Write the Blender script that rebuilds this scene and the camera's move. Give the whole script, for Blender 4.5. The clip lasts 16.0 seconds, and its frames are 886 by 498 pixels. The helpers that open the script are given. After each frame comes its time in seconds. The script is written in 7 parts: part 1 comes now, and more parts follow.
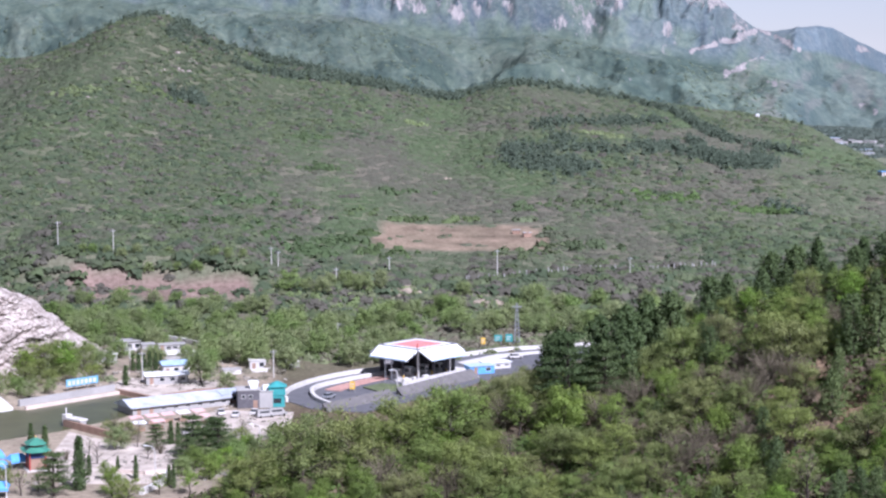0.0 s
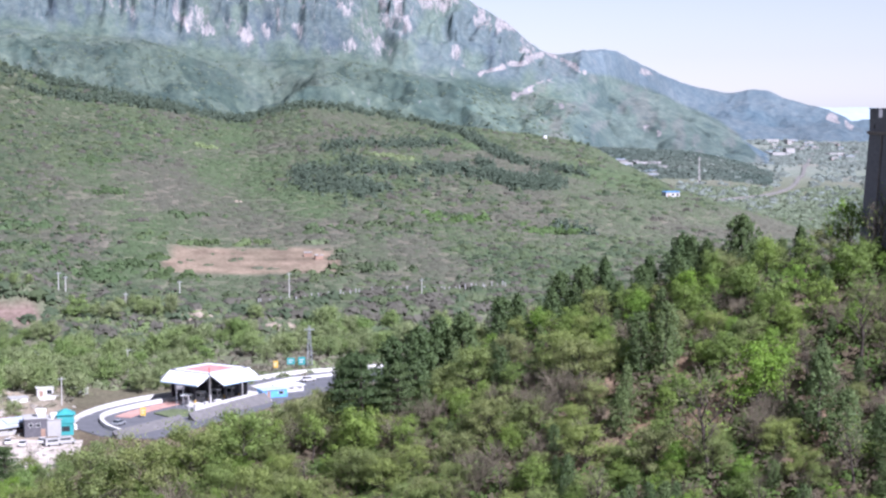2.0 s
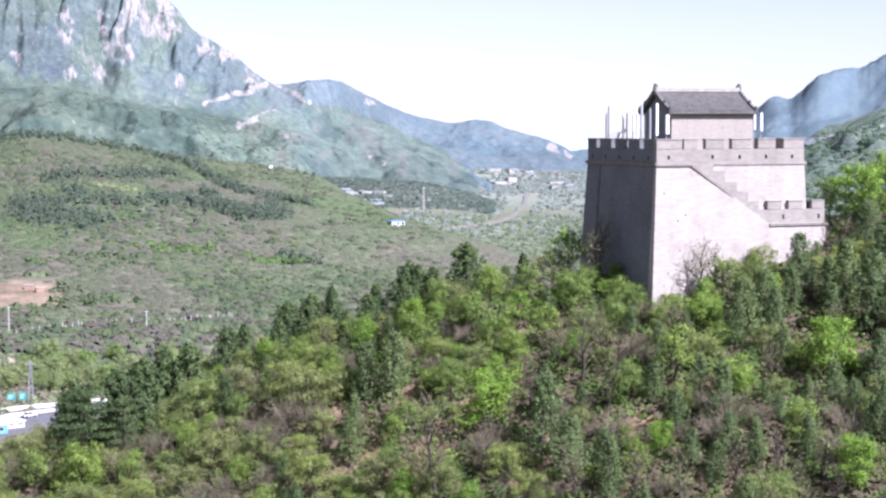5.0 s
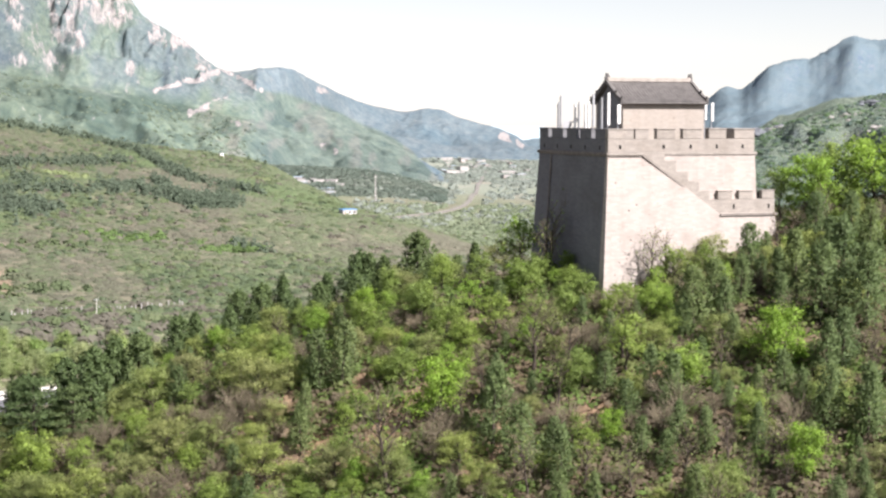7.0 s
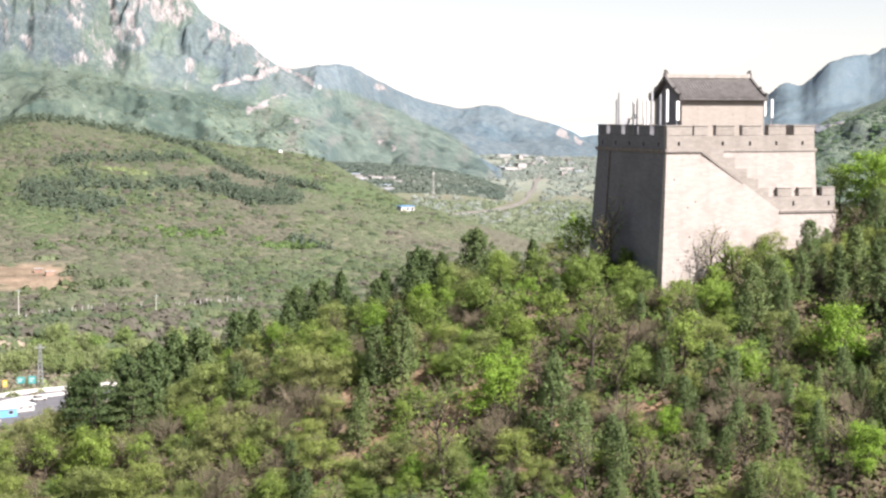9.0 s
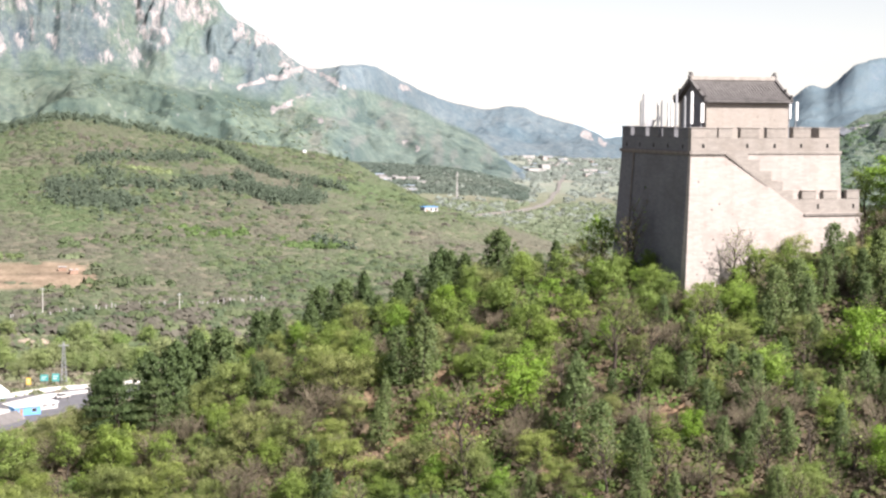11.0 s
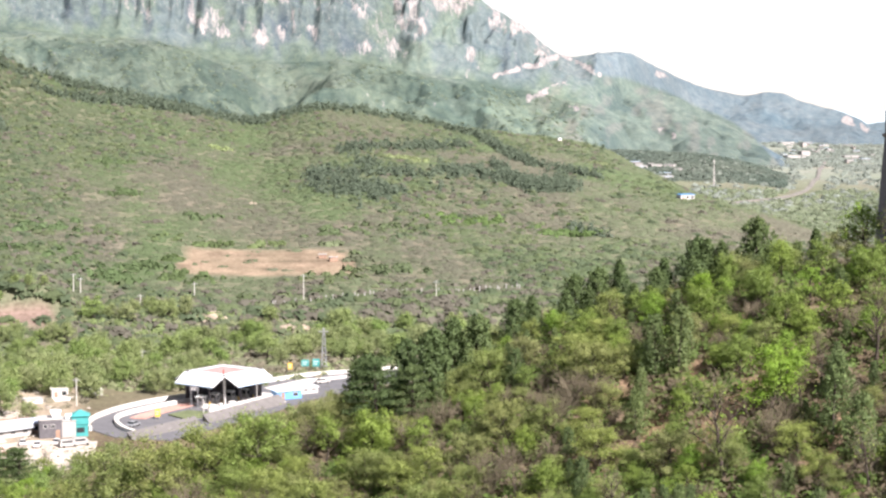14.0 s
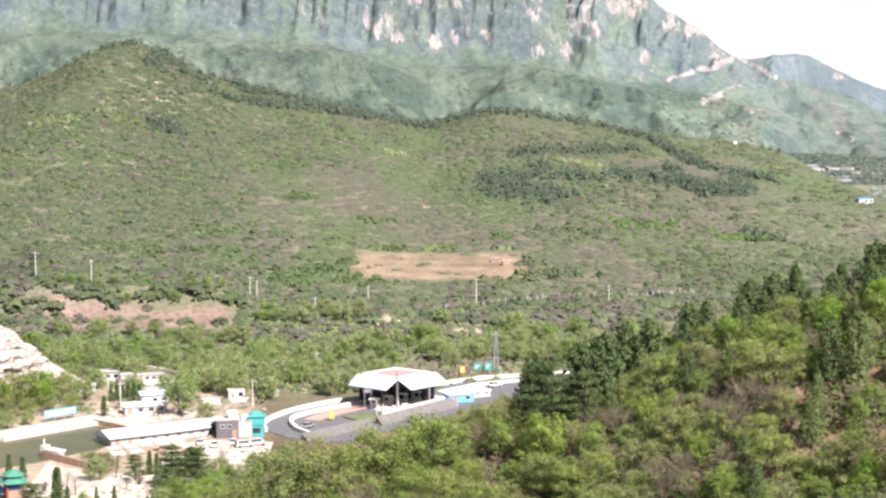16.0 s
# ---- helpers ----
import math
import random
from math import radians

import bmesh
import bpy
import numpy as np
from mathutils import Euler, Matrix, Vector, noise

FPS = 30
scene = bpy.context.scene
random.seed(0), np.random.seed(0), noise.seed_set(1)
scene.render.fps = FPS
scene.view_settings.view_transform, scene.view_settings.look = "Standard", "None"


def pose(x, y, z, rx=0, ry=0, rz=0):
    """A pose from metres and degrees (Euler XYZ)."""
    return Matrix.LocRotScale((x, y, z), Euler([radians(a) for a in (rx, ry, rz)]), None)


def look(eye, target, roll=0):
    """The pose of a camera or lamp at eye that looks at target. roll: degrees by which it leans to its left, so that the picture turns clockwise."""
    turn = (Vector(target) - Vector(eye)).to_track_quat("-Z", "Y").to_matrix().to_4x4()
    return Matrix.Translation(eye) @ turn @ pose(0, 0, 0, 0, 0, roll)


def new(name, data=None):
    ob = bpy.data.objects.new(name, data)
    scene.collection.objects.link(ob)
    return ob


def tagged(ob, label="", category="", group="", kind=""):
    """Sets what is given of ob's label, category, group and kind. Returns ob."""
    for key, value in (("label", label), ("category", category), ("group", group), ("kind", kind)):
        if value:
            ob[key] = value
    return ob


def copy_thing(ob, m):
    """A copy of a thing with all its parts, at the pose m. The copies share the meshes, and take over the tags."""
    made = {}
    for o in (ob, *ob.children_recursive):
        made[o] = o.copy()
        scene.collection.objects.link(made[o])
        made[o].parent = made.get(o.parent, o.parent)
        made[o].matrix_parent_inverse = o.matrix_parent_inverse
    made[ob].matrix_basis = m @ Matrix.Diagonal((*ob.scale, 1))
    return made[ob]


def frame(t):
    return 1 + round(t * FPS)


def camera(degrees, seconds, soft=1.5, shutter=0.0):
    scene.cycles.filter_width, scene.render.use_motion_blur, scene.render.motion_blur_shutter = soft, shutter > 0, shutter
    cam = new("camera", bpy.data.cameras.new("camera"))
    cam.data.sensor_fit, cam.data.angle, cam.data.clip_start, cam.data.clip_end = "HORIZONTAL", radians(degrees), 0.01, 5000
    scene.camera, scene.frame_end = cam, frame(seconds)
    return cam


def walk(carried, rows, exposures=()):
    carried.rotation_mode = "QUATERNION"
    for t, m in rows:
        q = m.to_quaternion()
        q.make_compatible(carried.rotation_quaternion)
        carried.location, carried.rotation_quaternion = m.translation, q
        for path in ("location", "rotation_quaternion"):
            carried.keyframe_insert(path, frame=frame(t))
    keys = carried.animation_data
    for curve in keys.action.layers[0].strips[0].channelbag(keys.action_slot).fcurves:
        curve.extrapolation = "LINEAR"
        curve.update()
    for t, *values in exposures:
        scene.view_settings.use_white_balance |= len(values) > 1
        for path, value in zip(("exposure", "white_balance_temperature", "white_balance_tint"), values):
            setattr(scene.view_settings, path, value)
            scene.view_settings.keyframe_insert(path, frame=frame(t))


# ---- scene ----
cam = camera(27.53, 16.0, soft=2.45, shutter=0.0)
EYE = (0.0, 0.0, 85.0)
# seconds, yaw, pitch, roll in degrees: a pan to the tower and back, from one standpoint
TURNS = [
    (0.0, 0.00, -5.52, -0.31), (0.5, -2.17, -5.43, -0.20), (1.0, -3.72, -5.29, -0.38), (1.5, -5.10, -5.07, -0.43),
    (2.0, -6.62, -4.85, -0.30), (2.5, -8.27, -4.74, 0.14), (3.0, -9.74, -4.57, 0.14), (3.5, -11.21, -4.40, 0.33),
    (4.0, -12.63, -4.25, 0.26), (4.5, -13.99, -4.09, -0.09), (5.0, -15.30, -3.95, -0.18), (5.2, -15.70, -3.92, -0.16),
    (6.2, -16.85, -4.12, 0.00), (7.3, -16.79, -4.38, 0.16), (7.5, -16.68, -4.43, 0.14), (8.0, -16.32, -4.44, 0.18),
    (8.5, -15.50, -4.42, 0.03), (9.0, -15.00, -4.41, 0.04), (9.2, -14.89, -4.42, 0.05), (10.2, -14.70, -4.41, 0.20),
    (11.3, -13.83, -4.40, 0.33), (11.5, -13.30, -4.43, 0.18), (12.0, -11.63, -4.51, 0.23), (12.5, -9.97, -4.59, 0.27),
    (13.0, -8.48, -4.66, 0.29), (13.5, -7.33, -4.76, 0.07), (14.0, -6.16, -4.78, -0.23), (14.5, -4.59, -4.79, -0.24),
    (15.0, -3.30, -4.78, -0.10), (15.5, -1.85, -4.67, -0.53), (16.0, -0.68, -4.62, -0.51)]


def turned(yaw, pitch, roll):
    a, b = radians(yaw), radians(pitch)
    ahead = Vector((-math.sin(a) * math.cos(b), math.cos(a) * math.cos(b), math.sin(b)))
    return look(EYE, Vector(EYE) + ahead * 100, roll)


# the film's camera opens up and turns warmer on the way
EXPOSURES = [(0.0, 0.84, 5380, 26), (0.5, 1.0, 5370, 25), (1.0, 1.1, 5360, 25), (2.0, 1.17, 5400, 25), (3.0, 1.3, 5430, 26), (3.5, 1.42, 5470, 26), (5.2, 1.49, 5530, 25), (7.3, 1.5, 6420, 17), (14.0, 1.54, 6440, 18), (15.0, 1.54, 6440, 18), (15.5, 1.53, 6450, 18), (16.0, 1.45, 6450, 18)]
walk(cam, [(t, turned(*a)) for t, *a in TURNS], EXPOSURES)

# ---- light ----
SUN_HEADING, SUN_HEIGHT = 148.0, 43.0
world = bpy.data.worlds.new("sky")
scene.world = world
world.use_nodes = True
sky = world.node_tree.nodes.new("ShaderNodeTexSky")
sky.sky_type, sky.sun_disc = "NISHITA", False
sky.sun_elevation, sky.sun_rotation = radians(SUN_HEIGHT), radians(SUN_HEADING)
sky.air_density, sky.dust_density, sky.ozone_density = 1.0, 0.1, 1.5
back = world.node_tree.nodes["Background"]
back.inputs["Strength"].default_value = 0.047
hazy = world.node_tree.nodes.new("ShaderNodeHueSaturation")
hazy.inputs["Saturation"].default_value = 0.4
world.node_tree.links.new(sky.outputs[0], hazy.inputs["Color"])
world.node_tree.links.new(hazy.outputs[0], back.inputs[0])
sun = new("sun", bpy.data.lights.new("sun", "SUN"))
sun.data.energy, sun.data.angle, sun.data.color = 5.0, radians(0.6), (1.0, 0.95, 0.87)
h, e = radians(SUN_HEADING), radians(SUN_HEIGHT)
sun.matrix_world = look((math.sin(h) * math.cos(e) * 50, math.cos(h) * math.cos(e) * 50, 85 + math.sin(e) * 50), (0, 0, 85))

# ---- materials ----


class Nodes:
    """Short writing of a node material."""

    def __init__(self, name, rough=0.9, spec=0.2):
        self.m = bpy.data.materials.new(name)
        self.m.use_nodes = True
        self.t = self.m.node_tree
        self.b = self.t.nodes["Principled BSDF"]
        self.b.inputs["Roughness"].default_value = rough
        self.b.inputs["Specular IOR Level"].default_value = spec

    def add(self, kind, **inputs):
        n = self.t.nodes.new("ShaderNode" + kind)
        for k, v in inputs.items():
            self.set(n, k.replace("_", " "), v)
        return n

    def set(self, n, key, v):
        if isinstance(v, bpy.types.NodeSocket):
            self.t.links.new(v, n.inputs[key])
        else:
            n.inputs[key].default_value = v

    def pos(self):
        return self.add("NewGeometry").outputs["Position"]

    def noise(self, scale, detail=4.0, rough=0.6, vector=None):
        n = self.add("TexNoise", Scale=scale, Detail=detail, Roughness=rough)
        self.set(n, "Vector", vector if vector is not None else self.pos())
        return n.outputs["Fac"]

    def ramp(self, fac, stops):
        n = self.add("ValToRGB", Fac=fac)
        while len(n.color_ramp.elements) < len(stops):
            n.color_ramp.elements.new(0.5)
        for e, (p, c) in zip(n.color_ramp.elements, stops):
            e.position, e.color = p, (*c, 1.0) if len(c) == 3 else c
        return n.outputs["Color"]

    def mix(self, fac, a, b, kind="MIX"):
        n = self.t.nodes.new("ShaderNodeMix")
        n.data_type, n.blend_type = "RGBA", kind
        for i, v in ((0, fac), (6, a), (7, b)):
            if isinstance(v, bpy.types.NodeSocket):
                self.t.links.new(v, n.inputs[i])
            else:
                n.inputs[i].default_value = v if i == 0 else ((*v, 1.0) if len(v) == 3 else v)
        return n.outputs[2]

    def math(self, kind, a, b=0.0):
        n = self.t.nodes.new("ShaderNodeMath")
        n.operation = kind
        for i, v in ((0, a), (1, b)):
            if isinstance(v, bpy.types.NodeSocket):
                self.t.links.new(v, n.inputs[i])
            else:
                n.inputs[i].default_value = v
        return n.outputs[0]

    def bump(self, height, strength=0.5, distance=0.05):
        n = self.add("Bump", Strength=strength, Distance=distance, Height=height)
        self.t.links.new(n.outputs[0], self.b.inputs["Normal"])

    def colour(self, c):
        self.set(self.b, "Base Color", c if isinstance(c, bpy.types.NodeSocket) else (*c, 1.0))
        return self.m


def plain(name, c, rough=0.7, metal=0.0, vary=0.25, scale=1.5, spec=0.3):
    """A painted or weathered surface with stains at two scales."""
    n = Nodes(name, rough, spec)
    n.b.inputs["Metallic"].default_value = metal
    dark, light = [x * (1 - vary) for x in c], [min(1.0, x * (1 + vary * 0.6)) for x in c]
    a = n.ramp(n.noise(scale), [(0.3, dark), (0.7, light)])
    f = n.ramp(n.noise(scale * 9), [(0.35, [1 - vary * 0.5] * 3), (0.6, [1.0] * 3)])
    return n.colour(n.mix(1.0, a, f, "MULTIPLY"))


def leafy(name, stops, shine=0.35):
    """Leaves: each plant its own hue, each leaf a little lighter or darker, light shining through."""
    n = Nodes(name, 0.6, shine)
    plant = n.ramp(n.add("ObjectInfo").outputs["Random"], stops)
    leaf = n.ramp(n.add("NewGeometry").outputs["Random Per Island"], [(0.0, (0.68, 0.7, 0.68)), (1.0, (1.36, 1.32, 1.2))])
    c = n.mix(1.0, plant, leaf, "MULTIPLY")
    n.colour(c)
    thin = n.add("BsdfTranslucent", Color=c)
    both = n.t.nodes.new("ShaderNodeMixShader")
    both.inputs[0].default_value = 0.45
    n.t.links.new(n.b.outputs[0], both.inputs[1])
    n.t.links.new(thin.outputs[0], both.inputs[2])
    n.t.links.new(both.outputs[0], n.t.nodes["Material Output"].inputs[0])
    return n.m


def tinted(name, rough=0.9, low=0.92, high=1.08):
    """Ground plants of many hues: the tint is stored plant by plant, and the thin leaves let light through."""
    n = Nodes(name, rough, 0.15)
    at = n.add("Attribute")
    at.attribute_name = "tint"
    leaf = n.ramp(n.add("NewGeometry").outputs["Random Per Island"], [(0.0, [low] * 3), (1.0, [high] * 3)])
    c = n.mix(1.0, at.outputs["Color"], leaf, "MULTIPLY")
    n.colour(c)
    thin = n.add("BsdfTranslucent", Color=c)
    both = n.t.nodes.new("ShaderNodeMixShader")
    both.inputs[0].default_value = 0.55
    n.t.links.new(n.b.outputs[0], both.inputs[1])
    n.t.links.new(thin.outputs[0], both.inputs[2])
    n.t.links.new(both.outputs[0], n.t.nodes["Material Output"].inputs[0])
    return n.m


def soil():
    n = Nodes("soil", 0.95, 0.1)
    at = n.add("Attribute")
    at.attribute_name = "tint"
    f = n.ramp(n.noise(0.6, 8), [(0.3, (0.62, 0.6, 0.56)), (0.72, (1.2, 1.2, 1.2))])
    g = n.ramp(n.noise(0.05, 6), [(0.3, (0.8, 0.84, 0.78)), (0.7, (1.12, 1.08, 1.05))])
    n.bump(n.noise(1.3, 8), 0.7, 0.3)
    return n.colour(n.mix(1.0, n.mix(1.0, at.outputs["Color"], f, "MULTIPLY"), g, "MULTIPLY"))


def rock_and_scrub():
    """The great mountain: scrub hues, with haze and shade in them, and the share of bare stone are laid out on its
    slopes; cracked upright faces, grain and relief on top.
    """
    n = Nodes("rock_and_scrub", 0.95, 0.05)
    at = n.add("Attribute")
    at.attribute_name = "tint"
    f = n.ramp(n.noise(0.1, 8, 0.8), [(0.36, (0.62, 0.68, 0.74)), (0.62, (1.24, 1.19, 1.12))])
    scrub = n.mix(1.0, at.outputs["Color"], f, "MULTIPLY")
    tall = n.add("Mapping", Vector=n.pos())
    tall.inputs["Scale"].default_value = (1.0, 0.35, 0.3)
    crack = n.noise(0.2, 9, 0.8, tall.outputs[0])
    share = n.math("ADD", at.outputs["Alpha"], n.math("MULTIPLY", n.math("SUBTRACT", crack, 0.5), 3.2))
    face = n.ramp(share, [(0.38, (0, 0, 0)), (0.58, (0.55, 0.55, 0.55)), (0.8, (1, 1, 1))])
    stone = n.ramp(n.noise(0.3, 6, 0.7, tall.outputs[0]), [(0.34, (0.12, 0.125, 0.14)), (0.5, (0.27, 0.25, 0.246)), (0.66, (0.335, 0.31, 0.3))])
    n.bump(n.noise(0.045, 9, 0.72), 0.75, 7.0)
    return n.colour(n.mix(face, scrub, stone))


def brick(name, c, mortar, wide=0.42, high=0.13, vary=0.2):
    """Weathered grey brickwork in courses; walls are laid out along local x and z, or y and z."""
    n = Nodes(name, 0.92, 0.15)
    co = n.add("TexCoord").outputs["Object"]
    sep = n.add("SeparateXYZ", Vector=co)
    run = n.math("ADD", sep.outputs[0], sep.outputs[1])
    v = n.add("CombineXYZ", X=run, Y=sep.outputs[2]).outputs[0]
    t = n.add("TexBrick", Vector=v, Scale=1.0, Mortar_Size=0.012, Brick_Width=wide, Row_Height=high)
    t.inputs["Color1"].default_value = (*[x * (1 - vary) for x in c], 1)
    t.inputs["Color2"].default_value = (*[x * (1 + vary * 0.6) for x in c], 1)
    t.inputs["Mortar"].default_value = (*mortar, 1)
    stain = n.ramp(n.noise(0.45, 7, 0.65), [(0.3, (0.84, 0.82, 0.8)), (0.5, (1, 1, 1)), (0.75, (1.08, 1.06, 1.04))])
    long = n.add("Mapping", Vector=co)
    long.inputs["Scale"].default_value = (1.6, 1.6, 0.12)
    streak = n.ramp(n.noise(0.9, 5, 0.6, long.outputs[0]), [(0.3, (0.9, 0.89, 0.88)), (0.5, (1, 1, 1))])
    fleck = n.ramp(n.noise(5.0, 4, 0.75), [(0.3, (0.58, 0.54, 0.5)), (0.37, (1, 1, 1))])
    col = n.mix(1.0, n.mix(1.0, n.mix(1.0, t.outputs["Color"], stain, "MULTIPLY"), streak, "MULTIPLY"), fleck, "MULTIPLY")
    n.bump(t.outputs["Fac"], -0.4, 0.02)
    return n.colour(col)


def mountain(name, green, dry, rock, shade, low, high, scale, grain=0.5, crag=5.0):
    """Scrub on the gentle slopes; on the steep ones clefts with painted shade and faces of bare limestone. Haze is put
    into the colours.
    """
    n = Nodes(name, 0.95, 0.05)
    geo = n.add("NewGeometry")
    up = n.add("SeparateXYZ", Vector=geo.outputs["Normal"]).outputs[2]
    steep = n.ramp(up, [(low, (1, 1, 1)), (high, (0, 0, 0))])
    veg = n.mix(n.ramp(n.noise(scale, 8, 0.62), [(0.38, (0, 0, 0)), (0.62, (1, 1, 1))]), green, dry)
    speck = n.ramp(n.noise(scale * 11, 7, 0.8), [(0.36, (grain, grain * 1.06, grain * 1.08)), (0.6, (1.15, 1.13, 1.08))])
    veg = n.mix(1.0, veg, speck, "MULTIPLY")
    tall = n.add("Mapping", Vector=geo.outputs["Position"])
    tall.inputs["Scale"].default_value = (1.0, 1.0, 0.35)
    cleft = n.ramp(n.noise(scale * 2.6, 8, 0.7, tall.outputs[0]), [(0.36, (1, 1, 1)), (0.5, (0, 0, 0))])
    veg = n.mix(n.mix(1.0, steep, cleft, "MULTIPLY"), veg, shade)
    face = n.ramp(n.noise(scale * crag, 9, 0.72, tall.outputs[0]), [(0.53, (0, 0, 0)), (0.6, (1, 1, 1))])
    stone = n.mix(n.noise(scale * 20, 5, 0.7), shade, rock)
    n.bump(n.noise(scale * 5, 9, 0.7), 0.9 * (1.2 - grain), 6.0)
    return n.colour(n.mix(n.mix(1.0, steep, face, "MULTIPLY"), veg, stone))
SOIL = soil()
SCRUB = tinted("scrub_leaves")
rng = np.random.default_rng(7)

# ---- meshes ----


def mesh_of(name, verts, faces, material, tint=None, smooth=False, normals=None):
    """A mesh from arrays: faces are rows of 3 or 4 corners."""
    me = bpy.data.meshes.new(name)
    verts, faces = np.asarray(verts, np.float32), np.asarray(faces, np.int32)
    k = faces.shape[1]
    me.vertices.add(len(verts)), me.loops.add(faces.size), me.polygons.add(len(faces))
    me.vertices.foreach_set("co", verts.ravel())
    me.loops.foreach_set("vertex_index", faces.ravel())
    me.polygons.foreach_set("loop_start", np.arange(0, faces.size, k, dtype=np.int32))
    me.polygons.foreach_set("use_smooth", np.full(len(faces), smooth))
    me.update(calc_edges=True)
    if tint is not None:
        at = me.attributes.new("tint", "FLOAT_COLOR", "POINT")
        at.data.foreach_set("color", (tint if tint.shape[1] == 4 else np.c_[tint, np.ones(len(tint))]).astype(np.float32).ravel())
    me.materials.append(material)
    if normals is not None:
        me.normals_split_custom_set_from_vertices(normals.tolist())
    return me


def lattice(x, y, seed=0):
    """Smooth value noise from 0 to 1, one value a metre."""
    xi, yi = np.floor(x).astype(np.int64), np.floor(y).astype(np.int64)
    fx, fy = x - xi, y - yi
    fx, fy = fx * fx * (3 - 2 * fx), fy * fy * (3 - 2 * fy)

    def cell(a, b):
        n = (a * 374761393 + b * 668265263 + seed * 974711) & 0x7FFFFFFF
        n = ((n ^ (n >> 13)) * 1274126177) & 0x7FFFFFFF
        return ((n ^ (n >> 16)) & 0xFFFF) / 65535.0

    a, b = cell(xi, yi), cell(xi + 1, yi)
    c, d = cell(xi, yi + 1), cell(xi + 1, yi + 1)
    return (a * (1 - fx) + b * fx) * (1 - fy) + (c * (1 - fx) + d * fx) * fy


def rough(x, y, size, octaves=4, seed=0, gain=0.5):
    """Several lattices, each half the size of the last; from -1 to 1 about 0."""
    out, amp, tot = 0.0, 1.0, 0.0
    for k in range(octaves):
        out = out + amp * (2 * lattice(x / size * 2**k + 31.7 * k, y / size * 2**k + 17.3 * k, seed + k) - 1)
        tot, amp = tot + amp, amp * gain
    return out / tot


def ease(v, a, b):
    v = np.clip((v - a) / (b - a), 0.0, 1.0)
    return v * v * (3 - 2 * v)


def along(x, xs, zs):
    """A smooth line through a few points."""
    w = np.linspace(-1, 1, 9)
    span = (xs[-1] - xs[0]) / len(xs) * 0.35
    return sum(np.interp(x + k * span, xs, zs) for k in w) / len(w)


# ---- ground ----
# the spur with the watchtower: its crest runs from the valley on the left up to the right
CREST_X = [-150, -110, -60, -36, -17, 0, 8, 24, 40, 50, 62, 80, 140]
CREST_Y = [60, 75, 95, 104, 111, 118, 120, 120, 111, 108, 107, 104, 95]
CREST_Z = [-40, -20, 24, 50, 58.0, 61.0, 63.4, 70.6, 74.2, 76.1, 78.6, 82.5, 94]
# the long wooded hill across the valley: the height of its ridge
RIDGE_X = [-700, -420, -285, -263, -237, -212, -190, -173, -160, -141, -124, -105, -68, -39, -20, -1, 15, 38, 69, 101, 134, 166, 207, 230, 258, 274, 291, 310, 325, 354, 460, 700]
RIDGE_Z = [61.0, 84.4, 97.0, 98.0, 106.0, 118.0, 126.0, 121.5, 112.0, 102.0, 96.5, 91.0, 86.0, 82.5, 76.5, 71.0, 73.0, 80.5, 79.5, 72.5, 66.0, 62.5, 57.5, 54.0, 47.0, 35.0, 24.0, 14.0, 8.0, 0.0, -3.0, -6.0]


# bare patches of reddish soil on the near spur
CLEARINGS = [(28, 103, 1.6), (38, 96, 1.3), (22.3, 110.6, 1.7), (24.2, 105.4, 1.7), (25.6, 101.6, 1.4), (30.6, 104.6, 1.3), (27.6, 108.4, 1.3), (34.0, 99.5, 1.3), (20.0, 104.6, 1.2), (42.5, 97.0, 1.4), (31.6, 96.4, 1.3)]


def spur(x, y):
    cy, cz = along(x, CREST_X, CREST_Y), along(x, CREST_X, CREST_Z)
    d = cy - y
    near = cz - 0.36 * np.maximum(d, 0) - 0.012 * np.maximum(d - 28, 0) ** 2 * (d < 60) - (d >= 60) * (12.3 + 0.2 * (d - 60))
    far = cz - 0.5 * np.maximum(-d - 3, 0)
    return np.where(d > 0, near, far) + 0.35 * rough(x, y, 5.0, 3, 4)


def ridge_y(x):
    return 1230 + 0.12 * x + 30 * np.sin(x / 130.0)


def hill(x, y):
    top, ry = along(x, RIDGE_X, RIDGE_Z), ridge_y(x)
    foot = 615 + 12 * np.sin(x / 60.0)
    s = (y - foot) / (ry - foot)
    up = 7 * ease(y, foot, foot + 30) + (top - 7) * np.clip(s, 0, 1) ** 1.12
    fall = (top - 2) * ease(y, ry, ry + 380)
    field = ease(y, 705, 715) * (1 - ease(y, 768, 800)) * ease(x, -34, -20) * (1 - ease(x, 38, 55))
    bank = 9 * ease(y, 636, 648) * (1 - ease(y, 700, 760)) * ease(x, -170, -140) * (1 - ease(x, -75, -55))
    gully = 5 * rough(x, y, 130, 4, 9) * ease(s, 0.12, 0.5) * (1 - field)
    return np.where(y > foot, up - fall + bank + gully, 0)


def knoll(x, y):
    r = np.hypot(x, y)
    return 83.2 - 0.9 * np.maximum(r - 2.5, 0)


def wooded_rise(h, r):
    """A low wooded rise on the plain, by heading and distance."""
    return along(h, [8.0, 10.0, 11.5, 13.5, 15.0, 16.0, 17.2], [26, 28, 27, 25, 20, 11, 0]) * np.exp(-(((r - 1850) / 170) ** 2)) * ease(h, 6.0, 9.0) * (1 - ease(h, 16.0, 17.3))


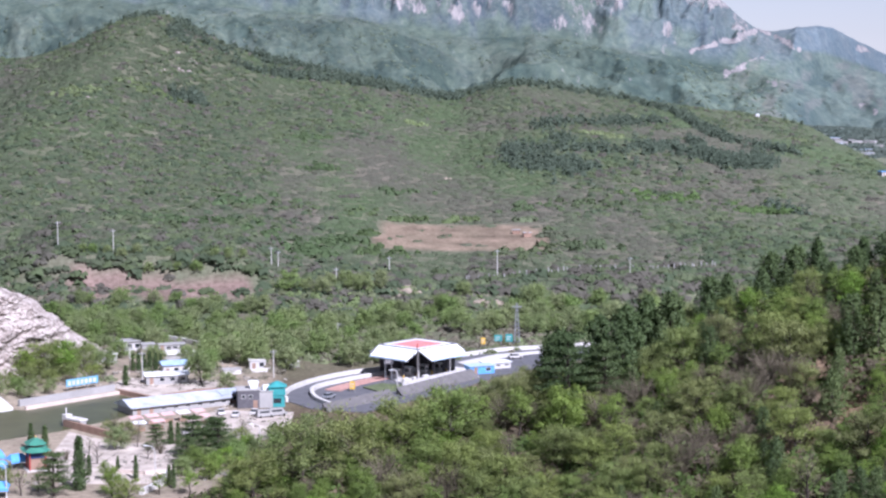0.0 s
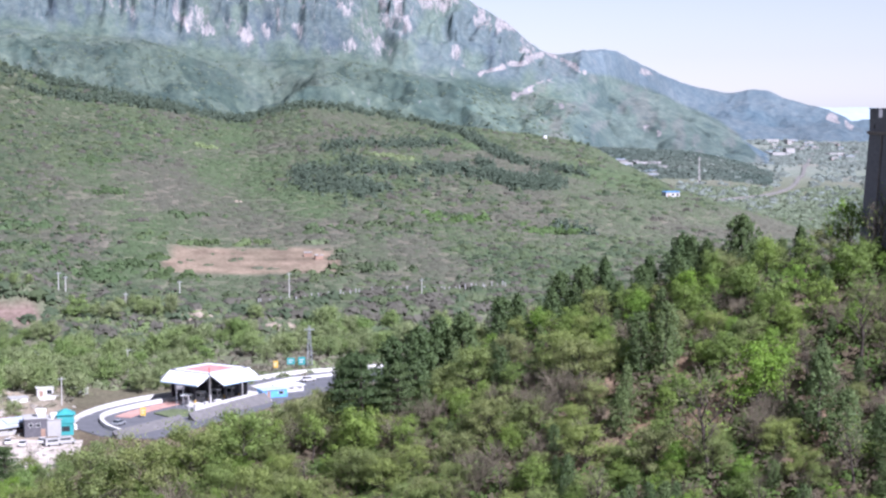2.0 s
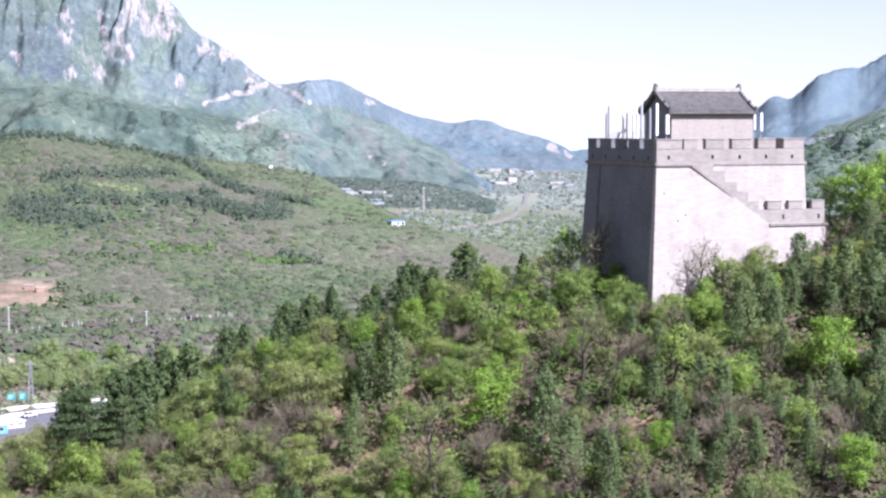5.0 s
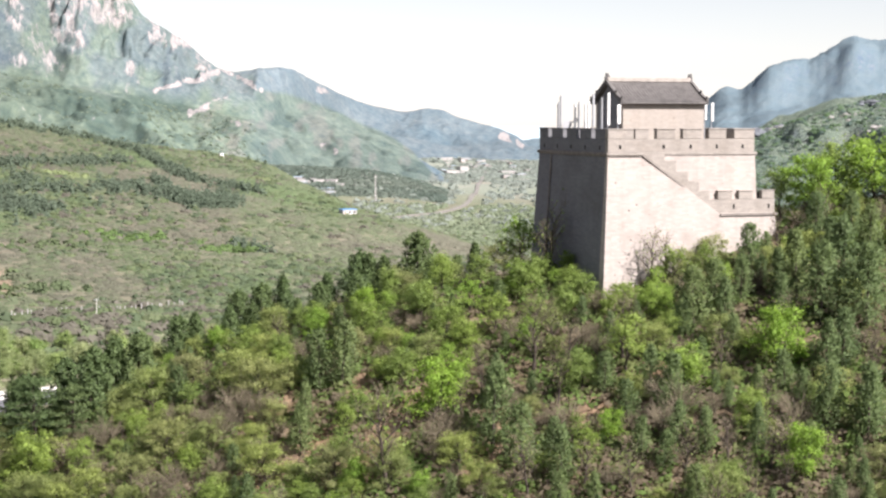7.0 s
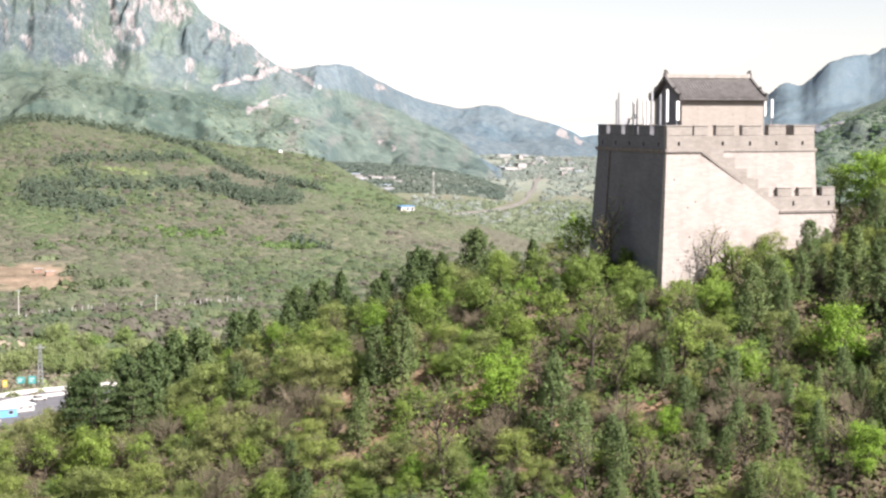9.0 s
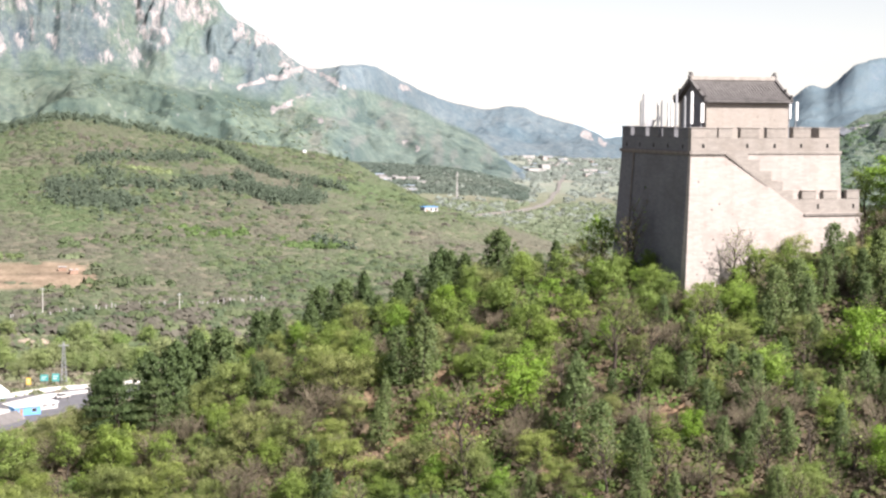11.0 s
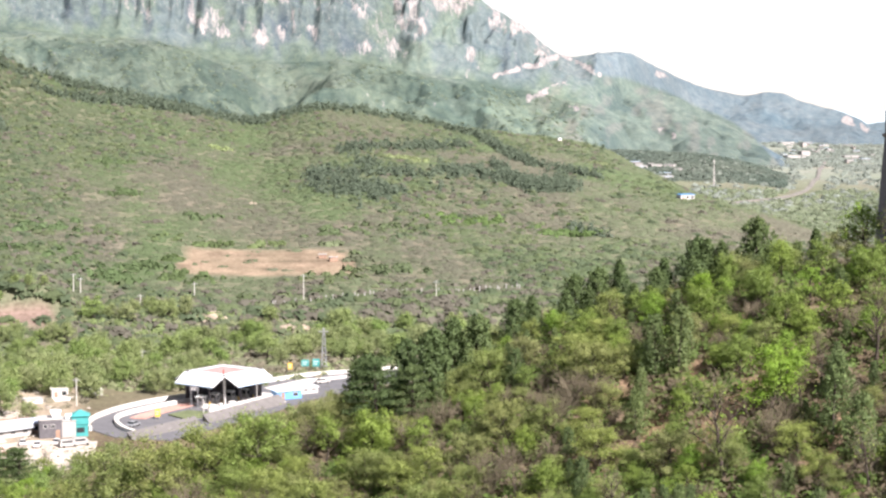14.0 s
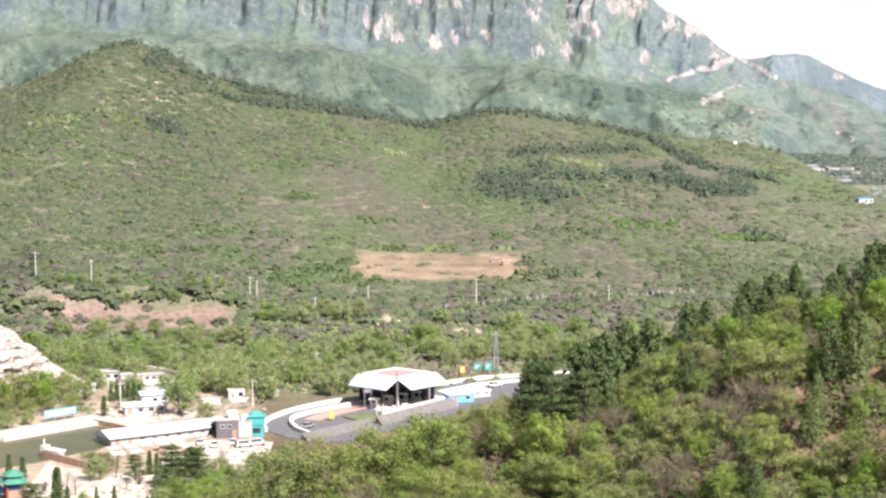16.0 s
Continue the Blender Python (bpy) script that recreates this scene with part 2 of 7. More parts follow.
def ground_z(x, y):
    x, y = np.asarray(x, float), np.asarray(y, float)
    r = np.hypot(x, y)
    z = np.maximum(0.0, hill(x, y))
    z = np.where(r < 420, np.maximum(z, spur(x, y)), z)
    z = np.where(r < 120, np.maximum(z, knoll(x, y)), z)
    plain_ = ease(r, 1500, 2000)
    h = np.degrees(np.arctan2(x, np.maximum(y, 1)))
    z = z + wooded_rise(h, r)
    town = ease(h, 14.5, 16.5) * (1 - ease(h, 19.5, 22)) * 9 * ease(r, 2250, 2800)
    return z + plain_ * 6 * rough(x, y, 300, 3, 21) + town


def hill_hue(x, y, stray=0.0):
    """Leafing green and still leafless grey-brown scrub, in drifts. Haze is mixed into the hues, most on the right."""
    patch = 1.0 * rough(x, y * 0.33, 90, 4, 101, 0.6) + 0.8 * rough(x, y * 0.35, 34, 3, 103, 0.6)
    band = 1.1 * np.exp(-(((y - 850) / 70) ** 2)) * ease(x, -110, 0) + 0.6 * np.exp(-(((y - 690) / 40) ** 2)) * ease(x, -60, 20) + 0.12 * ease(x, 150, 230) * (1 - ease(y, 1000, 1120)) - 0.5 * ease(-x, 20, 140) - 0.3 * ease(y, 1000, 1150) + 0.9 * np.exp(-(((y - 760) / 80) ** 2)) * ease(x, 40, 90)
    leaf = ease(patch + stray - 0.42 * band + 0.33, -0.4, 0.4)[..., None]
    lush = ease(rough(x, y * 0.35, 52, 3, 107), 0.1, 0.45)[..., None]
    green = np.array([0.153, 0.175, 0.112]) * (1 - lush) + np.array([0.142, 0.181, 0.1]) * lush
    return (np.array([0.176, 0.166, 0.134]) * (1 - leaf) + green * leaf) * (1 + 0.2 * ease(x, 60, 260)[..., None] - 0.1 * ease(-x, 50, 150)[..., None])


def ground_tint(x, y):
    x, y = np.asarray(x, float), np.asarray(y, float)
    n1, n2 = rough(x, y, 60, 4, 33)[..., None], rough(x, y, 7, 4, 37)[..., None]
    c = np.array([0.142, 0.11, 0.08]) * (1 + 0.4 * n2) + 0 * x[..., None]
    bare_patch = sum(np.exp(-((x - a) ** 2 + (y - b) ** 2) / k**2) for a, b, k in CLEARINGS)[..., None]
    c = c + np.clip(bare_patch, 0, 1) * np.array([0.1, 0.052, 0.034])
    far = ease(y, 420, 620)[..., None]
    c = c * (1 - far) + far * (0.65 * hill_hue(x, y) + 0.35 * np.array([0.172, 0.156, 0.128])) * (0.86 + 0.08 * n2)
    yy = y + 7 * rough(x, y, 22, 4, 14)
    field = (ease(yy, 712, 717) * (1 - ease(yy, 764, 770)) * ease(x + 6 * rough(x, y, 14, 3, 3), -30, -24) * (1 - ease(x + 6 * rough(x, y, 14, 3, 5), 40, 46)))[..., None]
    c = c * (1 - field) + field * np.array([0.245, 0.192, 0.148]) * (1 + 0.45 * n2 + 0.2 * n1 - 0.14 * (np.sin(y / 2.3 + 2 * n1[..., 0]) > 0.55)[..., None])
    yb = y + 5 * rough(x, y, 16, 4, 15)
    bank = (ease(yb, 624, 627) * (1 - ease(yb, 640, 644)) * ease(x + 8 * rough(x, y, 12, 3, 6), -134, -126) * (1 - ease(x + 8 * rough(x, y, 12, 3, 8), -70, -62)))[..., None]
    c = c * (1 - bank) + bank * np.array([0.215, 0.158, 0.142]) * (1 + 0.3 * n2)
    vil = ((1 - ease(y, 560, 590)) * ease(y, 340, 360) * (1 - ease(x, -50, -44)))[..., None]
    c = c * (1 - vil) + vil * np.array([0.31, 0.262, 0.212]) * (1 + 0.35 * n2 + 0.15 * n1)
    # the far plain is paler: its haze is put into the ground colour
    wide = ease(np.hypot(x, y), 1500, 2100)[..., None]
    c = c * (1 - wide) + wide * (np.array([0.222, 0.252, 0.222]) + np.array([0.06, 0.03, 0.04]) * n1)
    earth = (0.6 * wide[..., 0] * ease(rough(x, y, 130, 4, 45), 0.22, 0.36) * ease(np.hypot(x, y), 1900, 2200))[..., None]
    c = c * (1 - earth) + earth * np.array([0.3, 0.262, 0.235])
    return np.clip(c, 0.02, 0.8)


def build_ground():
    inner = np.radians(np.arange(-21, 37.01, 0.11))
    outer = np.radians(np.arange(41, 338, 4.0))
    th = np.concatenate([inner, outer])
    r = np.concatenate([[0.004, 1.0, 2.5, 5, 10, 20, 35, 50, 62, 72], np.arange(78, 150, 1.1), np.geomspace(150, 600, 70)[1:], np.geomspace(600, 1350, 130)[1:],
                        np.geomspace(1350, 4700, 45)[1:]])
    T, R = np.meshgrid(th, r, indexing="ij")
    X, Y = R * np.sin(T) + 0.8 * np.exp(-R * R / 4), R * np.cos(T)
    Z = ground_z(X, Y)
    n, m = T.shape
    i = np.arange(n)[:, None] * m + np.arange(m - 1)[None, :]
    j = (np.arange(n)[:, None] + 1) % n * m + np.arange(m - 1)[None, :]
    faces = np.stack([i, i + 1, j + 1, j], -1).reshape(-1, 4)
    verts = np.stack([X, Y, Z], -1).reshape(-1, 3)
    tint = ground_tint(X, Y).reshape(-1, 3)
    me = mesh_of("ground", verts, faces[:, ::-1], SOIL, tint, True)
    ob = new("ground", me)
    return tagged(ob, "dry brown hillside soil running down to the valley floor", "ground", kind="structure")


build_ground()

# ---- mountains ----
def range_of(name, x0, x1, y0, y1, nx, ny, height, material, label):
    """A mountain range as a height field between two distances."""
    X, Y = np.meshgrid(np.linspace(x0, x1, nx), np.linspace(y0, y1, ny), indexing="ij")
    Z = height(X, Y)
    i = np.arange(nx - 1)[:, None] * ny + np.arange(ny - 1)[None, :]
    faces = np.stack([i, i + ny, i + ny + 1, i + 1], -1).reshape(-1, 4)
    ob = new(name, mesh_of(name, np.stack([X, Y, Z], -1).reshape(-1, 3), faces, material, None, True))
    return tagged(ob, label, "mountain", kind="structure")


# the skyline of the mountain and of the range that runs on from it, by heading
TOP_Q = [-1200, -700, -400, -100, 60, 160, 235, 270, 300, 310, 322, 331, 344, 362, 374, 384, 397, 408, 420, 436, 460, 490, 514, 528, 543, 564, 584, 604, 622, 646, 670, 686, 702, 727, 748, 768, 790, 809, 834, 851, 866, 900, 980, 1200]
TOP_Z = [300, 320, 340, 330, 305, 300, 290, 262, 236, 219, 209, 203, 195, 186, 177, 166, 157, 149, 145, 140, 145, 147, 145, 138, 130, 121, 110, 103, 97, 92, 87, 90, 93, 90, 81, 75, 70, 65, 54, 41, 31, 22, 14, 8]
# the line where its cliffs stand on the green apron
FOOT_Q = [-1200, -600, -350, -200, -98, -31, 60, 140, 210, 290, 390, 460, 560, 700, 900]
FOOT_Z = [190, 184, 174, 168, 156, 138, 135, 131, 119, 105, 88, 74, 56, 40, 28]


def skyline(q):
    jag = 3.2 * rough(q, 0 * q, 19, 3, 59, 0.6) * (0.4 + 0.6 * (1 - ease(q, 400, 480)))
    return sum(np.interp(q + k, TOP_Q, TOP_Z) for k in (-5, 0, 5)) / 3 + jag


def massif_lines(q):
    """Distance of the skyline, height there, distance and height of the cliff foot."""
    away = ease(q, 450, 640)
    ry = 2395 + 620 * away
    fy = 2190 + 570 * away
    return ry, 85 + (skyline(q) - 85) * ry / 2400, fy, along(q, FOOT_Q, FOOT_Z) + 9 * rough(q, 0 * q, 75, 3, 52)


# the green spur that runs out from the cliffs, before the blue range
SPUR_Q = [430, 452, 471, 506, 536, 580, 619, 659, 686, 702, 740]
SPUR_Z = [118, 121, 114, 109, 99, 84, 64, 46, 26, 6, -30]


def near_spur(q, y):
    crest = along(q, SPUR_Q, SPUR_Z) + 5 * rough(q, 0 * q, 34, 3, 67, 0.6)
    v = np.clip((y - 1990) / 480, 0, 1)
    fold = 0.35 - np.sqrt(rough(q + 0.3 * y, y * 0.4, 80, 4, 69, 0.5) ** 2 + 0.004)
    z = crest * v**1.1 + 62 * fold * np.clip(4 * v * (1 - v), 0, 1) - 0.7 * np.maximum(y - 2470, 0)
    return np.where((q > 432) & (q < 745), z - 60 * (1 - ease(q, 432, 462)), -50)


def massif(x, y):
    q = x * 2400 / np.maximum(y, 1)
    ry, top, fy, foot = massif_lines(q)
    crag = (1 - ease(q, 330, 470))
    # the apron: green spurs and hollows, one rounded knob among them
    v = np.clip(1 - (fy - y) / (520 - 330 * ease(q, 450, 640)), 0, 1)
    fold = 0.5 - np.abs(rough(q * 1.0 + 0.25 * y, y * 0.5, 125, 5, 61, 0.5))
    apron = foot * v**1.15 + 66 * fold * np.clip(4.4 * v * (1.0 - v), 0, 1) * np.clip(foot / 110, 0.3, 1)
    apron = apron + 34 * np.exp(-(((q - 104) / 62) ** 2) - ((y - 1950) / 80) ** 2) - 22 * np.exp(-(((q - 34) / 40) ** 2) - ((y - 2010) / 80) ** 2)
    over = np.maximum(apron - (85 + (foot - 85) * y / fy), 0)
    apron = apron - 0.9 * over
    # the wall above: buttresses and gullies that run down it
    s = (y - fy) / (ry - fy)
    mid = np.clip(4.4 * s * (1.0 - s), 0, 1)
    wide = 0.3 - np.sqrt(rough(q + 0.2 * y, y * 0.3, 105, 3, 51, 0.5) ** 2 + 0.008)
    thin = 0.27 - np.abs(rough(q - 0.12 * y, y * 0.25, 34, 3, 65, 0.55))
    s = s + mid * ((1.1 - 0.55 * crag) * wide + (0.2 + 0.1 * crag) * thin)
    p = np.clip(s, 0, 1)
    wall = foot + (top - foot) * (p ** (1.05 - 0.2 * crag))
    step = 24.0
    wall = wall - crag * mid * step * 0.15 * np.sin(math.tau * (wall / step + 1.2 * rough(q, y, 80, 3, 55)))
    wall = wall + (2.5 + 3.5 * crag) * rough(q, y * 0.6, 13, 3, 58, 0.6) * mid
    z = np.where(y > fy, np.maximum(wall, apron), apron)
    z = np.maximum(z, near_spur(q, y))
    return z - 260 * ease(y, ry + 8, ry + 420) - 2


def blue_right(x, y):
    q = x * 3500 / np.maximum(y, 1)
    top = along(q, [1350, 1500, 1600, 1640, 1660, 1683, 1702, 1722, 1750, 1778, 1816, 1845, 1876, 1894, 1913, 1943, 1982, 2018, 2050, 2200, 2600], [20, 60, 88, 102, 122, 140, 128, 128, 156, 178, 191, 185, 191, 195, 216, 230, 244, 242, 236, 250, 290])
    top = top + 7 * rough(q, 0 * q, 48, 4, 87, 0.6)
    s = (y - 2500) / 1000 + 0.12 * rough(q, y, 260, 3, 81)
    folds = 1 - np.abs(rough(q, y * 0.8, 230, 6, 83, 0.6))
    return top * (0.15 + 0.45 * np.clip(s, 0, 1) + 0.4 * ease(s, 0.72, 0.95)) + (folds - 0.72) * 17 * np.clip(s, 0, 1) + 6 * rough(q, y, 60, 4, 84, 0.6) * ease(s, 0.3, 0.9) + 4 - 60 * (1 - ease(s, -0.1, 0.1))


def green_right(x, y):
    q = x * 1150 / np.maximum(y, 1)
    top = along(q, [430, 500, 545, 573, 592, 630, 680, 800, 1000], [-20, 20, 52, 70, 78, 91, 101, 125, 150])
    s = (y - 700) / 450
    return top * ease(s, 0, 1) + 15 * rough(q, y, 70, 5, 91, 0.6) * np.clip(s, 0, 1) + 10 * (ease(rough(q, y * 0.5, 80, 4, 93), 0.0, 0.14) - 0.5) * ease(s, 0.3, 0.6) * (1 - ease(s, 0.8, 1.0)) - 3


def end_hills(x, y):
    q = x * 4500 / np.maximum(y, 1)
    top = 50 + 14 * rough(q, 0 * q, 260, 4, 95)
    return top * ease(y, 4000, 4500) - 2


# pale ledges on the falling ridge: from heading and height to heading and height, and how thick
LEDGES = [(330, 113, 362, 121, 3.4), (368, 123, 392, 129, 4.2), (394, 131, 420, 139, 5.2), (424, 137, 450, 126, 3.5), (452, 124, 470, 113, 4.0), (376, 84, 434, 106, 4.4), (416, 73, 440, 71, 4.6), (552, 117, 566, 110, 3.5), (556, 42, 572, 34, 4.0), (812, 55, 842, 40, 4.0)]
# where bare stone gathers on the cliffs
STONE = [(236, 228, 26, 36), (262, 214, 30, 30), (300, 205, 30, 18), (180, 172, 14, 30), (60, 190, 12, 30), (150, 205, 18, 30), (203, 196, 18, 40), (197, 146, 15, 20), (158, 146, 24, 12), (111, 190, 14, 34), (88, 166, 16, 22), (92, 199, 16, 24), (21, 172, 15, 22), (222, 180, 20, 26), (365, 172, 26, 9), (270, 240, 40, 20), (30, 220, 60, 26), (-60, 190, 40, 26), (131, 143, 8, 10), (-140, 200, 40, 20), (285, 198, 24, 9), (318, 200, 18, 8), (330, 190, 14, 7), (357, 174, 16, 6), (391, 160, 12, 5), (218, 200, 10, 26), (297, 141, 8, 9), (295, 112, 7, 9), (149, 145, 14, 9), (178, 136, 10, 7), (0, 178, 12, 12), (-30, 168, 16, 9), (45, 168, 10, 14), (70, 160, 7, 9)]


def massif_tint(x, y, z):
    """Green scrub below; on the cliffs scrub between upright faces of pale pink stone; ledges on the falling ridge.
    Haze and shade are put into the hues as blue-grey.
    """
    q = x * 2400 / np.maximum(y, 1)
    ry, top, fy, foot = massif_lines(q)
    zz = 85 + (z - 85) * 2300 / np.maximum(y, 1)
    wide, mid, fine = rough(q, y, 150, 4, 301), rough(q, y * 0.6, 40, 4, 303, 0.6), rough(q, zz, 7.5, 3, 305, 0.65)
    c = np.array([0.101, 0.133, 0.107]) * (1 + 0.2 * wide[..., None] + 0.16 * mid[..., None] + 0.2 * fine[..., None]) + np.array([0.02, 0.008, 0.012]) * np.maximum(mid, 0)[..., None]
    # random darkening for woods, also standing in for the shaded folds
    woods = ease(rough(q, y * 0.7, 80, 5, 306, 0.6), 0.0, 0.22)[..., None] * 0.36
    c = c * (1 - woods * np.array([1.0, 0.85, 0.75]))
    warm = ease(rough(q, zz, 24, 3, 317, 0.6), 0.05, 0.3)[..., None] * ease(q, 360, 430)[..., None]
    c = c * (1 - 0.55 * warm) + 0.55 * warm * np.array([0.15, 0.146, 0.132])
    # haze: hues turn blue-grey on the range behind the spur
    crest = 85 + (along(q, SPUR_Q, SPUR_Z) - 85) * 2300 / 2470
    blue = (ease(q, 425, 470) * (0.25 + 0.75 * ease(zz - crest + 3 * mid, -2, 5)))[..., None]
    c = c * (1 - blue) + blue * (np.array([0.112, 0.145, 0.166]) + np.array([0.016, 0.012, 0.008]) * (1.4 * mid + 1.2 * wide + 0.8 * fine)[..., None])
    wall = ease(z - foot + 12 * mid + 6 * wide, -8, 16) * (1 - ease(q, 440, 500))
    # cliff scrub with the wall's haze and shade mixed in as blue-grey
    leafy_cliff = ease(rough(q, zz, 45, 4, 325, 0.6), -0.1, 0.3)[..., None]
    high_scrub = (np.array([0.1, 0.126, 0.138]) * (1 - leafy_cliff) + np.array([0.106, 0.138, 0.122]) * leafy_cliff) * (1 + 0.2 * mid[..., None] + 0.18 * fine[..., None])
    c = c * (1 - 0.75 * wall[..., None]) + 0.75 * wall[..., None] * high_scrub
    lean = q + 0.12 * zz
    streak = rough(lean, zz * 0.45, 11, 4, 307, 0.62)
    # shade painted to the left of the stone streaks, away from the sun
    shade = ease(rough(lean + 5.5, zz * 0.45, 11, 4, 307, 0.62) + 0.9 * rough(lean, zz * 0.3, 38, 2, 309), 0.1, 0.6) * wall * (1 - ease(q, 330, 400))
    # hues lightened over these headings, for haze
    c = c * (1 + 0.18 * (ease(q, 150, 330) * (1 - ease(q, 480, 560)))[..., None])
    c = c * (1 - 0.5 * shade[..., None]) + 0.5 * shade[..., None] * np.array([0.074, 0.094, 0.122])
    gather = 0 * q
    for q0, z0, a, b in STONE:
        gather = np.maximum(gather, np.exp(-(((lean - q0 - 0.12 * z0) / a) ** 2) - ((zz - z0) / b) ** 2))
    high = 85 + (top - 85) * 2300 / ry
    gather = np.maximum(gather, 0.6 * ease(zz, high - 48, high - 14) * ease(q, 150, 220) * (1 - ease(q, 390, 420)))
    gather = gather * (0.72 + 0.28 * ease(q, 150, 230)) * (0.9 + 1.1 * rough(lean, zz * 0.5, 8, 3, 319, 0.65))
    face = (0.12 + 0.66 * ease(0.4 * streak + 0.95 * gather + 0.2 * rough(q, zz, 26, 2, 311), 0.2, 0.9)) * np.maximum(wall, gather) * (1 - ease(q, 440, 480))
    spot = ease(fine + 0.4 * rough(q, zz, 60, 2, 315), 0.55, 0.68) * 0.3 * ease(zz, 40, 90)
    face = np.maximum(face, spot)
    for q0, z0, q1, z1, w in LEDGES:
        u = np.clip((q - q0) / (q1 - q0), 0, 1)
        d = np.hypot(q - (q0 + u * (q1 - q0)), zz - (z0 + u * (z1 - z0))) + 4.5 * mid + 3.5 * fine
        face = np.maximum(face, 0.95 * (1 - ease(d, w * 0.6, w * 1.15)) * ease(rough(q, zz, 12, 3, 313), -0.45, -0.2))
    return np.concatenate([np.clip(c, 0.03, 0.6), face[..., None]], -1)


def fan_of(name, q0, q1, nq, ys, height, material, label, tint):
    """A range laid out by heading and distance, so that its grain is even as seen from the camera."""
    Q, Y = np.meshgrid(np.linspace(q0, q1, nq), ys, indexing="ij")
    X = Q * Y / 2400
    Z = height(X, Y)
    n = len(ys)
    i = np.arange(nq - 1)[:, None] * n + np.arange(n - 1)[None, :]
    faces = np.stack([i, i + n, i + n + 1, i + 1], -1).reshape(-1, 4)
    ob = new(name, mesh_of(name, np.stack([X, Y, Z], -1).reshape(-1, 3), faces, material, tint(X, Y, Z).reshape(-1, 4), True))
    return tagged(ob, label, "mountain", kind="structure")


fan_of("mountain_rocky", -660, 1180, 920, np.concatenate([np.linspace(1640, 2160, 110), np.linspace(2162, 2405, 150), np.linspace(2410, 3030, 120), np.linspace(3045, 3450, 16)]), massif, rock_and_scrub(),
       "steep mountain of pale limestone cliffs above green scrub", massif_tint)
# haze is painted into these ranges: bluer and paler base colours
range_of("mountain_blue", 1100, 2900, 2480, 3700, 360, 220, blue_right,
         mountain("hazy_blue_range", (0.102, 0.142, 0.172), (0.116, 0.152, 0.176), (0.19, 0.2, 0.215), (0.084, 0.115, 0.158), 0.7, 0.88, 0.03, 0.72),
         "distant mountain beyond the watchtower, blue from painted haze")
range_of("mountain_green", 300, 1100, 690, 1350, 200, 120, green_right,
         mountain("hazy_green_range", (0.12, 0.16, 0.128), (0.14, 0.17, 0.14), (0.36, 0.34, 0.33), (0.11, 0.135, 0.14), 0.72, 0.86, 0.03),
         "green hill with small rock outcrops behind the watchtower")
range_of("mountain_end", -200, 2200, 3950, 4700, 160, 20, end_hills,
         mountain("hazy_end_range", (0.32, 0.38, 0.42), (0.34, 0.39, 0.42), (0.36, 0.40, 0.44), (0.32, 0.37, 0.42), 0.9, 0.98, 0.004, 0.9),
         "low hills at the end of the valley, pale from painted haze")
# ---- wild plants of the far slopes ----
# the highway over the plain
ROAD = [(r * math.sin(radians(h)), r * math.cos(radians(h))) for h, r in ((15.2, 1440), (15.77, 1479), (16.66, 1520), (17.35, 1590), (17.62, 1660), (17.83, 1816), (18.0, 2133), (18.2, 2500))]
ROAD_X, ROAD_Y = [p[0] for p in ROAD], [p[1] for p in ROAD]
# leaf hues of the far slopes, paled and blued for haze
RIDGE_HUES = np.array([[0.128, 0.171, 0.144], [0.132, 0.19, 0.128], [0.11, 0.157, 0.136], [0.136, 0.214, 0.112]])
PINE_HUE = np.array([0.124, 0.16, 0.114])


def tufts(x, y, z, size, hue, leaves, upright=0.75, grain=0.5, viewward=0.0):
    """Many low plants in one sheet of small leaf sprays, turned more or less up and towards the camera."""
    n = len(x)
    k = n * leaves
    who = np.repeat(np.arange(n), leaves)
    d = rng.normal(size=(k, 3))
    d /= np.linalg.norm(d, axis=1, keepdims=True)
    d[:, 2] = np.abs(d[:, 2])
    rad = size[who] * rng.uniform(0.55, 1.05, k)
    c = np.c_[x[who], y[who], z[who]] + d * rad[:, None] * [1, 1, upright]
    e = d * (1 - viewward) + np.array([0.1, -0.6, 0.8]) * viewward
    a = np.cross(e, rng.normal(size=(k, 3)))
    a /= np.linalg.norm(a, axis=1, keepdims=True) + 1e-9
    b = np.cross(e, a) + d * rng.uniform(-0.6, 0.6, (k, 1)) * (1 - viewward)
    g = (size[who] * grain * rng.uniform(0.7, 1.3, k))[:, None]
    tri = np.stack([c + a * g, c - a * g * 0.6 + b * g * 0.8, c - a * g * 0.6 - b * g * 0.8], 1)
    inward = np.einsum("ij,ij->i", np.cross(tri[:, 1] - tri[:, 0], tri[:, 2] - tri[:, 0]), e) < 0
    tri[inward] = tri[inward][:, ::-1]
    return tri.reshape(-1, 3), np.arange(3 * k).reshape(-1, 3), np.repeat(hue[who], 3, 0), np.repeat(d * 0.75 + np.array([0, -0.15, 0.55]), 3, 0)


def open_ground(x, y):
    """The bare field and the bare bank stay clear."""
    n = len(x)
    return ((y > 709) & (y < 771) & (x > -29) & (x < 44) & (rng.uniform(0, 1, n) > 0.03)) | ((y > 623) & (y < 643) & (x > -128) & (x < -64) & (rng.uniform(0, 1, n) > 0.12))


